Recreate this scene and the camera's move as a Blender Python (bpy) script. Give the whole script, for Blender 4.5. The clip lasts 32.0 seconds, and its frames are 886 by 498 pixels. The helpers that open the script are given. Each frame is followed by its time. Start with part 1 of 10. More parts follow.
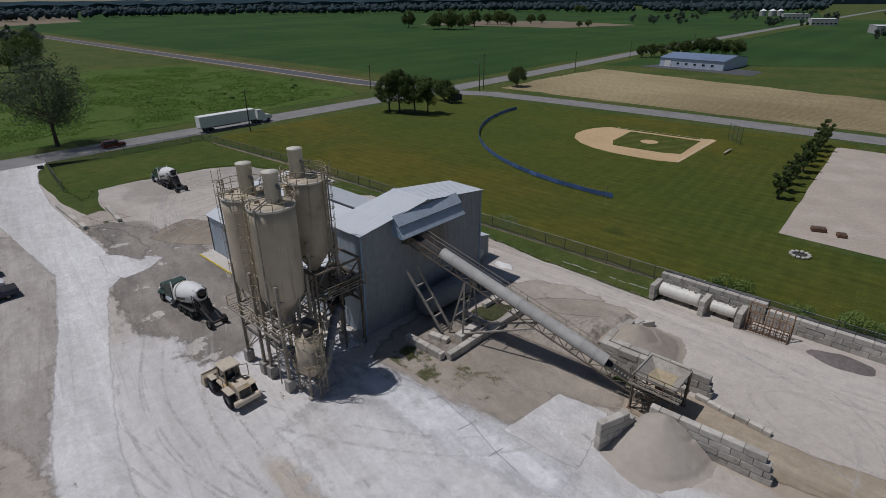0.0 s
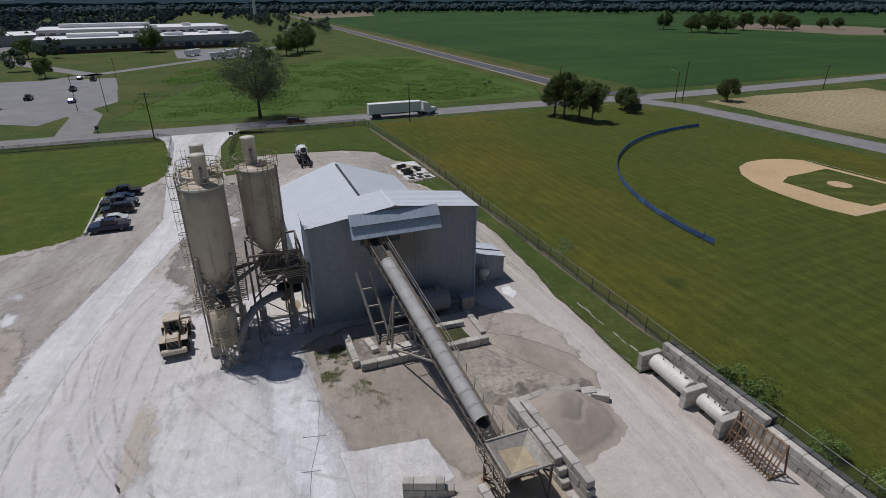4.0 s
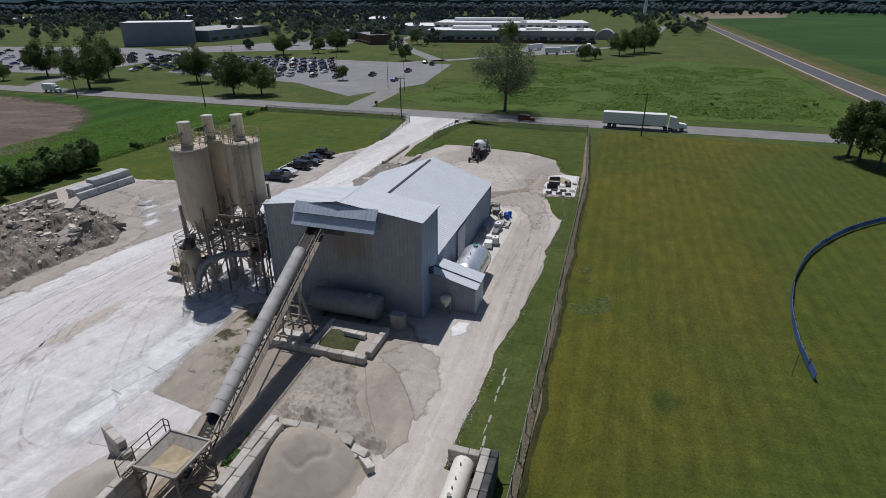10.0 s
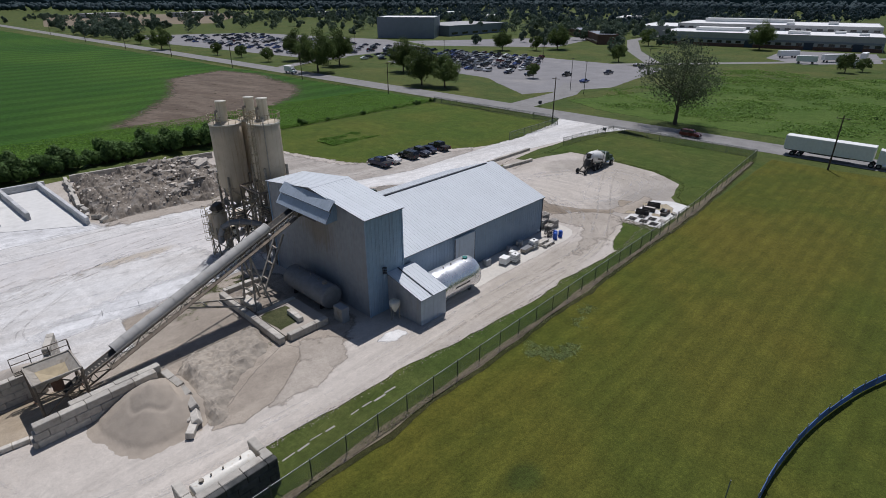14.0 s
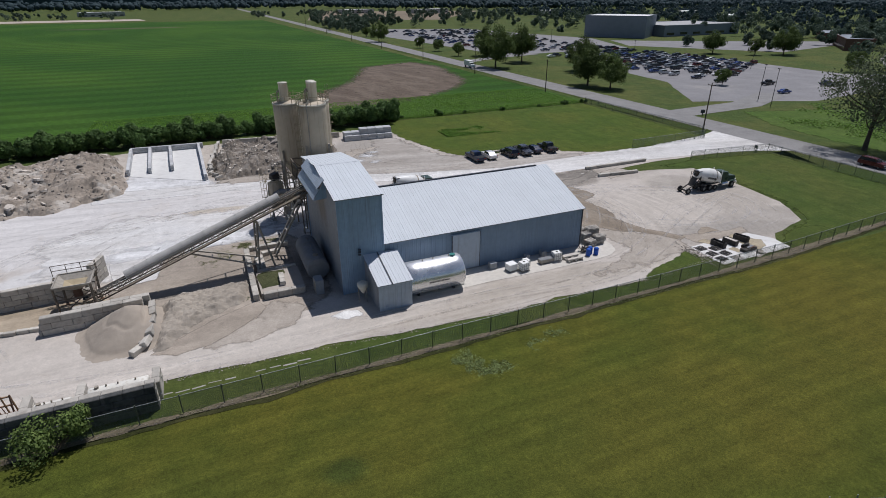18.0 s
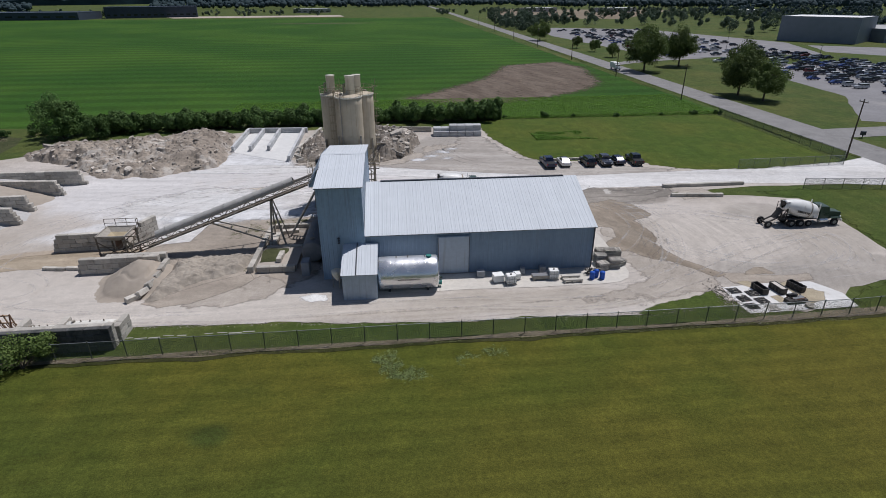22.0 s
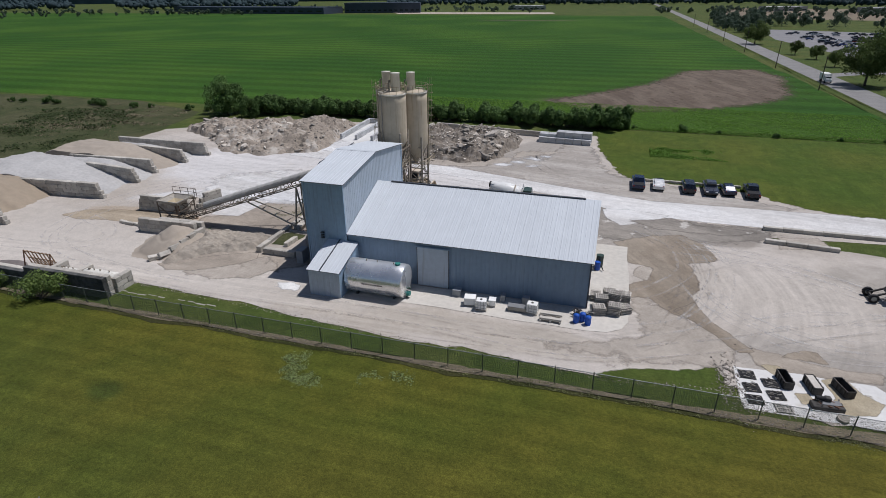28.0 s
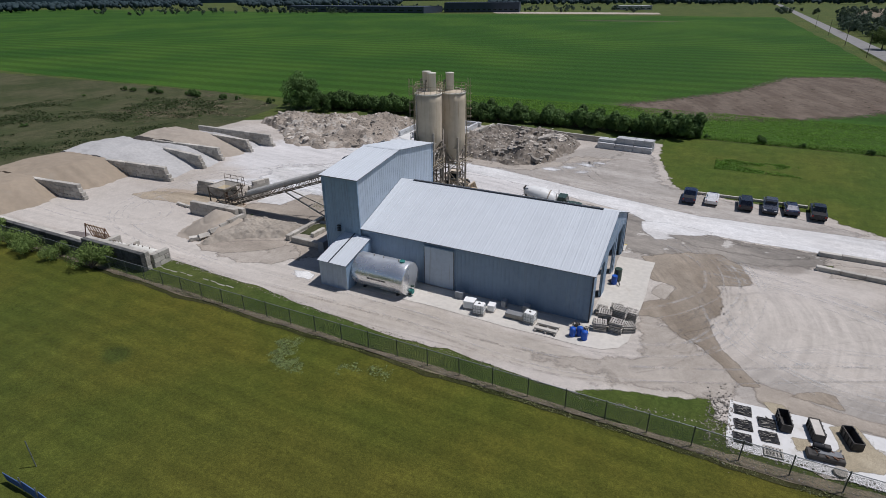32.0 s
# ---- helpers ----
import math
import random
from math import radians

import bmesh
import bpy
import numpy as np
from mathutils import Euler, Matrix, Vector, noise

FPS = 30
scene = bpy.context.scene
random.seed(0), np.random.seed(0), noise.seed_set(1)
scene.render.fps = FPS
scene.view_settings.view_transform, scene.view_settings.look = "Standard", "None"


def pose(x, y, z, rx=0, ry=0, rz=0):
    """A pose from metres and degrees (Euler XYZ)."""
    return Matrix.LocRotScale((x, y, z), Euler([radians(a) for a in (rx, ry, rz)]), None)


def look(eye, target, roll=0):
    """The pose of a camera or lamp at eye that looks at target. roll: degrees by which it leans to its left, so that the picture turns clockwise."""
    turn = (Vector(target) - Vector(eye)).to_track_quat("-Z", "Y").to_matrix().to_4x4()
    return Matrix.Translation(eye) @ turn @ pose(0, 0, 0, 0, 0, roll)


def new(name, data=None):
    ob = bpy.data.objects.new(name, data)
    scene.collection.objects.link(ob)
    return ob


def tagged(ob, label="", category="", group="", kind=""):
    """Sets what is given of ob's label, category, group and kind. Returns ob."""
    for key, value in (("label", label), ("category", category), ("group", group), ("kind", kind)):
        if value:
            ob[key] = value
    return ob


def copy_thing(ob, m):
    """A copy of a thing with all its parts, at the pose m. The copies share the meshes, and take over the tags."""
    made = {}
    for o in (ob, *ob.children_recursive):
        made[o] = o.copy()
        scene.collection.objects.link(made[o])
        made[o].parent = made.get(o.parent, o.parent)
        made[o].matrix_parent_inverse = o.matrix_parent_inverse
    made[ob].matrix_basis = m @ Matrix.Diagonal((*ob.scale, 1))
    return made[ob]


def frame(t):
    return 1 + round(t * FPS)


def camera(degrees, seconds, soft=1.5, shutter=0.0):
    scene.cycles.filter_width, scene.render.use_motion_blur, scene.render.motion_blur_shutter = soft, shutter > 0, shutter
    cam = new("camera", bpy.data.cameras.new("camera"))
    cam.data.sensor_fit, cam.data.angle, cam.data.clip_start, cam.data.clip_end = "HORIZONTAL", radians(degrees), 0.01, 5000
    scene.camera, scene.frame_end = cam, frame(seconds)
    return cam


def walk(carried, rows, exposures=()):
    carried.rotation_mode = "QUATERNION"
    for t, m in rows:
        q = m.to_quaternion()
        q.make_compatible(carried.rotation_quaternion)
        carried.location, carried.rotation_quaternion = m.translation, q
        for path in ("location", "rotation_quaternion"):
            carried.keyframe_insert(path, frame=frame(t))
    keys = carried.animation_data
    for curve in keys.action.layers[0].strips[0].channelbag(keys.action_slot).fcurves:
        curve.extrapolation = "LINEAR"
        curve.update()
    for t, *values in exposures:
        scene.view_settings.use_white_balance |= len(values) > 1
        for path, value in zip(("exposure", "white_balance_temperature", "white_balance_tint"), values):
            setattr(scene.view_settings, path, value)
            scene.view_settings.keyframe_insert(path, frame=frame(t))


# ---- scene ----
cam = camera(78.3, 32.0, 0.6)
METRES, EYE, TILT, LEAN, TURN = 172.42, 31.5, 0.0, 0.0, 42.9
ROWS = [
    (0.0, 0.0, 0.0, 0.0, -0.23, -24.9, 0.49),
    (0.5, 0.0196, 0.0026, -0.0, 3.05, -24.87, 0.46),
    (1.0, 0.0389, 0.0064, -0.0001, 6.2, -24.86, 0.4),
    (1.5, 0.0579, 0.0113, -0.0002, 9.65, -24.85, 0.34),
    (2.0, 0.0768, 0.0173, -0.0002, 13.15, -24.83, 0.31),
    (2.5, 0.0952, 0.0245, 0.0, 16.71, -24.84, 0.28),
    (3.0, 0.1133, 0.0328, 0.0001, 20.34, -24.82, 0.24),
    (3.5, 0.1308, 0.0419, 0.0002, 23.2, -24.84, 0.21),
    (5.5, 0.1949, 0.0877, -0.0004, 35.67, -24.88, 0.17),
    (6.0, 0.2094, 0.1014, -0.0003, 38.98, -24.88, 0.14),
    (6.5, 0.2227, 0.1158, -0.0004, 41.98, -24.89, 0.12),
    (7.0, 0.2354, 0.1312, -0.0004, 45.39, -24.89, 0.12),
    (7.5, 0.247, 0.1473, -0.0004, 48.75, -24.9, 0.08),
    (8.0, 0.2578, 0.164, -0.0003, 52.02, -24.92, 0.1),
    (8.5, 0.2677, 0.1812, -0.0003, 55.24, -24.92, 0.05),
    (9.0, 0.2767, 0.1988, -0.0003, 58.51, -24.9, 0.06),
    (9.5, 0.2846, 0.2173, -0.0005, 61.72, -24.91, 0.05),
    (10.0, 0.2918, 0.2361, -0.0007, 64.81, -24.91, 0.07),
    (10.5, 0.2981, 0.2554, -0.0011, 68.25, -24.93, 0.08),
    (11.0, 0.3032, 0.2751, -0.0011, 71.5, -24.95, 0.06),
    (11.5, 0.3074, 0.2951, -0.0011, 74.3, -24.95, 0.09),
    (12.0, 0.3096, 0.3154, -0.0012, 77.75, -25.0, 0.03),
    (12.5, 0.3106, 0.3358, -0.0011, 81.38, -25.01, -0.0),
    (13.0, 0.3109, 0.3561, -0.0014, 84.62, -25.02, 0.05),
    (13.5, 0.311, 0.3758, -0.0023, 87.5, -25.01, 0.11),
    (14.0, 0.3099, 0.3946, -0.0028, 90.58, -25.05, 0.03),
    (14.5, 0.3096, 0.413, -0.0033, 93.63, -25.06, 0.07),
    (16.5, 0.2979, 0.4816, -0.0054, 105.16, -25.09, 0.18),
    (17.0, 0.2926, 0.4978, -0.0064, 108.11, -25.09, 0.23),
    (17.5, 0.2863, 0.5131, -0.007, 110.95, -25.11, 0.2),
    (18.0, 0.2796, 0.5275, -0.0072, 113.45, -25.13, 0.19),
    (18.5, 0.2723, 0.5414, -0.0075, 115.95, -25.14, 0.18),
    (19.0, 0.2644, 0.5548, -0.0079, 118.49, -25.16, 0.19),
    (19.5, 0.2563, 0.5675, -0.008, 120.97, -25.17, 0.2),
    (20.0, 0.2479, 0.5798, -0.008, 123.32, -25.15, 0.21),
    (20.5, 0.2393, 0.5912, -0.0077, 125.49, -25.18, 0.19),
    (21.0, 0.2305, 0.6026, -0.0077, 127.67, -25.19, 0.21),
    (21.5, 0.2214, 0.6132, -0.0078, 129.79, -25.22, 0.23),
    (22.0, 0.2119, 0.6233, -0.008, 132.03, -25.21, 0.27),
    (22.5, 0.2023, 0.6321, -0.0081, 134.25, -25.2, 0.25),
    (23.0, 0.1922, 0.64, -0.0086, 136.3, -25.19, 0.34),
    (23.5, 0.1825, 0.6462, -0.0089, 138.46, -25.18, 0.29),
    (24.0, 0.1725, 0.6523, -0.009, 140.35, -25.2, 0.28),
    (24.5, 0.162, 0.6579, -0.0091, 142.05, -25.21, 0.32),
    (25.0, 0.1518, 0.6626, -0.0092, 143.73, -25.22, 0.29),
    (25.5, 0.1419, 0.6671, -0.0093, 145.5, -25.23, 0.27),
    (27.5, 0.1007, 0.6828, -0.0093, 152.15, -25.33, 0.38),
    (28.0, 0.0912, 0.6864, -0.0092, 153.78, -25.33, 0.38),
    (28.5, 0.082, 0.6897, -0.009, 155.22, -25.31, 0.37),
    (29.0, 0.0733, 0.6932, -0.0091, 156.87, -25.31, 0.4),
    (29.5, 0.0658, 0.6965, -0.0089, 158.16, -25.31, 0.41),
    (30.0, 0.0597, 0.6993, -0.0089, 159.28, -25.31, 0.43),
    (30.5, 0.0553, 0.7012, -0.0089, 160.49, -25.3, 0.43),
    (31.0, 0.0508, 0.7027, -0.0089, 161.89, -25.29, 0.45),
    (31.5, 0.0477, 0.7036, -0.0089, 162.91, -25.31, 0.45),
    (32.0, 0.0443, 0.7047, -0.0086, 163.82, -25.31, 0.44),
]
walk(cam, [(t, pose(0, 0, EYE, TILT, LEAN, TURN) @ pose(METRES * x, METRES * y, METRES * z, 90 + pitch, roll, yaw)) for t, x, y, z, yaw, pitch, roll in ROWS],
     ((0.0, -0.50, 6150, 14), (3.0, -0.36, 6150, 14), (6.0, -0.2, 6150, 14), (10.0, -0.08, 6150, 14), (16.0, 0.0, 6150, 14), (32.0, 0.0, 6150, 14)))

# ---- light ----
SUN_DIR = Vector((-0.346, -0.251, 0.978)).normalized()
world = bpy.data.worlds.new("sky")
scene.world = world
world.use_nodes = True
wn = world.node_tree.nodes
sky = wn.new("ShaderNodeTexSky")
sky.sky_type = "NISHITA"
sky.sun_disc = False
sky.sun_elevation = math.asin(SUN_DIR.z)
sky.sun_rotation = math.atan2(SUN_DIR.x, SUN_DIR.y)
sky.air_density, sky.dust_density = 1.0, 0.6
wn["Background"].inputs["Strength"].default_value = 0.052
world.node_tree.links.new(sky.outputs[0], wn["Background"].inputs["Color"])
sun = new("sun", bpy.data.lights.new("sun", "SUN"))
sun.data.energy, sun.data.angle, sun.data.color = 3.6, radians(0.53), (1.0, 0.965, 0.91)
sun.matrix_world = look((0, 0, 80), Vector((0, 0, 80)) - SUN_DIR)


# ---- materials ----
class Nodes:
    """A short way to write node trees."""

    def __init__(self, name):
        self.m = bpy.data.materials.new(name)
        self.m.use_nodes = True
        self.t = self.m.node_tree
        self.b = self.t.nodes["Principled BSDF"]
        self.rag = {}
        self.pos = self.t.nodes.new("ShaderNodeNewGeometry").outputs["Position"]

    def node(self, kind, **props):
        n = self.t.nodes.new(kind)
        for k, v in props.items():
            if k == "operation":
                n.operation = v
            elif k == "data_type":
                n.data_type = v
            elif k == "blend_type":
                n.blend_type = v
            elif k == "feature":
                n.feature = v
        return n

    def put(self, sock, v):
        if isinstance(v, bpy.types.NodeSocket):
            self.t.links.new(v, sock)
        elif isinstance(v, (tuple, list)) and len(v) == 3 and sock.type == "RGBA":
            sock.default_value = (*v, 1)
        else:
            sock.default_value = v

    def math(self, op, a, b=0.0, c=0.0):
        n = self.node("ShaderNodeMath", operation=op)
        for s, v in zip(n.inputs, (a, b, c)):
            self.put(s, v)
        return n.outputs[0]

    def scaled(self, v, s):
        n = self.node("ShaderNodeVectorMath", operation="MULTIPLY")
        self.put(n.inputs[0], v)
        self.put(n.inputs[1], s)
        return n.outputs[0]

    def turned(self, deg):
        n = self.node("ShaderNodeVectorRotate")
        self.put(n.inputs["Vector"], self.pos)
        n.inputs["Axis"].default_value = (0, 0, 1)
        n.inputs["Angle"].default_value = radians(deg)
        return n.outputs[0]

    def noise(self, scale, detail=4.0, rough=0.55, vec=None, dist=0.0):
        n = self.node("ShaderNodeTexNoise")
        self.put(n.inputs["Vector"], vec or self.pos)
        n.inputs["Scale"].default_value, n.inputs["Detail"].default_value = scale, detail
        n.inputs["Roughness"].default_value, n.inputs["Distortion"].default_value = rough, dist
        return n.outputs[0]

    def ramp(self, v, lo, hi, a=0.0, b=1.0):
        n = self.node("ShaderNodeMapRange")
        n.interpolation_type = "SMOOTHSTEP"
        for s, x in zip(n.inputs, (v, lo, hi, a, b)):
            self.put(s, x)
        return n.outputs[0]

    def mix(self, f, a, b, how="MIX"):
        n = self.node("ShaderNodeMix", data_type="RGBA", blend_type=how)
        self.put(n.inputs[0], f)
        self.put(n.inputs[6], a)
        self.put(n.inputs[7], b)
        return n.outputs[2]

    def vary(self, c, f, amount):
        """Lighter and darker by f (0 to 1)."""
        n = self.node("ShaderNodeHueSaturation")
        self.put(n.inputs["Color"], c)
        self.put(n.inputs["Value"], self.ramp(f, 0.25, 0.75, 1 - amount, 1 + amount))
        return n.outputs[0]

    def tracks(self, c, deg):
        """Wheel marks drawn out one way: wide pale bands, finer lines, and a few dark narrow ones."""
        v = self.turned(deg)
        c = self.vary(c, self.noise(1.0, 4, 0.55, self.scaled(v, (0.011, 0.16, 1)), 0.4), 0.11)
        c = self.vary(c, self.noise(1.0, 6, 0.65, self.scaled(v, (0.035, 0.9, 1)), 0.5), 0.09)
        thin = self.noise(1.0, 3, 0.6, self.scaled(self.turned(deg + 4), (0.05, 2.6, 1)), 0.6)
        return self.vary(c, self.ramp(thin, 0.60, 0.72, 0.5, 0.25), 0.16)

    def blob(self, x, y, rx, ry, deg=0.0, soft=0.35, rag=0.5, scale=0.12):
        """A ragged patch round (x, y) of half sizes rx, ry."""
        n = self.node("ShaderNodeMapping")
        n.vector_type = "TEXTURE"
        self.put(n.inputs["Vector"], self.pos)
        n.inputs["Location"].default_value = (x, y, 0)
        n.inputs["Rotation"].default_value = (0, 0, radians(deg))
        n.inputs["Scale"].default_value = (rx, ry, 1e5)
        d = self.node("ShaderNodeVectorMath", operation="LENGTH")
        self.put(d.inputs[0], n.outputs[0])
        if scale not in self.rag:
            self.rag[scale] = self.noise(scale, 6, 0.65)
        edge = self.math("ADD", d.outputs["Value"], self.math("MULTIPLY", self.math("SUBTRACT", self.rag[scale], 0.5), rag * 2))
        return self.ramp(edge, 1 - soft, 1 + soft, 1.0, 0.0)

    def bump(self, height, strength, dist=0.05):
        n = self.node("ShaderNodeBump")
        self.put(n.inputs["Height"], height)
        n.inputs["Strength"].default_value, n.inputs["Distance"].default_value = strength, dist
        self.t.links.new(n.outputs[0], self.b.inputs["Normal"])

    def tear(self, deg, lo=0.3, hi=0.7, amount=1.2):
        """Alpha along a sheet's edge: torn, and drawn out along the wheel tracks."""
        e = self.node("ShaderNodeAttribute")
        e.attribute_name = "edge"
        rough = self.math("MULTIPLY", self.math("SUBTRACT", self.noise(0.55, 7, 0.6), 0.5), 1.3)
        if deg:
            rough = self.math("ADD", rough, self.math("SUBTRACT", self.noise(1.0, 6, 0.65, self.scaled(self.turned(deg), (0.07, 0.8, 1))), 0.5))
        else:
            rough = self.math("MULTIPLY", rough, 1.6)
        self.put(self.b.inputs["Alpha"], self.ramp(self.math("ADD", e.outputs["Fac"], self.math("MULTIPLY", rough, amount)), lo, hi))

    def done(self, color, rough=0.8, metal=0.0, spec=0.3):
        self.put(self.b.inputs["Base Color"], color)
        self.put(self.b.inputs["Roughness"], rough)
        self.put(self.b.inputs["Metallic"], metal)
        self.b.inputs["Specular IOR Level"].default_value = spec
        return self.m


def mat(name, color, rough=0.7, metal=0.0, grain=6.0, amount=0.12, stain=None, stain_scale=0.8, stain_cut=0.55, bump=0.0,
        bump_scale=12.0, each=0.0, streak=None, island=0.0, spec=0.3):
    """A plain surface: grain, wider blotches, a stain of its own colour, streaks that run down, and a change from piece to piece."""
    n = Nodes(name)
    c = n.vary(color, n.noise(grain, 6), amount)
    c = n.vary(c, n.noise(grain * 0.08, 3), amount * 0.8)
    if stain:
        c = n.mix(n.ramp(n.noise(stain_scale, 7, 0.65), stain_cut, stain_cut + 0.16, 0, 0.85), c, stain)
    if streak:
        down = n.noise(1.0, 5, 0.6, n.scaled(n.pos, (3.5, 3.5, 0.16)))
        c = n.mix(n.ramp(down, 0.52, 0.74, 0, 0.75), c, streak)
    if each:
        o = n.node("ShaderNodeObjectInfo")
        c = n.vary(c, n.ramp(o.outputs["Random"], 0, 1, 0.25, 0.75), each)
    if island:
        g = n.node("ShaderNodeNewGeometry")
        c = n.vary(c, n.ramp(g.outputs["Random Per Island"], 0, 1, 0.25, 0.75), island)
    if bump:
        n.bump(n.noise(bump_scale, 6, 0.6), bump)
    r = n.ramp(n.noise(grain * 0.5, 4), 0.3, 0.7, max(rough - 0.1, 0.02), min(rough + 0.1, 1))
    return n.done(c, r, metal, spec)


def lawn_mat(name, green, dry, stripe=0.0, stripe_deg=0.0, period=3.2, lush=(), torn=False, dark=0.4, rows=None):
    n = Nodes(name)
    c = n.mix(n.ramp(n.noise(0.05, 7, 0.62), 0.34, 0.70), green, dry)
    for x, y, rx, ry, col, k in lush:
        c = n.mix(n.math("MULTIPLY", n.blob(x, y, rx, ry, 0, 0.5, 0.6, 0.06), k), c, col)
    c = n.mix(n.ramp(n.noise(0.13, 8, 0.72), 0.60, 0.80, 0, dark), c, (0.035, 0.050, 0.014))
    c = n.mix(n.ramp(n.noise(0.7, 8, 0.75), 0.56, 0.74, 0, 0.35), c, n.vary(dry, n.noise(0.3, 3), 0.1))
    c = n.vary(c, n.noise(0.4, 6, 0.7), 0.16)
    c = n.vary(c, n.noise(1.0, 5, 0.7, n.scaled(n.turned(stripe_deg or 3), (0.9, 0.12, 1)), 0.5), 0.12)
    c = n.vary(c, n.noise(3.0, 8, 0.85), 0.40)
    c = n.vary(c, n.noise(11.0, 4, 0.8), 0.34)
    if stripe:
        w = n.node("ShaderNodeTexWave")
        n.put(w.inputs["Vector"], n.turned(stripe_deg))
        w.inputs["Scale"].default_value, w.inputs["Distortion"].default_value = 0.314 / period, 1.2
        w.inputs["Detail"].default_value, w.inputs["Detail Scale"].default_value = 2, 0.5
        c = n.vary(c, w.outputs["Fac"], stripe)
    if rows:
        x, y, rx, ry, amount, period = rows
        w = n.node("ShaderNodeTexWave")
        n.put(w.inputs["Vector"], n.turned(-4))
        w.inputs["Scale"].default_value, w.inputs["Distortion"].default_value = 0.314 / period, 2.5
        w.inputs["Detail"].default_value, w.inputs["Detail Scale"].default_value = 3, 0.3
        c = n.mix(n.blob(x, y, rx, ry, 0, 0.5, 0.4, 0.06), c, n.vary(c, w.outputs["Fac"], amount))
    n.bump(n.noise(9, 5, 0.7), 0.8, 0.09)
    if torn:
        n.tear(0.0, 0.35, 0.65, 0.8)
    return n.done(c, 0.9, 0, 0.12)


M_ground = lawn_mat("ground_grass", (0.052, 0.080, 0.019), (0.088, 0.098, 0.028))
M_lawn = lawn_mat("mown_lawn", (0.062, 0.077, 0.011), (0.098, 0.091, 0.014), 0.05, 90, 1.9,
                  ((-31.5, 71, 1.6, 1.1, (0.030, 0.042, 0.010), 0.8), (-60, 78, 16, 7, (0.100, 0.088, 0.015), 0.5), (-88, 74, 14, 9, (0.096, 0.086, 0.014), 0.45), (-12, 94, 42, 26, (0.052, 0.075, 0.014), 0.6), (-75, 100, 50, 14, (0.060, 0.078, 0.013), 0.6), (-100, 122, 40, 26, (0.058, 0.080, 0.014), 0.75)), rows=(-14, 100, 38, 26, 0.06, 2.2))
M_dry = lawn_mat("dry_grass", (0.095, 0.086, 0.036), (0.13, 0.108, 0.050))
M_park = lawn_mat("park_lawn", (0.048, 0.076, 0.014), (0.084, 0.090, 0.020), 0.08, 28, 4.0)
M_verge = lawn_mat("verge_grass", (0.048, 0.078, 0.016), (0.080, 0.092, 0.026))
M_meadow = lawn_mat("rough_meadow", (0.056, 0.100, 0.017), (0.076, 0.116, 0.024), dark=0.6, torn=True)
M_verge_torn = lawn_mat("verge_grass_edge", (0.050, 0.080, 0.015), (0.080, 0.092, 0.022), torn=True)
M_plot = lawn_mat("plot_grass", (0.054, 0.088, 0.013), (0.082, 0.099, 0.017), torn=True)
M_verge_dark = lawn_mat("lawn_edge", (0.028, 0.034, 0.009), (0.052, 0.050, 0.020))
M_scrub = lawn_mat("scrub_ground", (0.042, 0.054, 0.020), (0.084, 0.082, 0.044))


def crop_mat(name, a, b, deg, wide, fine, soil=(), k0=0.10, light=None):
    n = Nodes(name)
    v = n.turned(deg)
    c = n.mix(n.ramp(n.noise(0.012, 4, 0.5), 0.38, 0.64), a, b)
    for period, k in ((wide, k0), (fine, 0.09)):
        w = n.node("ShaderNodeTexWave")
        n.put(w.inputs["Vector"], v)
        w.inputs["Scale"].default_value, w.inputs["Distortion"].default_value = 0.314 / period, 1.6
        w.inputs["Detail"].default_value, w.inputs["Detail Scale"].default_value = 3, 0.25
        c = n.vary(c, w.outputs["Fac"], k)
    # brightening by sun and view angle, painted as a yellow-green patch
    if light:
        c = n.mix(n.math("MULTIPLY", n.blob(*light, 0, 0.5, 0.6, 0.06), 0.4), c, (0.070, 0.120, 0.019))
    c = n.vary(c, n.noise(0.9, 7, 0.8), 0.34)
    c = n.vary(c, n.noise(4.0, 4, 0.8), 0.2)
    if soil:
        rows = n.noise(1.0, 4, 0.6, n.scaled(n.turned(6), (0.02, 0.9, 1)))
        earth = n.vary(n.vary(n.mix(n.ramp(n.noise(0.05, 5, 0.6), 0.4, 0.6), (0.085, 0.062, 0.050), (0.135, 0.105, 0.085)), rows, 0.28), n.noise(1.5, 6, 0.7), 0.2)
        for x, y, rx, ry, turn, k in soil:
            c = n.mix(n.math("MULTIPLY", n.blob(x, y, rx, ry, turn, 0.22, 0.35, 0.05), k), c, earth)
    n.bump(n.noise(2.5, 5, 0.7), 0.6, 0.3)
    return n.done(c, 0.9, 0, 0.1)


M_crop = crop_mat("row_crop", (0.026, 0.072, 0.0095), (0.043, 0.096, 0.0125), 90, 13.0, 1.6, ((-64, -74, 16, 8, 10, 0.3), (30, -560, 60, 12, 0, 0.5)), 0.14, light=(-88, -50, 62, 17))
M_soy = crop_mat("bean_field", (0.028, 0.064, 0.018), (0.041, 0.082, 0.021), 0, 26.0, 1.6, (), 0.05)
M_stubble = crop_mat("stubble", (0.22, 0.178, 0.098), (0.335, 0.277, 0.160), 90, 9.0, 2.0, (), 0.022)
M_soil = mat("bare_soil", (0.105, 0.072, 0.052), 0.95, grain=0.6, amount=0.2, stain=(0.15, 0.115, 0.085), stain_scale=0.07, stain_cut=0.48, bump=0.5, bump_scale=3)
M_tan = mat("far_tan_field", (0.18, 0.145, 0.10), 0.95, grain=0.1)
M_asphalt = mat("grey_road", (0.21, 0.205, 0.20), 0.9, grain=3, amount=0.14, stain=(0.145, 0.14, 0.135), stain_scale=0.25, bump=0.2)
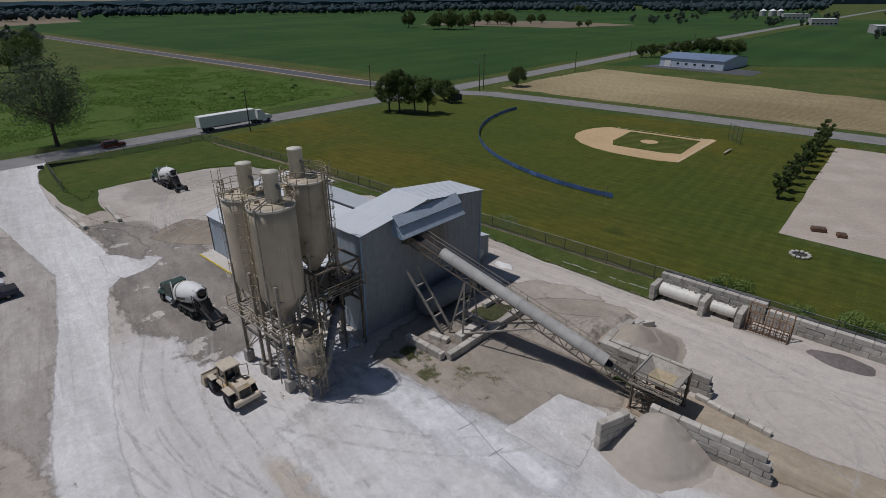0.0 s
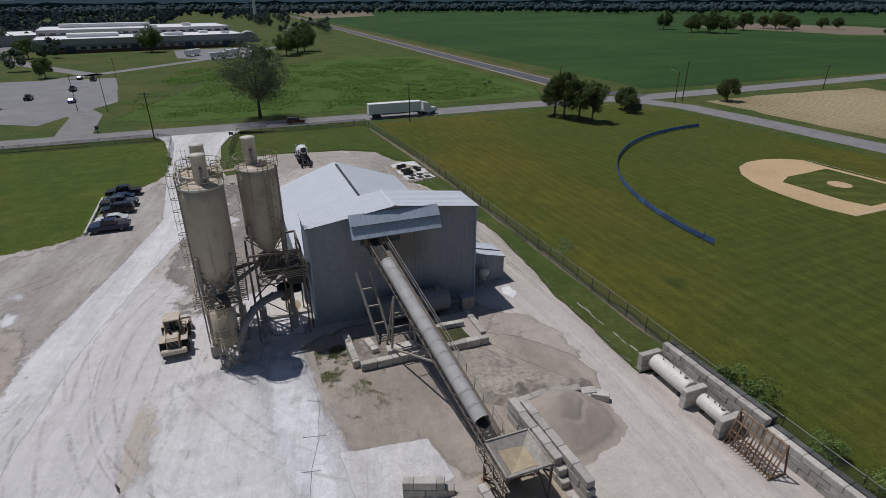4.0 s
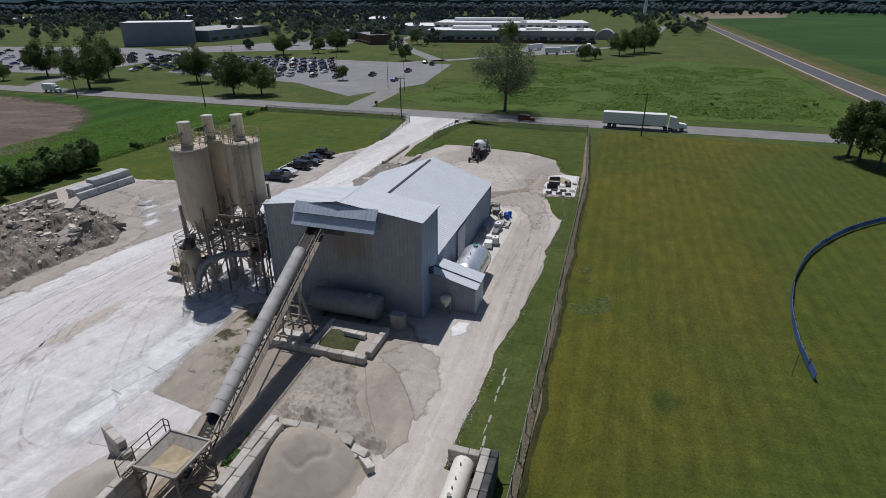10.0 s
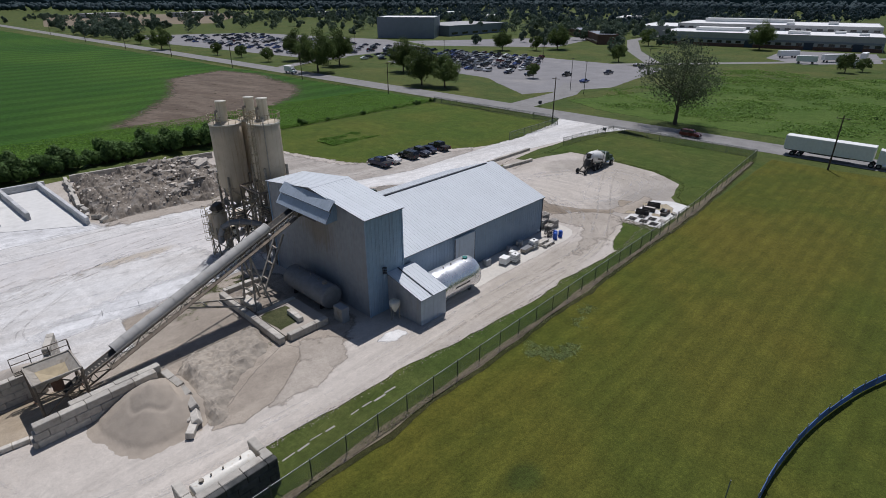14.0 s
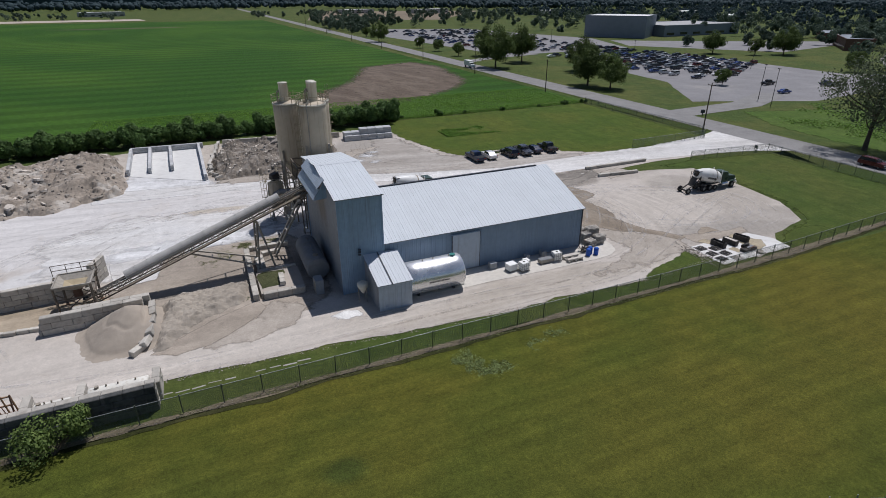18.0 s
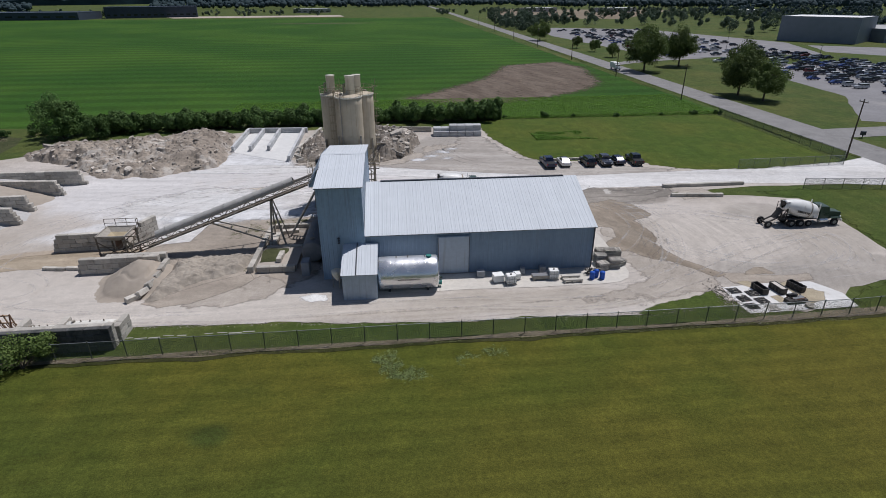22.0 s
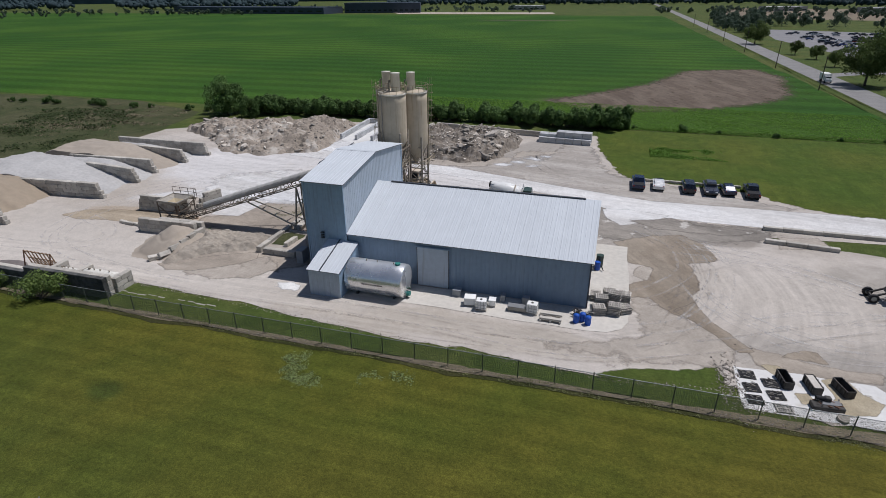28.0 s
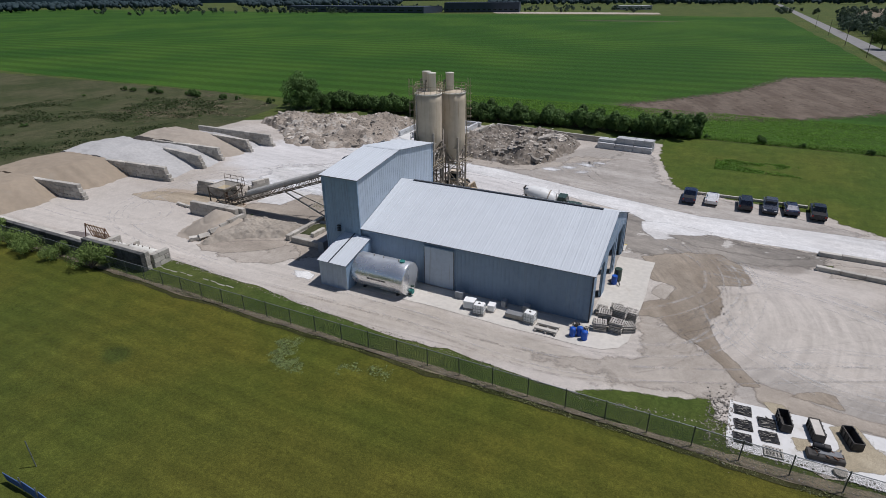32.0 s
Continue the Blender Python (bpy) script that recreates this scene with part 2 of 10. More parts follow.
M_highway = mat("dark_road", (0.085, 0.088, 0.095), 0.85, grain=3, amount=0.12)
M_line = mat("road_paint", (0.62, 0.60, 0.52), 0.7)
# grey drawn slightly to blue: distance haze put into the asphalt's colour
M_lot = mat("parking_asphalt", (0.21, 0.205, 0.21), 0.9, grain=1.5, amount=0.12, stain=(0.27, 0.26, 0.25), stain_scale=0.06)
M_infield = mat("infield_dirt", (0.48, 0.345, 0.195), 0.95, grain=1.2, amount=0.08, bump=0.2)
M_gravel_lot = mat("gravel_lot", (0.40, 0.345, 0.29), 0.95, grain=2.0, amount=0.10, stain=(0.47, 0.43, 0.37), stain_scale=0.1)


def yard_mat():
    n = Nodes("yard_gravel")
    white, pale, sand = (0.585, 0.58, 0.575), (0.47, 0.43, 0.385), (0.345, 0.295, 0.24)
    grey, damp = (0.285, 0.262, 0.235), (0.185, 0.163, 0.14)
    base = n.mix(n.ramp(n.noise(0.06, 8, 0.68), 0.36, 0.64), (0.375, 0.335, 0.29), (0.46, 0.42, 0.38))
    for x, y, rx, ry, deg, col, k, rag in (
            (-21, 12, 36, 16, -4, (0.545, 0.528, 0.516), 0.95, 0.45),
            (-6, 29, 9, 3, 20, white, 0.8, 0.6), (-24, 25.5, 12, 2.6, -12, white, 0.6, 0.6),
            (-5, 37.6, 11, 2.2, 0, (0.355, 0.29, 0.22), 0.85, 0.4),
            (-28, 47.5, 11, 3.0, -4, sand, 0.6, 0.6), (-23.5, 13.6, 6.5, 1.5, 3, (0.40, 0.345, 0.27), 0.75, 0.5),
            (-82, 24, 8, 2.6, -6, damp, 0.6, 0.7), (-72, 30, 5, 4, 30, grey, 0.7, 0.7), (-45, -2, 18, 3.0, 4, grey, 0.6, 0.7),
            (-58, -12, 9, 10, 0, grey, 0.75, 0.6), (-20, -3, 16, 3.0, 0, sand, 0.45, 0.7), (-8, 50.5, 32, 4.5, 3, (0.50, 0.46, 0.415), 0.85, 0.5), (14, 44, 22, 6, 0, pale, 0.6, 0.7), (-95, 50, 15, 4, 0, grey, 0.55, 0.8),
            (-101, 38, 10, 9, 20, (0.36, 0.325, 0.285), 0.8, 0.7), (-94, 52, 9, 3, -15, grey, 0.6, 0.6), (-103, 33, 7, 5, 0, grey, 0.5, 0.8), (-90, 40, 8, 8, 0, pale, 0.6, 0.8), (-58, 54.0, 24, 2.4, 0, (0.385, 0.345, 0.295), 0.7, 0.5), (2, 48, 24, 4.0, 8, pale, 0.7, 0.6), (-34, 52.5, 16, 2.4, 0, pale, 0.7, 0.5)):
        base = n.mix(n.math("MULTIPLY", n.blob(x, y, rx, ry, deg, 0.16, rag), k), base, col)
    # pale dried puddles with hard edges among the damp ground
    base = n.mix(n.math("MULTIPLY", n.ramp(n.noise(0.17, 6, 0.62), 0.595, 0.615), n.blob(-66, 22, 24, 9, 0)), base, (0.46, 0.435, 0.40))
    # wheel tracks: along the haul way, along the drive, and curved ones round the hall's end
    base = n.mix(n.blob(-36, 8, 76, 20, -8), base, n.tracks(base, 8))
    base = n.mix(n.blob(-20, 53, 60, 4.5, 0), base, n.vary(base, n.noise(1.0, 5, 0.6, n.scaled(n.turned(-2), (0.03, 1.3, 1))), 0.10))
    s = n.node("ShaderNodeSeparateXYZ")
    n.put(s.inputs[0], n.pos)
    dx, dy = n.math("ADD", s.outputs[0], 71.0), n.math("ADD", s.outputs[1], -39.0)
    rad = n.math("SQRT", n.math("ADD", n.math("MULTIPLY", dx, dx), n.math("MULTIPLY", dy, dy)))
    cv = n.node("ShaderNodeCombineXYZ")
    n.put(cv.inputs[0], n.math("MULTIPLY", rad, 1.5))
    n.put(cv.inputs[1], n.math("MULTIPLY", n.math("ARCTAN2", dy, dx), 1.6))
    ring = n.noise(1.0, 6, 0.65, cv.outputs[0], 0.3)
    c2 = n.vary(n.vary(base, ring, 0.13), n.ramp(n.noise(1.0, 4, 0.6, n.scaled(n.turned(-35), (0.05, 1.4, 1)), 0.8), 0.58, 0.70, 0.5, 0.25), 0.11)
    base = n.mix(n.blob(-82, 44, 22, 15, 0), base, c2)
    base = n.mix(n.math("MULTIPLY", n.ramp(n.noise(0.33, 9, 0.75), 0.57, 0.70), 0.26), base, grey)
    base = n.mix(n.math("MULTIPLY", n.ramp(n.noise(0.11, 7, 0.6, None, 0.8), 0.56, 0.66), 0.28), base, pale)
    base = n.mix(n.math("MULTIPLY", n.ramp(n.noise(0.21, 8, 0.7, None, 1.2), 0.60, 0.66), 0.2), base, sand)
    base = n.vary(base, n.noise(0.8, 8, 0.75), 0.10)
    base = n.vary(base, n.noise(4.5, 8, 0.85), 0.12)
    base = n.vary(base, n.noise(16, 4, 0.8), 0.18)
    n.bump(n.noise(5, 6, 0.7), 0.25, 0.06)
    return n.done(base, 0.92, 0, 0.2)


M_yard = yard_mat()


def patch_mat(name, a, b, spots=None, lines=0.0, deg=0.0, lo=0.2, hi=0.8, torn=1.2):
    """Gravel of another tone: two shades, spots, tyre lines."""
    n = Nodes(name)
    far = n.scaled(n.turned(deg), (0.35, 1.0, 1)) if lines else None
    c = n.mix(n.ramp(n.noise(0.16, 8, 0.68, far), 0.36, 0.64), a, b)
    if spots:
        c = n.mix(n.ramp(n.noise(0.22, 6, 0.62), 0.60, 0.625), c, spots)
    if lines:
        c = n.mix(min(1.0, lines * 9), c, n.tracks(c, deg))
    c = n.vary(c, n.noise(0.35, 7, 0.7, None, 1.0), 0.09)
    c = n.vary(c, n.noise(0.9, 8, 0.75), 0.10)
    c = n.vary(c, n.noise(4.5, 8, 0.85), 0.18)
    c = n.vary(c, n.noise(18, 4, 0.8), 0.22)
    n.bump(n.noise(5, 6, 0.7), 0.25, 0.06)
    n.tear(deg, lo, hi, torn)
    return n.done(c, 0.93, 0, 0.2)


M_yard_sand = patch_mat("sandy_ground", (0.275, 0.238, 0.198), (0.35, 0.305, 0.255), None, 0.05, 6)
M_yard_damp = patch_mat("damp_ground", (0.185, 0.168, 0.148), (0.285, 0.258, 0.226), (0.44, 0.415, 0.38), 0.10, 15)
M_yard_fan = patch_mat("damp_brown_ground", (0.195, 0.16, 0.123), (0.30, 0.256, 0.205), None, 0.12, 60)
M_yard_grey = patch_mat("grey_ground", (0.30, 0.272, 0.242), (0.41, 0.38, 0.345), None, 0.12, 10)
M_yard_loose = patch_mat("loose_sand", (0.33, 0.292, 0.25), (0.375, 0.335, 0.29))
M_yard_lime = patch_mat("spilled_lime", (0.60, 0.595, 0.58), (0.72, 0.71, 0.69), (0.34, 0.30, 0.24))
M_yard_white = patch_mat("white_ground", (0.50, 0.482, 0.462), (0.595, 0.588, 0.578), None, 0.09, 8)
M_yard_bright = patch_mat("chalk_white_ground", (0.565, 0.56, 0.556), (0.63, 0.632, 0.635), None, 0.06, 9, 0.05, 1.1)
M_yard_puddle = patch_mat("tan_puddle", (0.31, 0.265, 0.185), (0.37, 0.32, 0.235), None, 0.0, 0.0, 0.2, 0.7)
M_yard_lane = patch_mat("white_haul_way", (0.53, 0.515, 0.497), (0.595, 0.588, 0.578), None, 0.10, 9, 0.30, 0.62, 0.42)
M_yard_ochre = patch_mat("ochre_ground", (0.285, 0.232, 0.165), (0.37, 0.31, 0.235), None, 0.13, -3, 0.25, 0.7, 0.6)
M_earth = patch_mat("tilled_soil", (0.098, 0.074, 0.056), (0.155, 0.123, 0.096), None, 0.11, 70, 0.05, 1.0)


def roof_mat():
    """Pressed steel roofing: narrow ribs down the slope, faint dust."""
    n = Nodes("roof_steel")
    s = n.node("ShaderNodeSeparateXYZ")
    n.put(s.inputs[0], n.pos)
    rib = n.math("SINE", n.math("MULTIPLY", s.outputs[0], 19.6))
    o = n.node("ShaderNodeObjectInfo")
    c = n.vary((0.545, 0.578, 0.61), n.ramp(o.outputs["Random"], 0, 1, 0.25, 0.75), 0.012)
    c = n.vary(c, n.noise(0.5, 6, 0.7), 0.035)
    # troughs between the ribs darkened a little: crease shade put into the colour
    c = n.vary(c, n.ramp(rib, -1, -0.2, 0.25, 0.5), 0.035)
    n.bump(rib, 0.2, 0.02)
    return n.done(c, 0.62, 0.0, 0.22)


M_roof = roof_mat()
M_roof_edge = mat("roof_trim", (0.16, 0.17, 0.185), 0.6, grain=3)
# siding tones differ by wall side: sky light and shade put into the colour
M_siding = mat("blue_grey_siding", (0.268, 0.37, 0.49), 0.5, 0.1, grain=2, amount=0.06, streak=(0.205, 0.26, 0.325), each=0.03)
M_siding_hall_shade = mat("slate_blue_siding", (0.215, 0.29, 0.385), 0.5, 0.1, grain=2, amount=0.05, streak=(0.195, 0.25, 0.315), each=0.03)
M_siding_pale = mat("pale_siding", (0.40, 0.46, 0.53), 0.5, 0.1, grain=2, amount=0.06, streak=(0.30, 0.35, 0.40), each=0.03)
def dusty_siding():
    """Steel siding with dust, faint streaks and a brown run-off below the belt's way in."""
    n = Nodes("dusty_siding")
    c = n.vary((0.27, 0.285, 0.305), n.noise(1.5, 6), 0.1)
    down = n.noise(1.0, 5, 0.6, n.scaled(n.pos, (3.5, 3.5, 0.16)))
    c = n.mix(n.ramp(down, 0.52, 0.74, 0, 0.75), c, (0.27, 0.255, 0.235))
    m = n.node("ShaderNodeMapping")
    m.vector_type = "TEXTURE"
    n.put(m.inputs["Vector"], n.pos)
    m.inputs["Location"].default_value = (0, 38.6, 8.0)
    m.inputs["Scale"].default_value = (1e5, 3.4, 3.2)
    d = n.node("ShaderNodeVectorMath", operation="LENGTH")
    n.put(d.inputs[0], m.outputs[0])
    edge = n.math("ADD", d.outputs["Value"], n.math("MULTIPLY", n.math("SUBTRACT", down, 0.5), 1.8))
    c = n.mix(n.ramp(edge, 0.3, 1.1, 0.75, 0.0), c, (0.20, 0.165, 0.125))
    o = n.node("ShaderNodeObjectInfo")
    c = n.vary(c, n.ramp(o.outputs["Random"], 0, 1, 0.25, 0.75), 0.03)
    return n.done(c, 0.6, 0.05)


M_siding_dusty = dusty_siding()
M_trim = mat("dark_trim", (0.05, 0.055, 0.065), 0.5, grain=3)
M_door = mat("pale_door", (0.46, 0.52, 0.59), 0.55, grain=2, amount=0.06, streak=(0.33, 0.35, 0.37))
M_opening_shade = mat("bare_inside", (0.10, 0.10, 0.105), 0.9)
M_silo = mat("cream_silo_steel", (0.48, 0.41, 0.31), 0.55, 0.0, grain=1.0, amount=0.07, streak=(0.30, 0.225, 0.14), stain=(0.345, 0.285, 0.205), stain_scale=0.35, stain_cut=0.58)
M_vent = mat("filter_housing", (0.60, 0.57, 0.49), 0.55, grain=2, amount=0.07, streak=(0.45, 0.40, 0.31))
M_steel = mat("weathered_steel", (0.315, 0.282, 0.235), 0.7, 0.1, grain=3, amount=0.2, stain=(0.31, 0.265, 0.205), stain_scale=0.8, stain_cut=0.5)
M_steel_dark = mat("old_brown_steel", (0.165, 0.138, 0.110), 0.75, 0.1, grain=3, amount=0.2, stain=(0.25, 0.20, 0.15), stain_scale=0.8)
M_steel_dusty = mat("dusty_steel", (0.33, 0.305, 0.265), 0.75, 0.1, grain=3, amount=0.16, stain=(0.20, 0.155, 0.11), stain_scale=0.9, stain_cut=0.54)
M_steel_grey = mat("dusty_grey_paint", (0.19, 0.195, 0.205), 0.7, grain=2, amount=0.12, stain=(0.20, 0.19, 0.175), stain_scale=0.7)
M_rail = mat("railing_paint", (0.34, 0.29, 0.20), 0.6, 0.1, grain=4, amount=0.2)
M_rust = mat("rusty_iron", (0.16, 0.092, 0.062), 0.85, 0.2, grain=5, amount=0.25, stain=(0.20, 0.13, 0.085), stain_scale=1.5)
M_cover = mat("galvanised_cover", (0.40, 0.39, 0.37), 0.7, 0.0, grain=2, amount=0.08, each=0.06, stain=(0.36, 0.335, 0.30), stain_scale=0.6)
M_belt = mat("rubber_belt", (0.05, 0.048, 0.045), 0.9, grain=2, stain=(0.17, 0.15, 0.12), stain_scale=1.2)
M_tank = mat("aluminium_tank", (0.78, 0.79, 0.80), 0.3, 0.75, grain=0.8, amount=0.05, each=0.02, spec=0.5)
M_teal = mat("teal_paint", (0.04, 0.20, 0.18), 0.5, grain=3)
M_tan_rust = mat("light_rust", (0.26, 0.17, 0.105), 0.85, 0.1, grain=5, amount=0.25, stain=(0.33, 0.25, 0.17), stain_scale=1.5)
M_ochre = mat("ochre_sand", (0.36, 0.30, 0.20), 0.95, grain=2)
M_white_tank = mat("white_tank", (0.66, 0.64, 0.58), 0.45, grain=1.5, amount=0.06, streak=(0.50, 0.45, 0.37))
M_block = mat("concrete_block", (0.445, 0.418, 0.372), 0.92, grain=3, amount=0.12, stain=(0.29, 0.265, 0.23), stain_scale=0.7, stain_cut=0.52, bump=0.5, bump_scale=6, each=0.14)
# near-black tone: shade of the wall's +y face put into the colour, plus stains
M_block_shade = mat("stained_concrete_block", (0.10, 0.10, 0.098), 0.95, grain=3, amount=0.2, stain=(0.04, 0.043, 0.043), stain_scale=0.6, stain_cut=0.5, bump=0.5, each=0.15)
M_block_new = mat("new_concrete_block", (0.46, 0.465, 0.47), 0.9, grain=3, amount=0.08, each=0.12, bump=0.3)
M_slurry = mat("dried_slurry", (0.60, 0.595, 0.575), 0.9, grain=1.0, amount=0.06, stain=(0.50, 0.49, 0.47), stain_scale=0.3)
M_slab = mat("concrete_slab", (0.52, 0.49, 0.44), 0.88, grain=2, amount=0.08, stain=(0.42, 0.38, 0.33), stain_scale=0.4)
M_rubble = mat("rubble_soil", (0.198, 0.170, 0.140), 0.95, grain=2.5, amount=0.26, stain=(0.31, 0.283, 0.252), stain_scale=0.6, stain_cut=0.5, bump=1.0, bump_scale=2.2)
M_rubble_pale = mat("pale_rubble_soil", (0.295, 0.252, 0.207), 0.95, grain=2.5, amount=0.2, stain=(0.49, 0.455, 0.41), stain_scale=0.22, stain_cut=0.5, bump=1.0, bump_scale=2.2)
M_sandy_soil = mat("sandy_soil", (0.315, 0.278, 0.232), 0.95, grain=2.5, amount=0.16, stain=(0.37, 0.335, 0.285), stain_scale=0.5, bump=0.8, bump_scale=3)
M_chunk = mat("broken_concrete", (0.345, 0.312, 0.272), 0.92, grain=2, amount=0.15, each=0.4, island=0.4, bump=0.5)
M_sand_tan = mat("tan_sand", (0.352, 0.305, 0.252), 0.95, grain=1.2, amount=0.07, stain=(0.315, 0.272, 0.222), stain_scale=0.25, bump=0.4, bump_scale=6)
M_sand = mat("grey_sand", (0.375, 0.335, 0.29), 0.95, grain=1.2, amount=0.06, stain=(0.42, 0.385, 0.34), stain_scale=0.25, bump=0.3, bump_scale=8)
M_sand_brown = mat("brown_sand", (0.295, 0.242, 0.182), 0.95, grain=1.2, amount=0.07, stain=(0.30, 0.255, 0.20), stain_scale=0.25, bump=0.4, bump_scale=6)
M_grit = mat("dark_grit", (0.155, 0.135, 0.128), 0.95, grain=3, amount=0.2, bump=0.4, bump_scale=9)
M_stone = mat("crushed_stone", (0.41, 0.40, 0.388), 0.95, grain=2, amount=0.1, bump=0.6, bump_scale=7)
M_mould_slab = mat("white_concrete_slab", (0.60, 0.592, 0.575), 0.88, grain=2, amount=0.06, stain=(0.47, 0.45, 0.41), stain_scale=0.5, bump=0.2)
M_wood = mat("grey_timber", (0.37, 0.345, 0.31), 0.85, grain=5, amount=0.18, each=0.2)
M_black = mat("black_rubber", (0.022, 0.022, 0.024), 0.8, grain=6)
M_dark_iron = mat("dark_iron", (0.068, 0.064, 0.06), 0.7, 0.3, grain=5, amount=0.25, stain=(0.11, 0.085, 0.065), stain_scale=2)
M_galv = mat("galvanised_wire", (0.26, 0.275, 0.275), 0.5, 0.6, grain=5)
M_white = mat("white_paint", (0.78, 0.78, 0.76), 0.4, grain=2, amount=0.05)
M_red = mat("red_paint", (0.30, 0.03, 0.025), 0.35)
M_blue = mat("blue_plastic", (0.02, 0.09, 0.42), 0.4, grain=3)
M_yellow = mat("yellow_paint", (0.62, 0.47, 0.07), 0.6, grain=2, amount=0.15)
M_orange = mat("faded_yellow_paint", (0.40, 0.30, 0.175), 0.6, grain=3, amount=0.12, stain=(0.44, 0.40, 0.345), stain_scale=1.0, stain_cut=0.42)
M_green_paint = mat("dark_green_paint", (0.035, 0.062, 0.048), 0.35, grain=3, stain=(0.14, 0.135, 0.12), stain_scale=1.5, stain_cut=0.6, spec=0.5)
M_drum = mat("white_drum_paint", (0.72, 0.72, 0.70), 0.42, grain=1.5, amount=0.05, stain=(0.50, 0.47, 0.43), stain_scale=0.8, stain_cut=0.56)
M_glass = mat("dark_glass", (0.02, 0.025, 0.03), 0.08, spec=0.6)
M_bark = mat("bark", (0.085, 0.068, 0.052), 0.95, grain=6, amount=0.2)
M_crete = mat("old_concrete", (0.33, 0.315, 0.29), 0.9, grain=3, amount=0.12, streak=(0.24, 0.22, 0.19))
M_weed_pale = mat("pale_weeds", (0.130, 0.160, 0.062), 0.95, island=0.3, grain=2, spec=0.05)
M_weed = mat("weeds", (0.120, 0.128, 0.052), 0.85, island=0.3, grain=2)


def leaf_mat(name, color, dark):
    n = Nodes(name)
    g = n.node("ShaderNodeNewGeometry")
    c = n.mix(g.outputs["Random Per Island"], color, dark)
    o = n.node("ShaderNodeObjectInfo")
    c = n.vary(c, n.ramp(o.outputs["Random"], 0, 1, 0.25, 0.75), 0.16)
    c = n.vary(c, n.noise(0.5, 3), 0.15)
    m = n.done(c, 0.75, 0, 0.2)
    thin = n.node("ShaderNodeBsdfTranslucent")
    n.put(thin.inputs["Color"], c)
    both = n.node("ShaderNodeMixShader")
    both.inputs[0].default_value = 0.38
    n.t.links.new(n.b.outputs[0], both.inputs[1])
    n.t.links.new(thin.outputs[0], both.inputs[2])
    n.t.links.new(both.outputs[0], n.t.nodes["Material Output"].inputs["Surface"])
    return m


M_blue_pad = leaf_mat("blue_fence_cloth", (0.135, 0.23, 0.47), (0.11, 0.19, 0.40))
M_leaf = leaf_mat("tree_leaves", (0.118, 0.158, 0.050), (0.074, 0.112, 0.034))
M_leaf_bush = leaf_mat("bush_leaves", (0.110, 0.185, 0.056), (0.070, 0.125, 0.038))
# leaves of distant trees: the blue haze of distance is put into their colour
M_leaf_far_hazed = leaf_mat("far_leaves", (0.115, 0.158, 0.108), (0.082, 0.122, 0.090))
M_far_woods_hazed = leaf_mat("far_wood_leaves", (0.058, 0.094, 0.104), (0.040, 0.066, 0.078))
M_leaf_grey = leaf_mat("thin_leaves", (0.125, 0.150, 0.088), (0.070, 0.090, 0.052))
M_leaf_light = leaf_mat("light_bush_leaves", (0.200, 0.270, 0.080), (0.120, 0.180, 0.050))
M_leaf_meadow = leaf_mat("meadow_leaves", (0.135, 0.225, 0.045), (0.100, 0.170, 0.036))
M_leaf_scrub = leaf_mat("scrub_leaves", (0.070, 0.098, 0.036), (0.044, 0.066, 0.024))
M_leaf_crop = leaf_mat("crop_leaves", (0.125, 0.235, 0.032), (0.085, 0.172, 0.022))


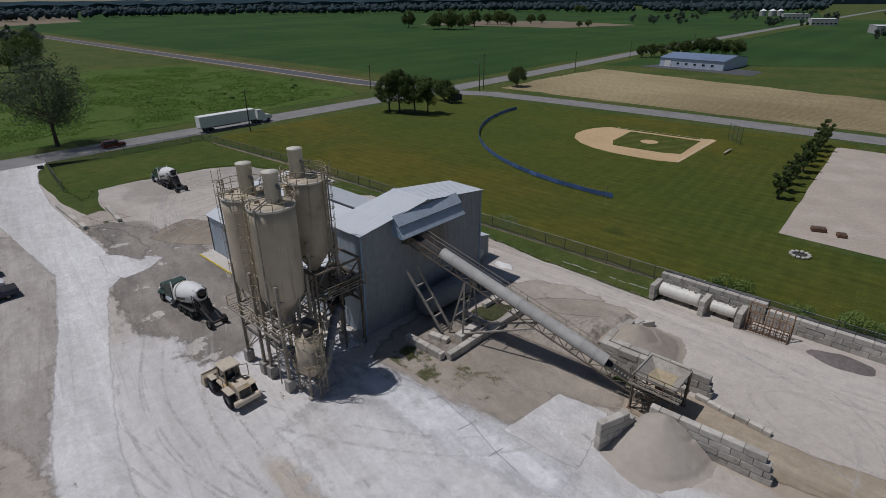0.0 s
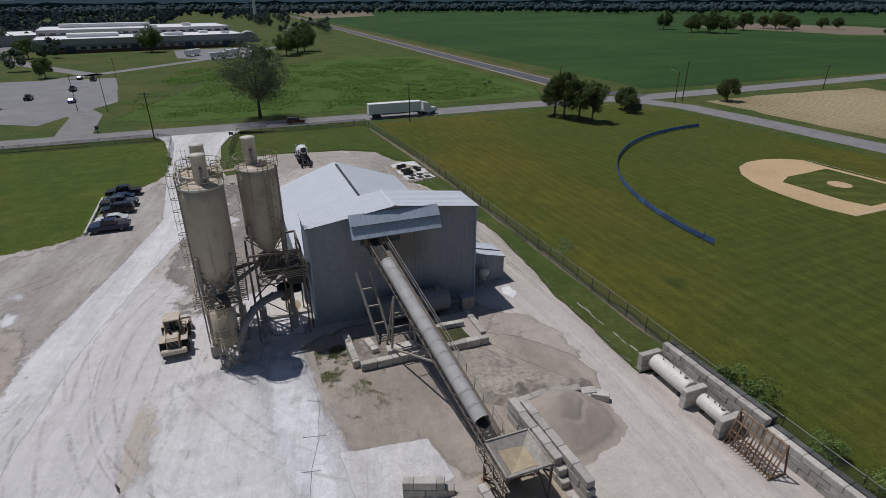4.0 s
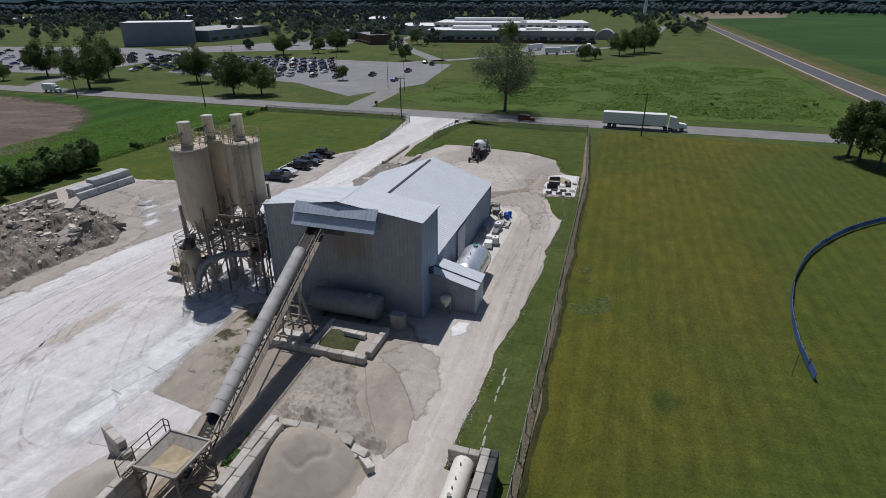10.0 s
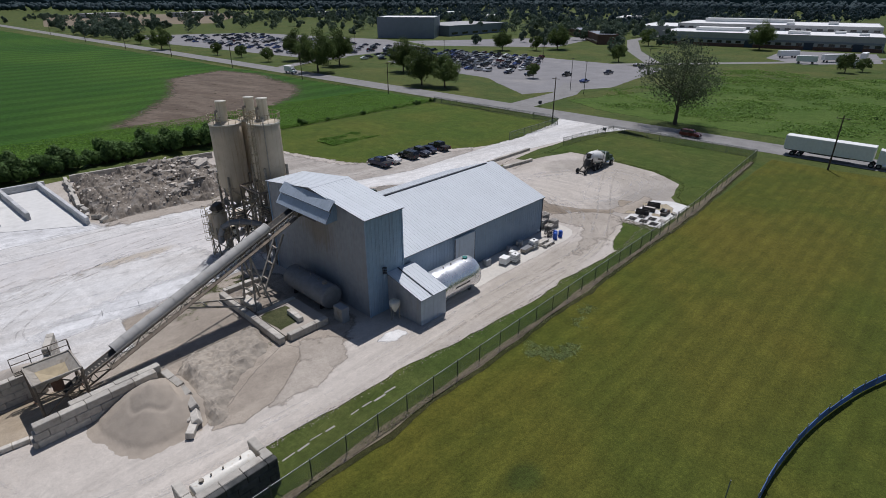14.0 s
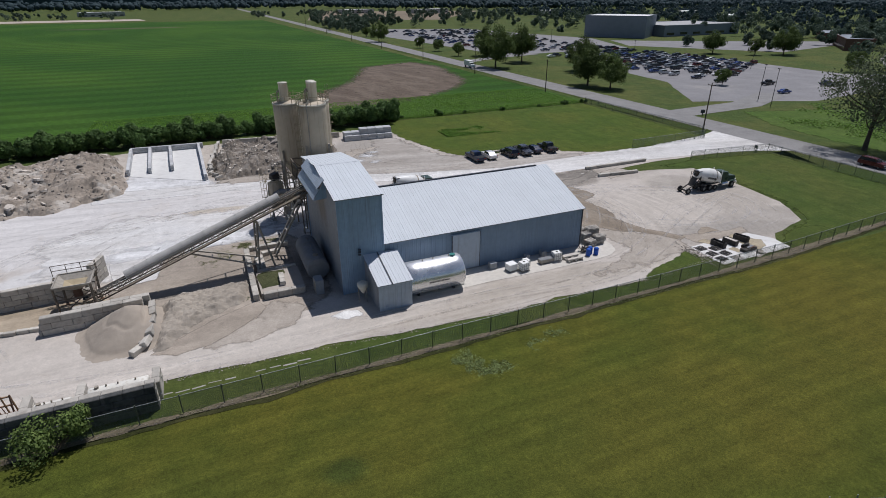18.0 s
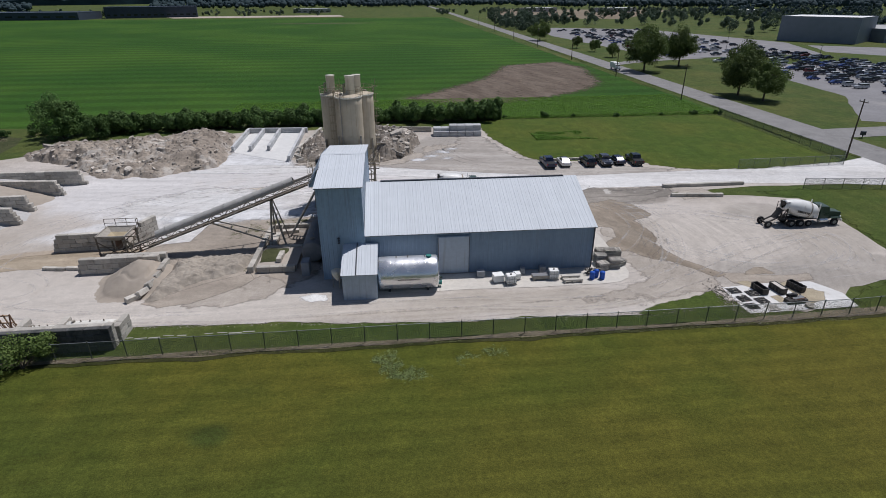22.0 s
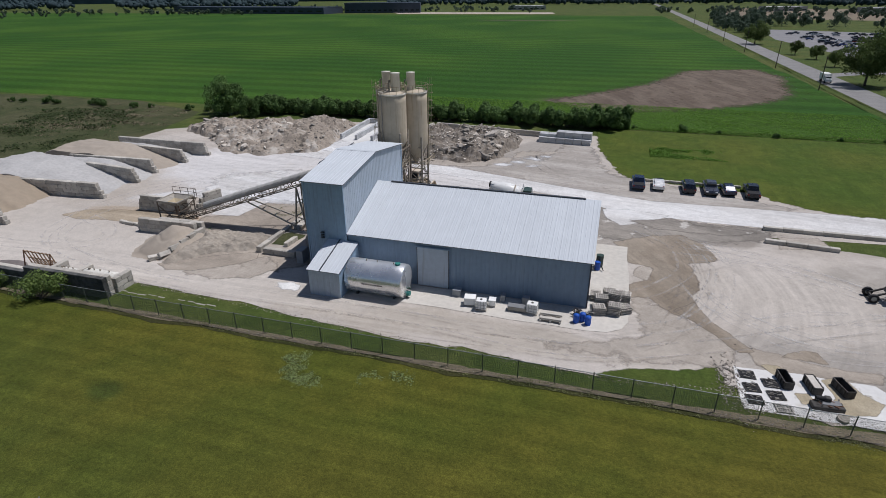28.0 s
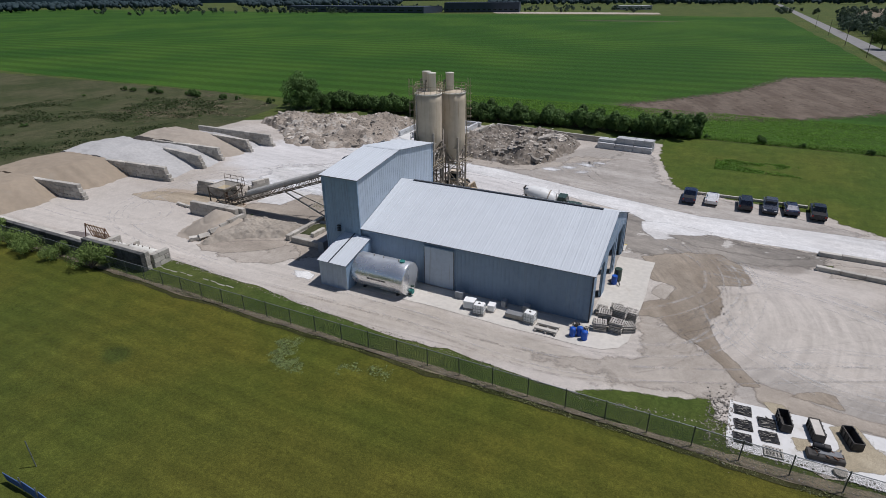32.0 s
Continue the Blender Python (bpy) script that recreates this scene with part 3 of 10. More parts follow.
# ---- building blocks ----
class G:
    """Collects the faces of one mesh."""

    def __init__(self):
        self.v, self.f, self.s = [], [], []

    def add(self, verts, faces, smooth=False, m=None):
        k = len(self.v)
        self.v += [tuple(m @ Vector(p)) if m else tuple(p) for p in verts]
        self.f += [tuple(i + k for i in f) for f in faces]
        self.s += [smooth] * len(faces)
        return self

    def box(self, x, y, z, sx, sy, sz, m=None):
        """A box round (x, y) that stands on z."""
        p = [(x + a * sx / 2, y + b * sy / 2, z + c * sz) for c in (0, 1) for b in (-1, 1) for a in (-1, 1)]
        return self.add(p, [(0, 2, 3, 1), (4, 5, 7, 6), (0, 1, 5, 4), (2, 6, 7, 3), (0, 4, 6, 2), (1, 3, 7, 5)], False, m)

    def cbox(self, x, y, z, sx, sy, sz, c=0.04, m=None):
        """A box with cut edges."""
        p, f = [], []
        h = (sx / 2, sy / 2, sz / 2)
        key = {}
        for i in (-1, 1):
            for j in (-1, 1):
                for k in (-1, 1):
                    for ax in range(3):
                        q = [i * (h[0] - c), j * (h[1] - c), k * (h[2] - c)]
                        q[ax] = (i, j, k)[ax] * h[ax]
                        key[i, j, k, ax] = len(p)
                        p.append((x + q[0], y + q[1], z + sz / 2 + q[2]))
        for ax in range(3):
            a, b = [t for t in range(3) if t != ax]
            for s in (-1, 1):
                loop = []
                for u, w in ((-1, -1), (1, -1), (1, 1), (-1, 1)):
                    t = [0, 0, 0]
                    t[ax], t[a], t[b] = s, u, w
                    loop.append(key[(*t, ax)])
                f.append(tuple(loop if (s > 0) == (ax != 1) else loop[::-1]))
        for ax in range(3):
            a, b = [t for t in range(3) if t != ax]
            for u in (-1, 1):
                for w in (-1, 1):
                    t0, t1 = [0, 0, 0], [0, 0, 0]
                    t0[a] = t1[a] = u
                    t0[b] = t1[b] = w
                    t0[ax], t1[ax] = -1, 1
                    f.append((key[(*t0, a)], key[(*t1, a)], key[(*t1, b)], key[(*t0, b)]))
        for i in (-1, 1):
            for j in (-1, 1):
                for k in (-1, 1):
                    f.append((key[i, j, k, 0], key[i, j, k, 1], key[i, j, k, 2]))
        return self.add(p, f, False, m)

    def cyl(self, p0, p1, r, r1=None, n=12, cap=True, smooth=True, m=None):
        p0, p1 = Vector(p0), Vector(p1)
        r1 = r if r1 is None else r1
        w = (p1 - p0).normalized()
        u = w.orthogonal().normalized()
        v = w.cross(u)
        ring = [(math.cos(2 * math.pi * i / n), math.sin(2 * math.pi * i / n)) for i in range(n)]
        pts = [p0 + r * (a * u + b * v) for a, b in ring] + [p1 + r1 * (a * u + b * v) for a, b in ring]
        self.add(pts, [(i, (i + 1) % n, n + (i + 1) % n, n + i) for i in range(n)], smooth, m)
        if cap:
            self.add(pts, [tuple(range(n))[::-1], tuple(range(n, 2 * n))], False, m)
        return self

    def bar(self, p0, p1, w=0.12, h=None, m=None):
        """A square beam from p0 to p1."""
        p0, p1 = Vector(p0), Vector(p1)
        h = h or w
        d = (p1 - p0).normalized()
        side = d.cross(Vector((0, 0, 1)))
        side = side.normalized() if side.length > 1e-3 else Vector((1, 0, 0))
        up = side.cross(d)
        pts = [q + a * side * w / 2 + b * up * h / 2 for q in (p0, p1) for a, b in ((-1, -1), (1, -1), (1, 1), (-1, 1))]
        return self.add(pts, [(3, 2, 1, 0), (4, 5, 6, 7), (0, 1, 5, 4), (1, 2, 6, 5), (2, 3, 7, 6), (3, 0, 4, 7)], False, m)

    def lathe(self, prof, n=24, x=0, y=0, m=None, smooth=True):
        """Turns (radius, height) pairs round the upright axis at (x, y)."""
        pts = [(x + r * math.cos(2 * math.pi * i / n), y + r * math.sin(2 * math.pi * i / n), z) for r, z in prof for i in range(n)]
        f = [(k * n + i, k * n + (i + 1) % n, (k + 1) * n + (i + 1) % n, (k + 1) * n + i) for k in range(len(prof) - 1) for i in range(n)]
        return self.add(pts, f, smooth, m)

    def prism(self, poly, axis, a, b, m=None):
        """A flat outline pushed along an axis from a to b; the outline's two numbers are the other two axes in order."""
        def p3(u, v, w):
            return {"x": (w, u, v), "y": (u, w, v), "z": (u, v, w)}[axis]
        n = len(poly)
        pts = [p3(u, v, a) for u, v in poly] + [p3(u, v, b) for u, v in poly]
        return self.add(pts, [tuple(range(n))[::-1], tuple(range(n, 2 * n))] + [(i, (i + 1) % n, n + (i + 1) % n, n + i) for i in range(n)], False, m)

    def mesh(self, name, material):
        me = bpy.data.meshes.new(name)
        me.from_pydata(self.v, [], self.f)
        me.polygons.foreach_set("use_smooth", self.s)
        me.materials.append(material)
        bm = bmesh.new()
        bm.from_mesh(me)
        bmesh.ops.recalc_face_normals(bm, faces=bm.faces)
        bm.to_mesh(me)
        bm.free()
        me.update()
        return me


def part(name, g, material, parent=None, label=""):
    """One mesh object under a thing or a part."""
    ob = new(name, g.mesh(name, material) if isinstance(g, G) else g)
    ob.parent = parent
    return tagged(ob, label)


def thing(name, x=0.0, y=0.0, z=0.0, rz=0.0, label="", category="", group="", kind=""):
    ob = new(name)
    ob.matrix_basis = pose(x, y, z, 0, 0, rz)
    return tagged(ob, label, category, group, kind)


def solid(name, g, material, label="", category="", group="", kind=""):
    """A thing of one mesh."""
    return tagged(part(name, g, material), label, category, group, kind)


def rails(parent, pts, h=1.05, closed=False, w=0.05, material=None):
    """A railing: a top rail and a knee rail along the points, and a post at each."""
    n = len(pts)
    for k in (h, h * 0.55):
        for i in range(n if closed else n - 1):
            a, b = Vector(pts[i]), Vector(pts[(i + 1) % n])
            part("hand_rail", G().bar(a + Vector((0, 0, k)), b + Vector((0, 0, k)), w), material, parent)
    for p in pts:
        part("rail_post", G().bar(p, (p[0], p[1], p[2] + h), w), material, parent)


def struts(name, parent, pairs, w, material, label=""):
    """Beams between pairs of points, each a part."""
    for a, b in pairs:
        part(name, G().bar(a, b, w), material, parent, label)


def rnd(a, b):
    return random.uniform(a, b)


# ---- ground, roads and fields ----
def region(name, pts, z, material, rag=0.0, step=4.0, label="", thick=0.0):
    """A sheet on the ground with a slightly ragged edge."""
    out = []
    for i, a in enumerate(pts):
        a, b = Vector(a), Vector(pts[(i + 1) % len(pts)])
        n = max(1, int((b - a).length / step)) if rag else 1
        side = Vector((b.y - a.y, a.x - b.x)).normalized()
        for k in range(n):
            p = a.lerp(b, k / n)
            if rag and k:
                p = p + side * rag * (noise.noise((p.x * 0.13, p.y * 0.13, z)) * 1.6 + noise.noise((p.x * 0.6, p.y * 0.6, 5)) * 0.7)
            out.append((p.x, p.y, z))
    g = G()
    g.add(out, [tuple(range(len(out)))])
    ob = part(name, g, material)
    return tagged(ob, label, "ground", "", "structure")


def patch(name, pts, z, material, band=2.2, label=""):
    """A sheet over an outline, on a grid, that fades out over a band along its edge."""
    p = np.array(pts, float)
    q = np.roll(p, -1, 0)
    step = max(0.2, min(1.2, band / 2))
    lo, hi = p.min(0) - band, p.max(0) + band
    nx, ny = (int((hi[k] - lo[k]) / step) + 2 for k in (0, 1))
    gx, gy = np.meshgrid(lo[0] + np.arange(nx) * step, lo[1] + np.arange(ny) * step, indexing="ij")
    c = np.stack([gx.ravel(), gy.ravel()], 1)
    far = np.full(len(c), 1e9)
    inside = np.zeros(len(c), bool)
    for a, b in zip(p, q):
        d = b - a
        k = np.clip(((c - a) @ d) / (d @ d), 0, 1)
        far = np.minimum(far, np.linalg.norm(c - a - k[:, None] * d, axis=1))
        if a[1] != b[1]:
            inside ^= ((a[1] > c[:, 1]) != (b[1] > c[:, 1])) & (c[:, 0] < (b[0] - a[0]) * (c[:, 1] - a[1]) / (b[1] - a[1]) + a[0])
    out = np.where(inside, -far, far) / band
    value = np.interp(out, [-0.3, 0.0, 0.55], [1.0, 0.6, 0.0])
    keep = (out < 0.9).reshape(nx, ny)
    cell = keep[:-1, :-1] | keep[1:, :-1] | keep[:-1, 1:] | keep[1:, 1:]
    ids = np.arange(nx * ny).reshape(nx, ny)
    f = np.stack([ids[:-1, :-1], ids[1:, :-1], ids[1:, 1:], ids[:-1, 1:]], -1)[cell]
    used = np.unique(f)
    back = np.zeros(nx * ny, int)
    back[used] = np.arange(len(used))
    me = bpy.data.meshes.new(name)
    me.from_pydata(np.column_stack([c[used], np.full(len(used), z)]).tolist(), [], back[f].tolist())
    me.materials.append(material)
    e = me.attributes.new("edge", "FLOAT", "POINT")
    e.data.foreach_set("value", value[used])
    return tagged(part(name, me, None), label, "ground", "", "structure")


def strip(name, line, width, z, material, label=""):
    """A road or path along a line."""
    g = G()
    left, right = [], []
    for i, p in enumerate(line):
        a, b = Vector(line[max(i - 1, 0)]), Vector(line[min(i + 1, len(line) - 1)])
        d = (b - a).normalized()
        s = Vector((-d.y, d.x)) * width / 2
        left.append((p[0] + s.x, p[1] + s.y, z))
        right.append((p[0] - s.x, p[1] - s.y, z))
    n = len(line)
    g.add(left + right, [(i, i + 1, n + i + 1, n + i) for i in range(n - 1)])
    return tagged(part(name, g, material), label, "road", "", "structure")


g = G()
g.add([(-5200, -5200, 0), (5200, -5200, 0), (5200, 5200, 0), (-5200, 5200, 0)], [(0, 1, 2, 3)])
tagged(part("ground", g, M_ground), "wide flat grass-covered farmland ground", "ground", "", "structure")

region("field", [(-136, -42.5), (40, -40), (1300, -60), (1300, -720), (-120, -700)], 0.03, M_crop, 1.0, 12, "bright green row crop field beside the yard")
region("field", [(-700, 170), (-156, 170), (-156, 900), (-260, 1400), (-1800, 1400), (-1800, 170)], 0.03, M_soy, 2.0, 30, "dark green bean field beyond the highway")
region("field", [(-132, 260), (-30, 330), (500, 330), (500, 900), (-132, 900)], 0.03, M_soy, 2.0, 30, "dark green field behind the metal building")
region("field", [(-128, 170), (-129, 201), (-127, 247), (-16, 226), (300, 226), (300, 170)], 0.04, M_stubble, 1.5, 6, "harvested tan stubble field")
region("field", [(-520, 520), (-330, 545), (-290, 640), (-420, 690), (-560, 640)], 0.06, M_tan, 6, 15, "dry tan clearing in the bean field")
region("field", [(-170, -660), (-330, -600), (-560, -940), (-260, -1060)], 0.03, M_tan, 2, 40, "far tan field before the woods")
region("field", [(-960, 172), (-1500, 185), (-1500, 400), (-1060, 300)], 0.06, M_tan, 2, 40, "far brown field along the highway")
region("field", [(34, -8), (40, 48), (90, 56), (200, 40), (200, -38), (70, -40), (40, -30)], 0.02, M_scrub, 2.0, 6, "weedy scrub ground behind the stockpiles")
patch("meadow", [(-166, -8), (-158, 8), (-156, 25), (-157, 60), (-158, 126), (-175, 133), (-300, 134), (-318, 90), (-283, 52), (-244, 20), (-203, 4)], 0.02, M_meadow, 4.0, "rough green meadow with weeds")
strip("field", [(-172, 141), (-185, 139.6), (-320, 140.2), (-620, 142.8), (-1500, 151)], 2.4, 0.05, M_dry, "dry brown verge along the highway")
strip("field", [(-185, 153.6), (-320, 154), (-620, 157), (-1500, 166)], 6.0, 0.05, M_dry, "dry brown verge along the highway")
region("lawn", [(-134, 60.0), (160, 61.2), (160, 84), (-12, 84), (-13.5, 153), (-120, 149), (-134, 140)], 0.02, M_lawn, 0.3, 6, "mown olive-green lawn of the ball park")
patch("lawn", [(-132.5, -37.5), (-132.5, 7.6), (-112, 10.4), (-101, 9.4), (-96, 6.4), (-93.8, 3.2), (-88, 2.2), (-80, 1.4), (-75, 0.8), (-72, -2.6), (-68, -20), (-67, -37.5)], 0.056, M_plot, 1.8, "mown grass plot beside the drive")
region("lawn", [(-138, -300), (-138, 25), (-108, 25), (-103, 30), (-112, 46), (-106, 53.4), (-96, 59.6), (-134, 60)], 0.015, M_verge, 0.4, 5, "grass verge inside the fence")

patch("lawn", [(-132.4, 56.8), (-132.8, 25.2), (-126, 24.2), (-114, 22.8), (-106, 23.4), (-110.9, 25.8), (-111.5, 33.7), (-110.4, 40), (-109.4, 46.4), (-105.2, 53.4), (-97.4, 55.2), (-94.5, 58.0), (-93, 59.3), (-100, 59.0)], 0.056, M_verge_torn, 2.6, "uneven grass edge of the turning place")
patch("lawn", [(-70.5, 57.6), (-73.8, 55.9), (-77.6, 55.0), (-80.4, 54.0), (-81.0, 55.6), (-82.0, 58.4), (-76, 58.9)], 0.066, M_verge_torn, 1.0, "tongue of grass beside the pale patch")
patch("lawn", [(-95.4, 57.0), (-97.0, 55.4), (-102, 54.4), (-105, 55.5), (-104, 58.6), (-95, 59.2)], 0.066, M_verge_torn, 1.2, "tongue of grass beside the pale patch")
# yard of pale gravel
region("yard", [(-138.5, 11), (-112, 9.5), (-101, 8), (-95, 5), (-93.5, -1.5), (-76, -1.8), (-73, -4), (-69, -20), (-69, -30), (-40, -31), (-10, -30), (12, -24), (34, -10),
                (34, 20), (33, 59.2), (10, 59.0), (-18.6, 58.6), (-18.8, 55.2), (-25, 55.3), (-32, 55.7), (-44, 56.8), (-57, 57.3), (-72, 57.8), (-81.5, 56.0), (-88, 58.9), (-93, 57.4), (-96.5, 54.4), (-104.4, 52.6), (-108.6, 46.0), (-109.6, 39.6), (-110.6, 33.7), (-110.4, 26.6), (-102, 24.2), (-98, 23.9),
                (-90.5, 22), (-108, 20), (-127, 20.5), (-138.5, 24)], 0.045, M_yard, 0.35, 1.5, "pale crushed-stone yard with wheel tracks and damp stains")
patch("yard_patch", [(-34.7, 27.0), (-24.9, 27.4), (-18.9, 28.8), (-18.2, 34.4), (-13.9, 35.8), (-14.5, 40.5), (-19.5, 42.9), (-19.0, 46), (-18.7, 50.0), (-21.4, 51.2), (-26, 49.8), (-33.2, 48.2), (-36.5, 45.2), (-36.0, 31.1)], 0.054, M_yard_sand, 1.5, "sandy grey-brown ground under the conveyor")
patch("yard_patch", [(-92.5, 18.7), (-91.7, 22.1), (-86.3, 24.7), (-78.8, 26.2), (-75.2, 28.0), (-60.4, 25.8), (-49.3, 24.6), (-44.9, 19.2), (-45.0, 16.6), (-46.6, 15.1), (-51.4, 15.9), (-55.6, 13.6), (-69.9, 14.7), (-75.0, 17.3), (-78.5, 18.9), (-85.2, 19.2)], 0.054, M_yard_damp, 2.4, "damp dark ground round the mixer truck with pale dried puddles")
patch("yard_patch", [(-97.6, 9.4), (-95.1, 11.0), (-84.1, 11.8), (-70.6, 10.6), (-65.2, 8.8), (-52.3, 4.9), (-38.9, 0.6), (-30, -2), (-32, -6), (-58, -6), (-62, -24), (-66, -20), (-70, -1), (-80, 3.2)], 0.0535, M_yard_grey, 2.4, "grey-brown rutted ground beside the haul way")
patch("yard_patch", [(-73.6, 42.0), (-77.8, 45.3), (-81.1, 47.9), (-82.7, 50.7), (-81.6, 53.1), (-76.4, 54.2), (-66, 54.6), (-70, 53.2), (-75.0, 50.4)], 0.056, M_yard_loose, 1.6, "light brown worn ground in the bend of the drive")
patch("yard_patch", [(-71.7, 29.0), (-76.2, 25.6), (-80.0, 24.3), (-82.6, 26.4), (-84.0, 31.1), (-81.8, 32.2), (-80.2, 32.8), (-80.9, 36.1), (-80.8, 39.2), (-79.9, 41.0), (-80.0, 42.7), (-80.4, 45.1), (-79.5, 46.1), (-77.8, 45.3), (-76.6, 44.1), (-75.6, 42.4), (-73.5, 42.9), (-73.4, 40.4), (-75.1, 38.9), (-76.1, 35.2), (-73.4, 34.4), (-73.2, 30.9)], 0.058, M_yard_fan, 0.8, "damp brown ground before the hall's end")
patch("yard_patch", [(-77.8, 44.7), (-80.0, 42.6), (-81.2, 45.9), (-82.4, 47.5), (-84.2, 50.2), (-82.9, 50.8), (-81.1, 48.0), (-79.5, 46.3)], 0.062, M_yard_fan, 0.4, "dark run of water across the turning place")
patch("yard_patch", [(-74.6, 35.0), (-76.3, 35.3), (-75.3, 38.6), (-74.0, 38.0)], 0.064, M_yard_loose, 0.6, "dry sandy island in the damp ground")
patch("yard_patch", [(-87.2, 49.7), (-88.7, 48.8), (-89.7, 48.9), (-90.2, 50.6), (-88.3, 50.5), (-86.6, 50.4)], 0.062, M_yard_fan, 0.35, "drying puddle by the moulds")
patch("yard_patch", [(-84.1, 49.9), (-86.9, 50.3), (-89.6, 51.1), (-94.0, 51.0), (-93.7, 52.3), (-91.0, 52.5), (-88.5, 52.9), (-84, 52.4)], 0.060, M_yard_sand, 0.8, "trampled damp ground before the moulds")
patch("yard_patch", [(-91.4, 20.2), (-83.0, 20.0), (-79.6, 18.2), (-74, 20.4), (-77, 22.6), (-86, 22.8)], 0.060, M_yard_damp, 1.0, "wet dark ground beside the barriers")
patch("yard_patch", [(-19.2, 27.6), (-18.3, 34.4), (-14.0, 34.9), (-12.8, 28.0)], 0.062, M_yard_white, 0.3, "smooth white concrete-dusted slab")
patch("yard_patch", [(-28.6, 44.4), (-24.5, 46.3), (-20.4, 49.0), (-18.3, 50.6), (-20.6, 51.6), (-23.6, 51.0), (-25.7, 49.5), (-28.4, 47.4), (-29.2, 46.0)], 0.064, M_yard_sand, 0.4, "tongue of dark damp sand")
patch("yard_patch", [(-30.0, 45.0), (-28.6, 47.4), (-25.8, 49.8), (-23.0, 51.4), (-27, 52.0), (-31.4, 50.6), (-33.4, 47.6)], 0.062, M_yard_loose, 0.8, "smooth apron of loose grey sand")
patch("yard_patch", [(-148, 2.0), (-139, 5.6), (-132.9, 7.9), (-123.3, 9.2), (-105.0, 10.4), (-91.1, 10.9), (-77.1, 11.5), (-62.5, 8.0), (-55.9, 6.1), (-46.8, 3.4), (-35.6, 0.9), (-20, -1.5), (-8, -2.6), (-8, 2.6), (-28, 4.2), (-40.3, 6.1), (-46.4, 7.7), (-52.9, 9.6), (-62.4, 12.5), (-68.1, 14.5), (-70.5, 16.6), (-75.1, 17.8), (-84.1, 18.2), (-94.1, 18.2), (-107.0, 18.4), (-122.6, 20.2), (-132, 22.2), (-139, 25.5), (-148, 30)], 0.0555, M_yard_lane, 1.1, "pale dusty haul way from the road through the yard")
patch("yard_patch", [(-70, 17.0), (-73.4, 16.2), (-79, 17.2), (-77.4, 19.4), (-72.6, 22.6), (-70.6, 20.2)], 0.0565, M_yard_lane, 1.0, "pale dry ground beside the haul way")
patch("yard_patch", [(-34, 25.5), (-19, 27.5), (-14, 33), (-6, 28), (-4, 18), (-14, 12), (-32, 16)], 0.050, M_yard_white, 4.0, "pale washed yard before the silos")
patch("yard_patch", [(-38, 23.4), (-30, 26.4), (-20, 27.4), (-13, 27.2), (-13, 24.2), (-26, 22.8)], 0.058, M_yard_bright, 2.6, "chalk-white dusty slab edge beside the sand")
patch("yard_patch", [(-12.2, -11.4), (-19, -10.6), (-25, -5), (-27, 0.6), (-20, 3.4), (-11.6, 2.6)], 0.0515, M_yard_bright, 1.6, "white slurry run out of the settling bays")
patch("field", [(-52, -72), (-62, -84), (-82, -112), (-98, -152), (-124, -163), (-129, -143), (-122, -100), (-112, -84), (-94, -70), (-78, -62), (-60, -64)], 0.04, M_earth, 7.0, "bare tilled soil spot in the crop")
patch("yard_patch", [(-91.8, 25.4), (-92.6, 21.6), (-97.6, 20.6), (-98.2, 23.2), (-95, 24.6)], 0.066, M_yard_loose, 0.8, "dried pale puddle between the barriers")
patch("yard_patch", [(-45.4, 24.6), (-45.2, 28.8), (-40.6, 28.8), (-37.0, 27.4), (-37.4, 24.2)], 0.0585, M_yard_bright, 0.7, "sunlit white concrete slab under the silos")
patch("yard_patch", [(-12.6, 36.4), (-12.8, 41.2), (-9.3, 41.5), (-5.6, 41.0), (-3.3, 40.8), (-0.4, 40.8), (4.0, 41.8), (7.5, 41.0), (6, 38.6), (2.1, 37.4), (-2, 36.6)], 0.061, M_yard_ochre, 0.8, "ochre sandy lane that leads up to the hopper")
patch("yard_patch", [(-38.2, 51.6), (-36.4, 51.8), (-35.2, 50.8), (-36.6, 50.2), (-38.0, 50.6)], 0.066, M_yard_lime, 0.6, "white spilled powder beside the shed")
for k, line in enumerate(([(-30.7, 26.6), (-28.0, 27.0), (-25.2, 27.1), (-23.4, 26.7), (-21.4, 26.4), (-18.5, 25.4), (-15.6, 24.8)], [(-26.2, 26.2), (-25.4, 27.6)], [(-21.9, 25.2), (-21.5, 27.0)], [(-18.4, 24.6), (-18.1, 26.0)])):
    strip("yard_crack", line, 0.06 if k else 0.045, 0.070, M_steel_grey, "dark open joint in the dusty slab")


def mark_mat(name, color, strength):
    """Tyre marks: broken up along their length, fading out across the width."""
    n = Nodes(name)
    e = n.node("ShaderNodeAttribute")
    e.attribute_name = "edge"
    worn = n.ramp(n.noise(0.35, 6, 0.7), 0.38, 0.62)
    fine = n.ramp(n.noise(2.4, 5, 0.7), 0.30, 0.62, 0.35, 1.0)
    n.put(n.b.inputs["Alpha"], n.math("MULTIPLY", n.math("MULTIPLY", e.outputs["Fac"], strength), n.math("MULTIPLY", worn, fine)))
    return n.done(n.vary(color, n.noise(5, 5, 0.7), 0.15), 0.93, 0, 0.15)


M_mark_dark = mark_mat("dark_wheel_marks", (0.27, 0.242, 0.21), 0.24)
M_mark_pale = mark_mat("pale_wheel_marks", (0.58, 0.56, 0.53), 0.42)

# narrow strip, darker than the lawn, with an uneven outline

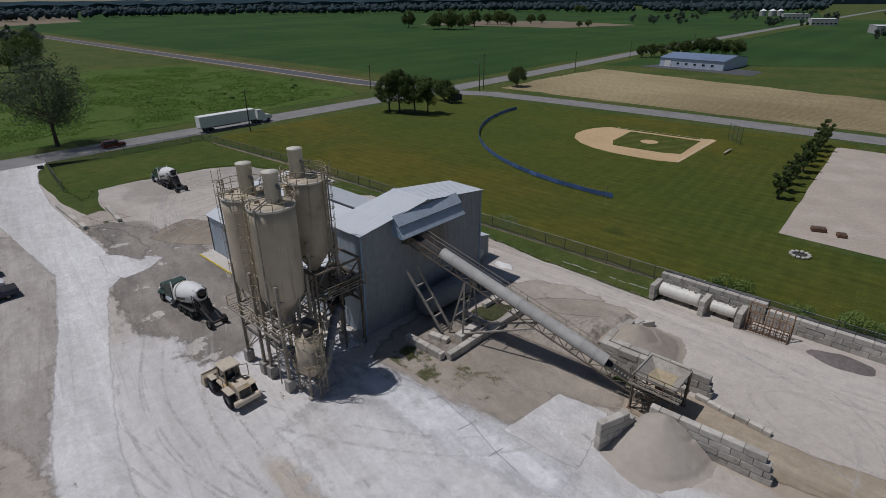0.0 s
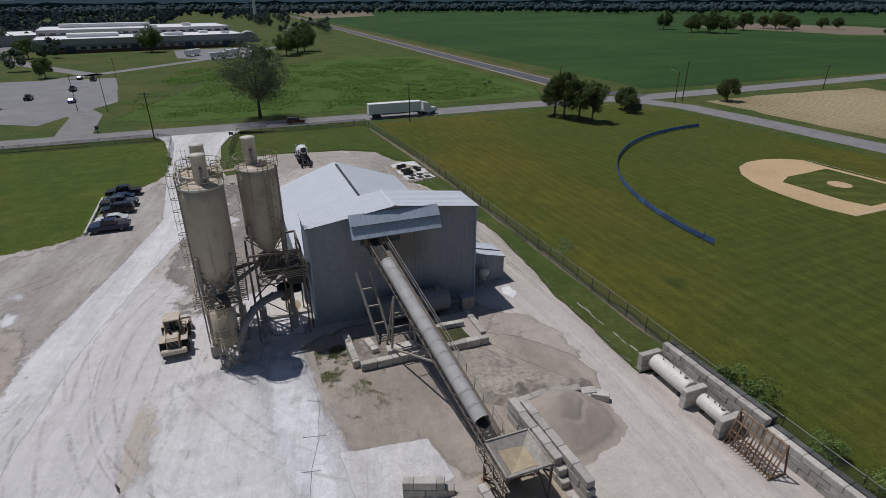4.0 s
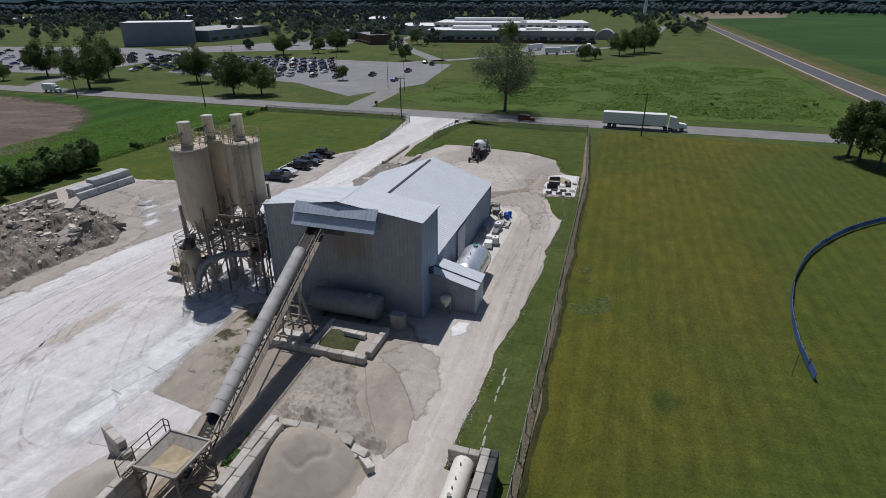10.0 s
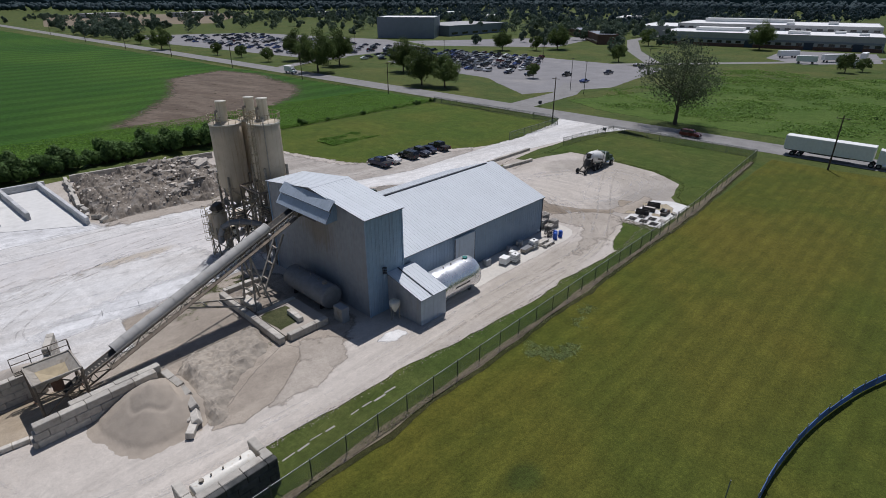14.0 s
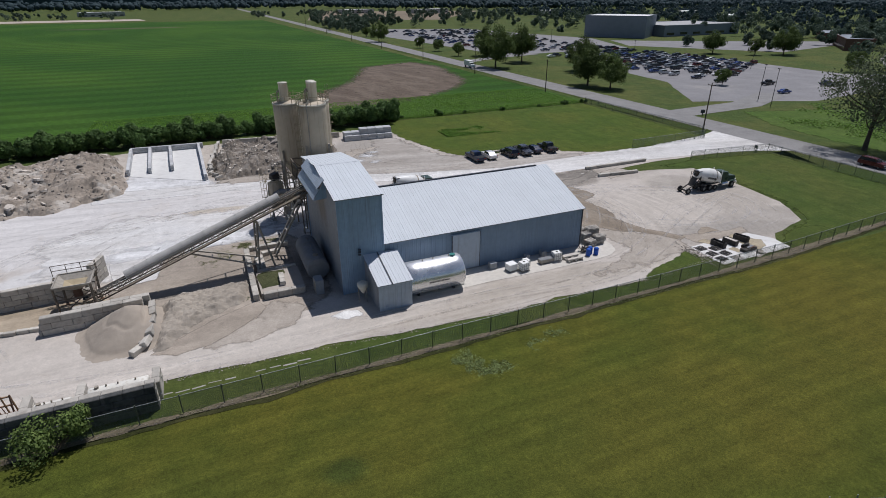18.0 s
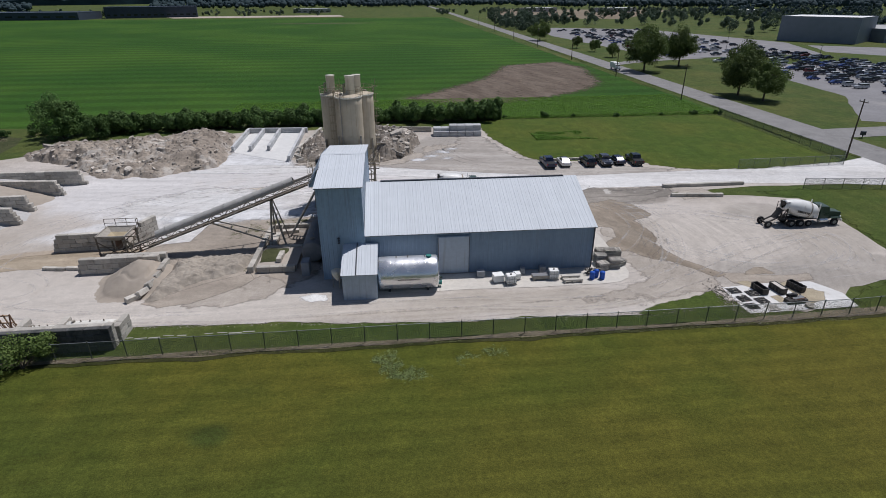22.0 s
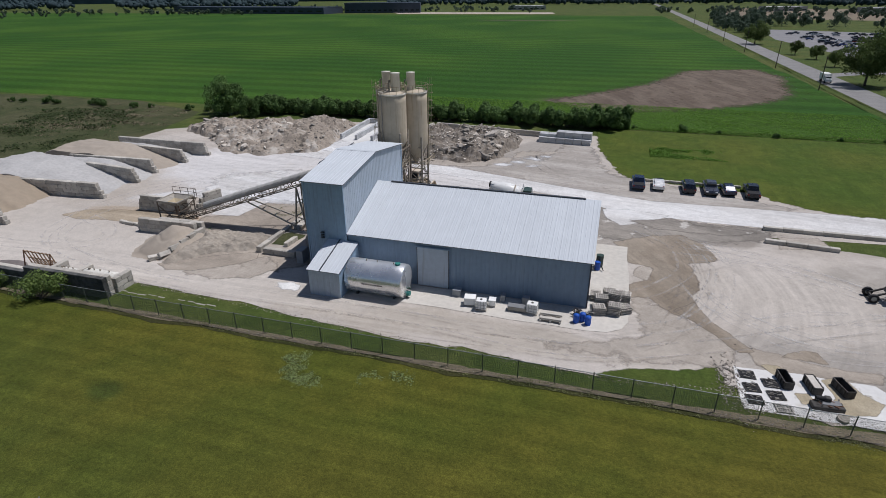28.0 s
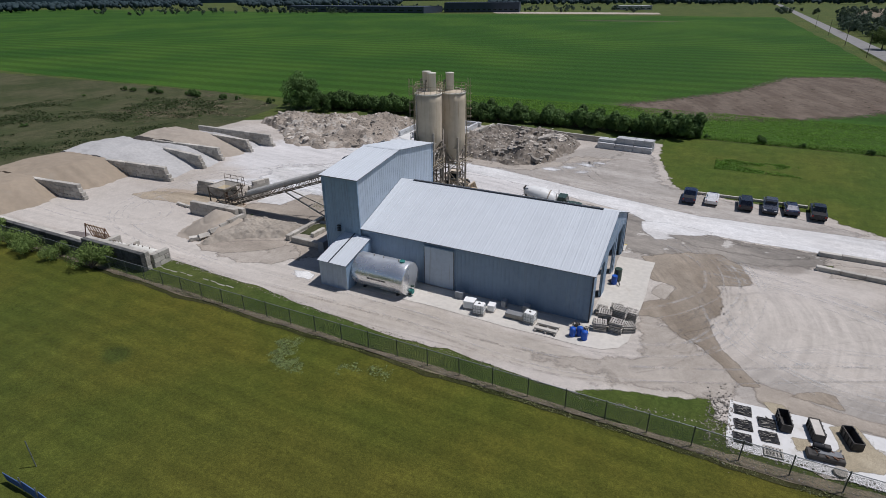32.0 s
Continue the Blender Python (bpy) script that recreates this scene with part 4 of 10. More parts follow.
def wheel_mark(line, width, z, material):
    """A narrow ribbon along a smooth curve through the points."""
    p = [Vector(q) for q in line]
    p = [p[0] * 2 - p[1]] + p + [p[-1] * 2 - p[-2]]
    way = []
    for i in range(1, len(p) - 2):
        a, b, c, d = p[i - 1:i + 3]
        for k in range(14):
            t = k / 14
            way.append(0.5 * (2 * b + (c - a) * t + (2 * a - 5 * b + 4 * c - d) * t * t + (3 * b - a - 3 * c + d) * t ** 3))
    pts, val = [], []
    n = len(way)
    for i, q in enumerate(way):
        d = (way[min(i + 1, n - 1)] - way[max(i - 1, 0)]).normalized()
        side = Vector((-d.y, d.x))
        end = min(1.0, i / 6, (n - 1 - i) / 6)
        for k, v in ((-1, 0), (-0.4, 1), (0.4, 1), (1, 0)):
            r = q + side * width * k
            pts.append((r.x, r.y, z))
            val.append(v * end)
    me = bpy.data.meshes.new("wheel_mark")
    me.from_pydata(pts, [], [(4 * i + k, 4 * i + k + 1, 4 * i + k + 5, 4 * i + k + 4) for i in range(n - 1) for k in range(3)])
    me.materials.append(material)
    me.attributes.new("edge", "FLOAT", "POINT").data.foreach_set("value", val)
    return tagged(part("wheel_mark", me, None), "faint curved tyre marks in the gravel", "ground", "", "structure")


random.seed(91)
layer = 0.071
for line, times, dark in (
        ([(-40, 54.2), (-58, 54.0), (-70, 52.8), (-76.5, 49), (-79, 43), (-80, 36), (-78.5, 28), (-73, 20)], 2, 0.6),
        ([(-30, 53.0), (-52, 53.0), (-68, 53.8), (-80, 50.5), (-90, 45), (-100, 40), (-107, 38)], 2, 0.4),
        ([(-78, 25), (-88, 28), (-99, 34), (-105, 41), (-102, 48), (-94, 50)], 3, 0.25), ([(-79, 30), (-90, 31), (-100, 37), (-101, 45), (-92, 48), (-84, 44), (-80.5, 37)], 3, 0.25),
        ([(-74.5, 44), (-78, 41), (-81, 35), (-80, 28), (-74, 23)], 3, 0.6), ([(-84, 46), (-92, 42), (-103, 40)], 2, 0.2), ([(-74, 49.5), (-79, 46.5), (-83, 40), (-84, 31), (-80, 23)], 2, 0.3),
        ([(-62, 23), (-50, 17), (-38, 12.5), (-22, 12), (-4, 19), (4, 32), (2, 46), (-14, 52), (-34, 53.4)], 2, 0.3),
        ([(-56, 14), (-42, 9.5), (-26, 11), (-12, 21), (-10, 27)], 2, 0.35), ([(-40, 14.5), (-30, 18), (-20, 24), (-14, 31)], 1, 0.4),
        ([(-9, -4), (-17, 0.5), (-28, 0.2), (-40, 4)], 2, 0.6), ([(10, 40), (-2, 44), (-4, 49), (6, 52), (24, 51)], 1, 0.5),
        ([(8, 30), (0, 24), (-12, 16), (-30, 9), (-46, 6)], 1, 0.25), ([(8, 16), (-6, 12), (-24, 6), (-40, 4.5)], 1, 0.25),
        ([(-70, 6), (-60, 0), (-56, -10), (-58, -20)], 2, 0.5), ([(-78, 8), (-66, 5), (-48, 2.6)], 1, 0.6)):
    for _ in range(times):
        off, turn = Vector((rnd(-1.6, 1.6), rnd(-1.4, 1.4))), rnd(-1.5, 1.5)
        way = [Vector(q) + off + Vector((rnd(-0.5, 0.5), rnd(-0.5, 0.5))) for q in line]
        hue = M_mark_dark if random.random() < dark else M_mark_pale
        for k in (-0.95, 0.95):
            side = [Vector((-(way[min(i + 1, len(way) - 1)] - way[max(i - 1, 0)]).y, (way[min(i + 1, len(way) - 1)] - way[max(i - 1, 0)]).x)).normalized() * k for i in range(len(way))]
            wheel_mark([a + b for a, b in zip(way, side)], rnd(0.10, 0.24), layer, hue)
            layer += 0.00006
for x, y, s in ((-56.2, -7.6, 1.5), (-53.6, -4.4, 1.2), (-51.2, -1.9, 1.6), (-56.6, -2.4, 1.1), (-58.2, -9.6, 1.0)):
    patch("yard_patch", [(x - s, y - s * 0.5), (x + s * 0.4, y - s * 0.7), (x + s, y + s * 0.2), (x - s * 0.2, y + s * 0.6)], 0.066, M_yard_bright, 1.3, "dried white slurry puddle beside the rubble")
region("lot", [(-13.6, 86), (110, 83), (110, 149), (-16.8, 148.5)], 0.03, M_gravel_lot, 0.2, 6, "pale gravel parking lot by the ball park")
region("lot", [(-165, -26), (-200, -11), (-268, -20), (-272, -100), (-262, -150), (-200, -136), (-188, -60)], 0.04, M_lot, 0.4, 6, "asphalt parking lot")
region("lot", [(-182, -170), (-272, -180), (-300, -250), (-270, -400), (-180, -440), (-168, -330)], 0.04, M_lot, 0.4, 6, "asphalt parking lot farther down the road")
region("lot", [(-282, -190), (-330, -120), (-420, -140), (-420, -160), (-345, -200), (-300, -230)], 0.035, M_lot, 0.4, 6, "asphalt service area before the large grey building")
region("lot", [(-330, 22), (-350, 0), (-405, -5), (-415, 40), (-360, 50)], 0.035, M_lot, 0.4, 6, "pale truck yard before the white factory")

region("lot", [(20, -752), (250, -735), (290, -800), (30, -812)], 0.05, M_gravel_lot, 1.0, 20, "pale lot before the far halls")
strip("road", [(-143.8, -1400), (-143.8, 110), (-143, 140), (-141, 158), (-142, 200), (-148, 330), (-152, 700), (-154, 2500)], 9.6, 0.06, M_asphalt, "grey asphalt country road with pale shoulders")
strip("road", [(-141, 148), (-122, 157), (-100, 159), (-55, 161), (0, 161.5), (400, 163)], 9.0, 0.065, M_asphalt, "grey country road along the ball park")
strip("road", [(-143, 158), (-160, 149), (-180, 146), (-320, 146.5), (-620, 149), (-1500, 158)], 8.6, 0.07, M_highway, "dark asphalt highway across the fields")
strip("road", [(-160, 149), (-180, 146), (-320, 146.5), (-620, 149), (-1500, 158)], 10.4, 0.062, M_gravel_lot, "pale gravel shoulders of the highway")
strip("road", [(-146, -14), (-160, -15), (-176, -16), (-200, -26)], 8.5, 0.065, M_asphalt, "asphalt entrance road to the parking lot")
strip("road", [(-146, -150), (-158, -158), (-176, -166), (-200, -172)], 7.0, 0.065, M_asphalt, "asphalt side road to the parking lot")
strip("road", [(-280, -30), (-340, -70), (-420, -110), (-520, -120)], 8.0, 0.05, M_asphalt, "service road between the works buildings")
strip("road", [(-268, -45), (-330, 10), (-430, 75), (-700, 100)], 7.0, 0.05, M_asphalt, "service road past the truck yard")


# ---- metal buildings ----
def panel_mesh(w, zl, zr, material, ribs=2):
    """A ribbed steel sheet in the xz plane, its ribs towards -y; its top runs from zl to zr."""
    prof = [(0, 0.0)]
    for i in range(ribs):
        c = w * (i + 0.5) / ribs
        prof += [(c - 0.055, 0.0), (c - 0.03, -0.02), (c + 0.03, -0.02), (c + 0.055, 0.0)]
    prof += [(w, 0.0)]
    g = G()
    n = len(prof)
    g.add([(x, y, 0) for x, y in prof] + [(x, y, zl + (zr - zl) * x / w) for x, y in prof], [(i, i + 1, n + i + 1, n + i) for i in range(n - 1)])
    return g.mesh("panel", material)


SHEETS = {}


def sheet(w, zl, zr, material):
    key = (round(w, 3), round(zl, 3), round(zr, 3), material.name)
    if key not in SHEETS:
        SHEETS[key] = panel_mesh(w, zl, zr, material)
    return SHEETS[key]


def clad(parent, p0, p1, z0, top, material, skip=()):
    """Ribbed sheets along a wall from p0 to p1 (the outside is on the right of that way); top(f) is the height at the share f."""
    p0, p1 = Vector(p0), Vector(p1)
    d = p1 - p0
    n = max(1, round(d.length / 0.92))
    ang = math.degrees(math.atan2(d.y, d.x))
    for i in range(n):
        a, b = i / n, (i + 1) / n
        low = z0
        for s0, s1, h in skip:
            if s0 < (a + b) / 2 < s1:
                low = h
        ob = part("panel", sheet(d.length / n, top(a) - low, top(b) - low, material), material, parent)
        q = p0.lerp(p1, a)
        ob.matrix_basis = pose(q.x, q.y, low, 0, 0, ang)


def roof_slope(parent, a, b, c, material):
    """Ribbed sheets on a slope: eave from a to b, ridge above a at c (the outside is up)."""
    a, b, c = Vector(a), Vector(b), Vector(c)
    d, up = b - a, c - a
    n = max(1, round(d.length / 0.92))
    m = Matrix((d.normalized(), d.cross(up).normalized() * -1, up.normalized())).transposed().to_4x4()
    for i in range(n):
        ob = part("panel", sheet(d.length / n, up.length, up.length, material), material, parent)
        ob.matrix_basis = Matrix.Translation(a + d * i / n) @ m


TX0, TX1, TY0, TY1 = -42.35, -37.55, 28.95, 46.9
T_EAVE, T_RIDGE, T_MID = 11.2, 12.45, 37.85
tower = thing("batch_tower", -40, 38, 0, 0, "tall narrow blue-grey ribbed steel tower with a pale gable roof", "building")


def at(x, y, z=0.0):
    return (x - tower.location.x, y - tower.location.y, z)


def tower_top(y):
    return T_EAVE + (T_RIDGE - T_EAVE) * (1 - abs(y - T_MID) / (T_MID - TY0))


g = G()
out = [(TY0 - 37.94, 0), (TY1 - 38.06, 0), (TY1 - 38.06, T_EAVE - 0.1), (T_MID - 38, T_RIDGE - 0.1), (TY0 - 37.94, T_EAVE - 0.1)]
g.prism(out, "x", TX0 + 40 + 0.06, TX1 + 40 - 0.06)
body = part("wall", g, M_siding, tower)
wall_f = thing("cladding")
wall_f.parent = tower
wall_f["label"] = "ribbed steel wall sheets"
# the +y wall's sky-blue light is put into its siding colour
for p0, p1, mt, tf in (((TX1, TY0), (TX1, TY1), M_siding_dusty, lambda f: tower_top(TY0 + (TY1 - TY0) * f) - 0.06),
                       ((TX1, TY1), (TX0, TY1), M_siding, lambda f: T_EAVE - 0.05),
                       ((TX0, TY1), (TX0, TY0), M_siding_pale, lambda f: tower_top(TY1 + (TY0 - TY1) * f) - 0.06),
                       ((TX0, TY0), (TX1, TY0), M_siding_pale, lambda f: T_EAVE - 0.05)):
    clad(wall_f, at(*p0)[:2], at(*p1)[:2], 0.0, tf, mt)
roof = thing("roof")
roof.parent = tower
g = G()
ov = 0.25
for y0, y1 in ((TY0 - ov, T_MID), (TY1 + ov, T_MID)):
    z0 = T_EAVE - ov * 0.14
    p = [at(TX0 - ov, y0, z0 - 0.06), at(TX1 + ov, y0, z0 - 0.06), at(TX1 + ov, y1, T_RIDGE - 0.06), at(TX0 - ov, y1, T_RIDGE - 0.06)]
    q = [(a, b, c + 0.05) for a, b, c in p]
    g.add(p + q, [(0, 1, 2, 3), (4, 5, 6, 7), (0, 1, 5, 4), (1, 2, 6, 5), (2, 3, 7, 6), (3, 0, 4, 7)])
part("roof_deck", g, M_roof_edge, roof)
roof_slope(roof, at(TX0 - ov, TY0 - ov, T_EAVE), at(TX1 + ov, TY0 - ov, T_EAVE), at(TX0 - ov, T_MID, T_RIDGE), M_roof)
roof_slope(roof, at(TX1 + ov, TY1 + ov, T_EAVE), at(TX0 - ov, TY1 + ov, T_EAVE), at(TX1 + ov, T_MID, T_RIDGE), M_roof)
g = G()
g.prism([(T_MID - 38 - 0.3, T_RIDGE - 0.01), (T_MID - 38, T_RIDGE + 0.07), (T_MID - 38 + 0.3, T_RIDGE - 0.01)], "x", TX0 - ov + 40, TX1 + ov + 40)
part("ridge_cap", g, M_roof, roof)
for x, y in ((TX0, TY0), (TX0, TY1), (TX1, TY0), (TX1, TY1)):
    g = G()
    g.box(*at(x, y, 0), 0.16, 0.16, T_EAVE - 0.06)
    part("corner_trim", g, M_siding, tower)

# hood over the belt's way in: an upper and a lower awning with a dark gap
hood = thing("hood")
hood.parent = tower
hood["label"] = "two-step corrugated awning over the conveyor opening"
for x0, z0, x1, z1, lab in ((TX1 + 0.15, 12.0, TX1 + 1.0, 11.05, ""), (TX1 + 0.75, 10.95, TX1 + 1.55, 9.85, "")):
    g = G()
    p = [at(x0, 33.0, z0), at(x1, 33.0, z1), at(x1, 42.4, z1), at(x0, 42.4, z0)]
    q = [(a, b, c + 0.05) for a, b, c in p]
    g.add(p + q, [(0, 1, 2, 3), (4, 5, 6, 7), (0, 1, 5, 4), (1, 2, 6, 5), (2, 3, 7, 6), (3, 0, 4, 7)])
    part("awning_deck", g, M_roof_edge, hood)
    a, b, c = at(x1, 33.0, z1 + 0.06), at(x1, 42.4, z1 + 0.06), at(x0, 33.0, z0 + 0.06)
    roof_slope(hood, a, b, c, M_siding_pale)
for y in (33.05, 42.35):
    g = G()
    g.add([at(TX1, y, 11.4), at(TX1, y, 9.9), at(TX1 + 1.5, y, 9.8), at(TX1 + 0.8, y, 10.9), at(TX1 + 0.15, y, 11.95)], [(0, 1, 2, 3, 4)])
    part("awning_cheek", g, M_siding, hood)
# thin panel on the closed wall; the opening's inner shade is its colour
g = G()
g.box(*at(TX1 + 0.06, 36.2, 8.6), 0.06, 4.2, 2.0)
part("belt_opening", g, M_opening_shade, tower, "flat dark panel in place of the belt opening's shade")
g = G()
for y, z in ((45.2, 5.2), (45.6, 4.6), (44.9, 4.9)):
    g.cyl(at(TX1 - 2.0, TY1 + 0.02, z), at(TX1 - 2.0, TY1 + 0.5, z + 0.2), 0.12, n=8)
part("exhaust_pipe", g, M_trim, tower)

# long low hall
HX0, HX1, HY0, HY1 = -69.2, -42.45, 28.4, 46.7
H_EAVE, H_RIDGE, H_MID = 5.4, 8.65, 37.4
hall = thing("storage_hall", -56, 37.5, 0, 0, "long low blue-grey steel hall with a pale ribbed gable roof", "building")


def hat(x, y, z=0.0):
    return (x + 56, y - 37.5, z)


def hall_top(y):
    return H_EAVE + (H_RIDGE - H_EAVE) * (1 - abs(y - H_MID) / (H_MID - HY0))


g = G()
g.box(*hat((HX0 + HX1) / 2, HY1 - 0.17, 0), HX1 - HX0 - 0.1, 0.2, H_EAVE - 0.1)
g.box(*hat((HX0 + HX1) / 2, HY0 + 0.17, 0), HX1 - HX0 - 0.1, 0.2, H_EAVE - 0.1)
g.prism([(HY0 - 37.4, 0.1), (HY1 - 37.6, 0.1), (HY1 - 37.6, H_EAVE - 0.15), (H_MID - 37.5, H_RIDGE - 0.15), (HY0 - 37.4, H_EAVE - 0.15)], "x", HX1 + 56 - 0.3, HX1 + 56 - 0.1)
for y0, y1 in ((HY0 + 0.1, 29.6), (33.8, 35.2), (39.8, 41.2), (45.2, HY1 - 0.1)):
    g.box(*hat(HX0 + 0.17, (y0 + y1) / 2, 0), 0.2, y1 - y0, H_EAVE - 0.1)
g.prism([(HY0 - 37.4, 4.6), (HY1 - 37.6, 4.6), (HY1 - 37.6, H_EAVE - 0.15), (H_MID - 37.5, H_RIDGE - 0.15), (HY0 - 37.4, H_EAVE - 0.15)], "x", HX0 + 56 + 0.07, HX0 + 56 + 0.27)
part("wall", g, M_siding, hall)
clad_h = thing("cladding")
clad_h.parent = hall
clad_h["label"] = "ribbed steel wall sheets"
# +y wall in the darker tone, its shade put into the colour
clad(clad_h, hat(HX1, HY1)[:2], hat(HX0, HY1)[:2], 0.0, lambda f: H_EAVE - 0.05, M_siding_hall_shade)
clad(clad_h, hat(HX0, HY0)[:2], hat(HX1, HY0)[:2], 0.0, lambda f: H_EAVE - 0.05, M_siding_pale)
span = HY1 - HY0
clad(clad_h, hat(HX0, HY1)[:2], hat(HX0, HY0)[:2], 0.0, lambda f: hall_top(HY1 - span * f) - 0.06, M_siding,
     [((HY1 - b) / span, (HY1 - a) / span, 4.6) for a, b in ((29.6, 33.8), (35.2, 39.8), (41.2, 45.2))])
roof_h = thing("roof")
roof_h.parent = hall
g = G()
for y0, y1 in ((HY0 - ov, H_MID), (HY1 + ov, H_MID)):
    z0 = H_EAVE - ov * 0.35
    p = [hat(HX0 - ov, y0, z0 - 0.06), hat(HX1 + 0.05, y0, z0 - 0.06), hat(HX1 + 0.05, y1, H_RIDGE - 0.06), hat(HX0 - ov, y1, H_RIDGE - 0.06)]
    q = [(a, b, c + 0.05) for a, b, c in p]
    g.add(p + q, [(0, 1, 2, 3), (4, 5, 6, 7), (0, 1, 5, 4), (1, 2, 6, 5), (2, 3, 7, 6), (3, 0, 4, 7)])
part("roof_deck", g, M_roof_edge, roof_h)
z0 = H_EAVE - ov * 0.35 + 0.02
roof_slope(roof_h, hat(HX0 - ov, HY0 - ov, z0), hat(HX1 + 0.05, HY0 - ov, z0), hat(HX0 - ov, H_MID, H_RIDGE), M_roof)
roof_slope(roof_h, hat(HX1 + 0.05, HY1 + ov, z0), hat(HX0 - ov, HY1 + ov, z0), hat(HX1 + 0.05, H_MID, H_RIDGE), M_roof)
g = G()
g.box(*hat(-56.0, H_MID, H_RIDGE - 0.03), 23.5, 0.3, 0.12)
part("ridge_vent", g, M_trim, roof_h, "dark low ridge vent")
for x, y in ((HX0, HY0), (HX0, HY1)):
    g = G()
    g.box(*hat(x, y, 0), 0.14, 0.14, H_EAVE - 0.12)
    part("corner_trim", g, M_trim, hall)
g = G()
g.box(*hat(-52.55, HY1 + 0.14, 0.15), 3.7, 0.08, 4.6)
door = part("sliding_door", g, M_door, hall, "pale flat sliding door")
g = G()
g.box(*hat(-52.55, HY1 + 0.14, 4.77), 3.9, 0.1, 0.1)
part("door_track", g, M_siding, hall)
g = G()
for i in range(2):
    g.box(*hat(-52.55 - 1.8 + 3.6 * (i % 2), HY1 + 0.19, 0.15), 0.06, 0.03, 4.6)
part("door_trim", g, M_trim, door)
tagged(part("pavement", G().cbox(-64.2, 27.4, 0.02, 10.5, 1.9, 0.16), M_slab), "narrow concrete apron along the hall", "pavement", "", "structure")
tagged(part("trim", G().box(-64.2, 26.41, 0.03, 10.5, 0.16, 0.17), M_yellow), "yellow painted kerb edge", "kerb", "", "structure")
region("pavement", [(-43.5, 47), (-43.5, 50.8), (-69.5, 51), (-71.4, 50.7), (-72.7, 49.8), (-73.3, 48.4), (-73.4, 30), (-69.2, 30), (-69.2, 47)], 0.075, M_slab, 0.15, 1.5, "pale concrete slab round the hall")

# small lean-to shed and the tanks beside the tower
shed = thing("pump_shed", -41.9, 49.4, 0, 0, "small grey steel lean-to shed with a pale roof", "shed")
g = G()
g.add([(-1.8, -2.5, 0), (1.8, -2.5, 0), (1.8, 2.5, 0), (-1.8, 2.5, 0), (-1.8, -2.5, 4.4), (1.8, -2.5, 4.4), (1.8, 2.5, 3.1), (-1.8, 2.5, 3.1)],
      [(0, 1, 2, 3), (0, 4, 5, 1), (2, 6, 7, 3), (1, 5, 6, 2), (3, 7, 4, 0), (4, 7, 6, 5)])
part("wall", g, M_siding, shed)
clad_s = thing("cladding")
clad_s.parent = shed
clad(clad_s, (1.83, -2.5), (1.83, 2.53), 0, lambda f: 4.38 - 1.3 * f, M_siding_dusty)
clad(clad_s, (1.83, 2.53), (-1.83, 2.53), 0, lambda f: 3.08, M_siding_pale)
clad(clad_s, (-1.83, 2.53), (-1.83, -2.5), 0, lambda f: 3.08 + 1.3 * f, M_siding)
roof_s = thing("roof")
roof_s.parent = shed
g = G()
g.add([(-1.95, -2.5, 4.4), (1.95, -2.5, 4.4), (1.95, 2.7, 3.06), (-1.95, 2.7, 3.06), (-1.95, -2.5, 4.46), (1.95, -2.5, 4.46), (1.95, 2.7, 3.12), (-1.95, 2.7, 3.12)],
      [(0, 1, 2, 3), (4, 5, 6, 7), (0, 1, 5, 4), (1, 2, 6, 5), (2, 3, 7, 6), (3, 0, 4, 7)])
part("roof_deck", g, M_roof_edge, roof_s)
roof_slope(roof_s, (1.95, 2.72, 3.13), (-1.95, 2.72, 3.13), (1.95, -2.5, 4.48), M_roof)
part("flashing", G().bar((0.35, -2.5, 4.56), (0.35, 2.72, 3.2), 0.1, 0.08), M_trim, roof_s)


def lying_tank(name, x, y, z, rz, length, r, material, label, saddles=2, group="", hatch_at=0.36):
    """A tank on its side with domed ends, hoops, a manhole and saddles."""
    t = thing(name, x, y, z, rz, label, "tank", group)
    m = pose(0, 0, r + 0.35, 0, 90, 0)
    n = 40
    prof = []
    for i in range(7):
        a = math.pi / 2 * i / 6
        prof.append((r * math.sin(a) if i else 0.001, -length / 2 - 0.18 * r * math.cos(a)))
    prof += [(r, -length / 2 + length * i / 6) for i in range(1, 6)]
    prof += [(p, -q) for p, q in prof[6::-1]]
    g = G()
    g.lathe(prof, n, m=m)
    shell = part("shell", g, material, t)
    for i in range(1, 5):
        q = -length / 2 + length * i / 5
        part("weld_band", G().lathe([(r + 0.001, q - 0.025), (r + 0.006, q), (r + 0.001, q + 0.025)], n, m=m), material, t)
    for i in range(saddles):
        q = length * (0.34 if i else -0.34) if saddles == 2 else -length / 2 + length * (i + 0.5) / saddles
        g = G()
        g.prism([(-r * 0.62, 0), (r * 0.62, 0), (r * 0.55, r * 0.42), (0, 0.36), (-r * 0.55, r * 0.42)], "x", q - 0.12, q + 0.12)
        part("saddle", g, M_dark_iron, t)
    g = G()
    g.cyl((length * hatch_at, 0, 2 * r + 0.3), (length * hatch_at, 0, 2 * r + 0.52), 0.3 if r > 1 else 0.16, n=16)
    hatch = part("manhole", g, M_teal if r > 1.3 else M_steel, t, "dark teal manhole on the top" if r > 1.3 else "")
    for q in (-0.3, 0.0, 0.2):
        part("vent_pipe", G().cyl((length * q, 0, 2 * r + 0.3), (length * q, 0, 2 * r + 0.55), 0.06, n=8), M_steel, t)
    return t


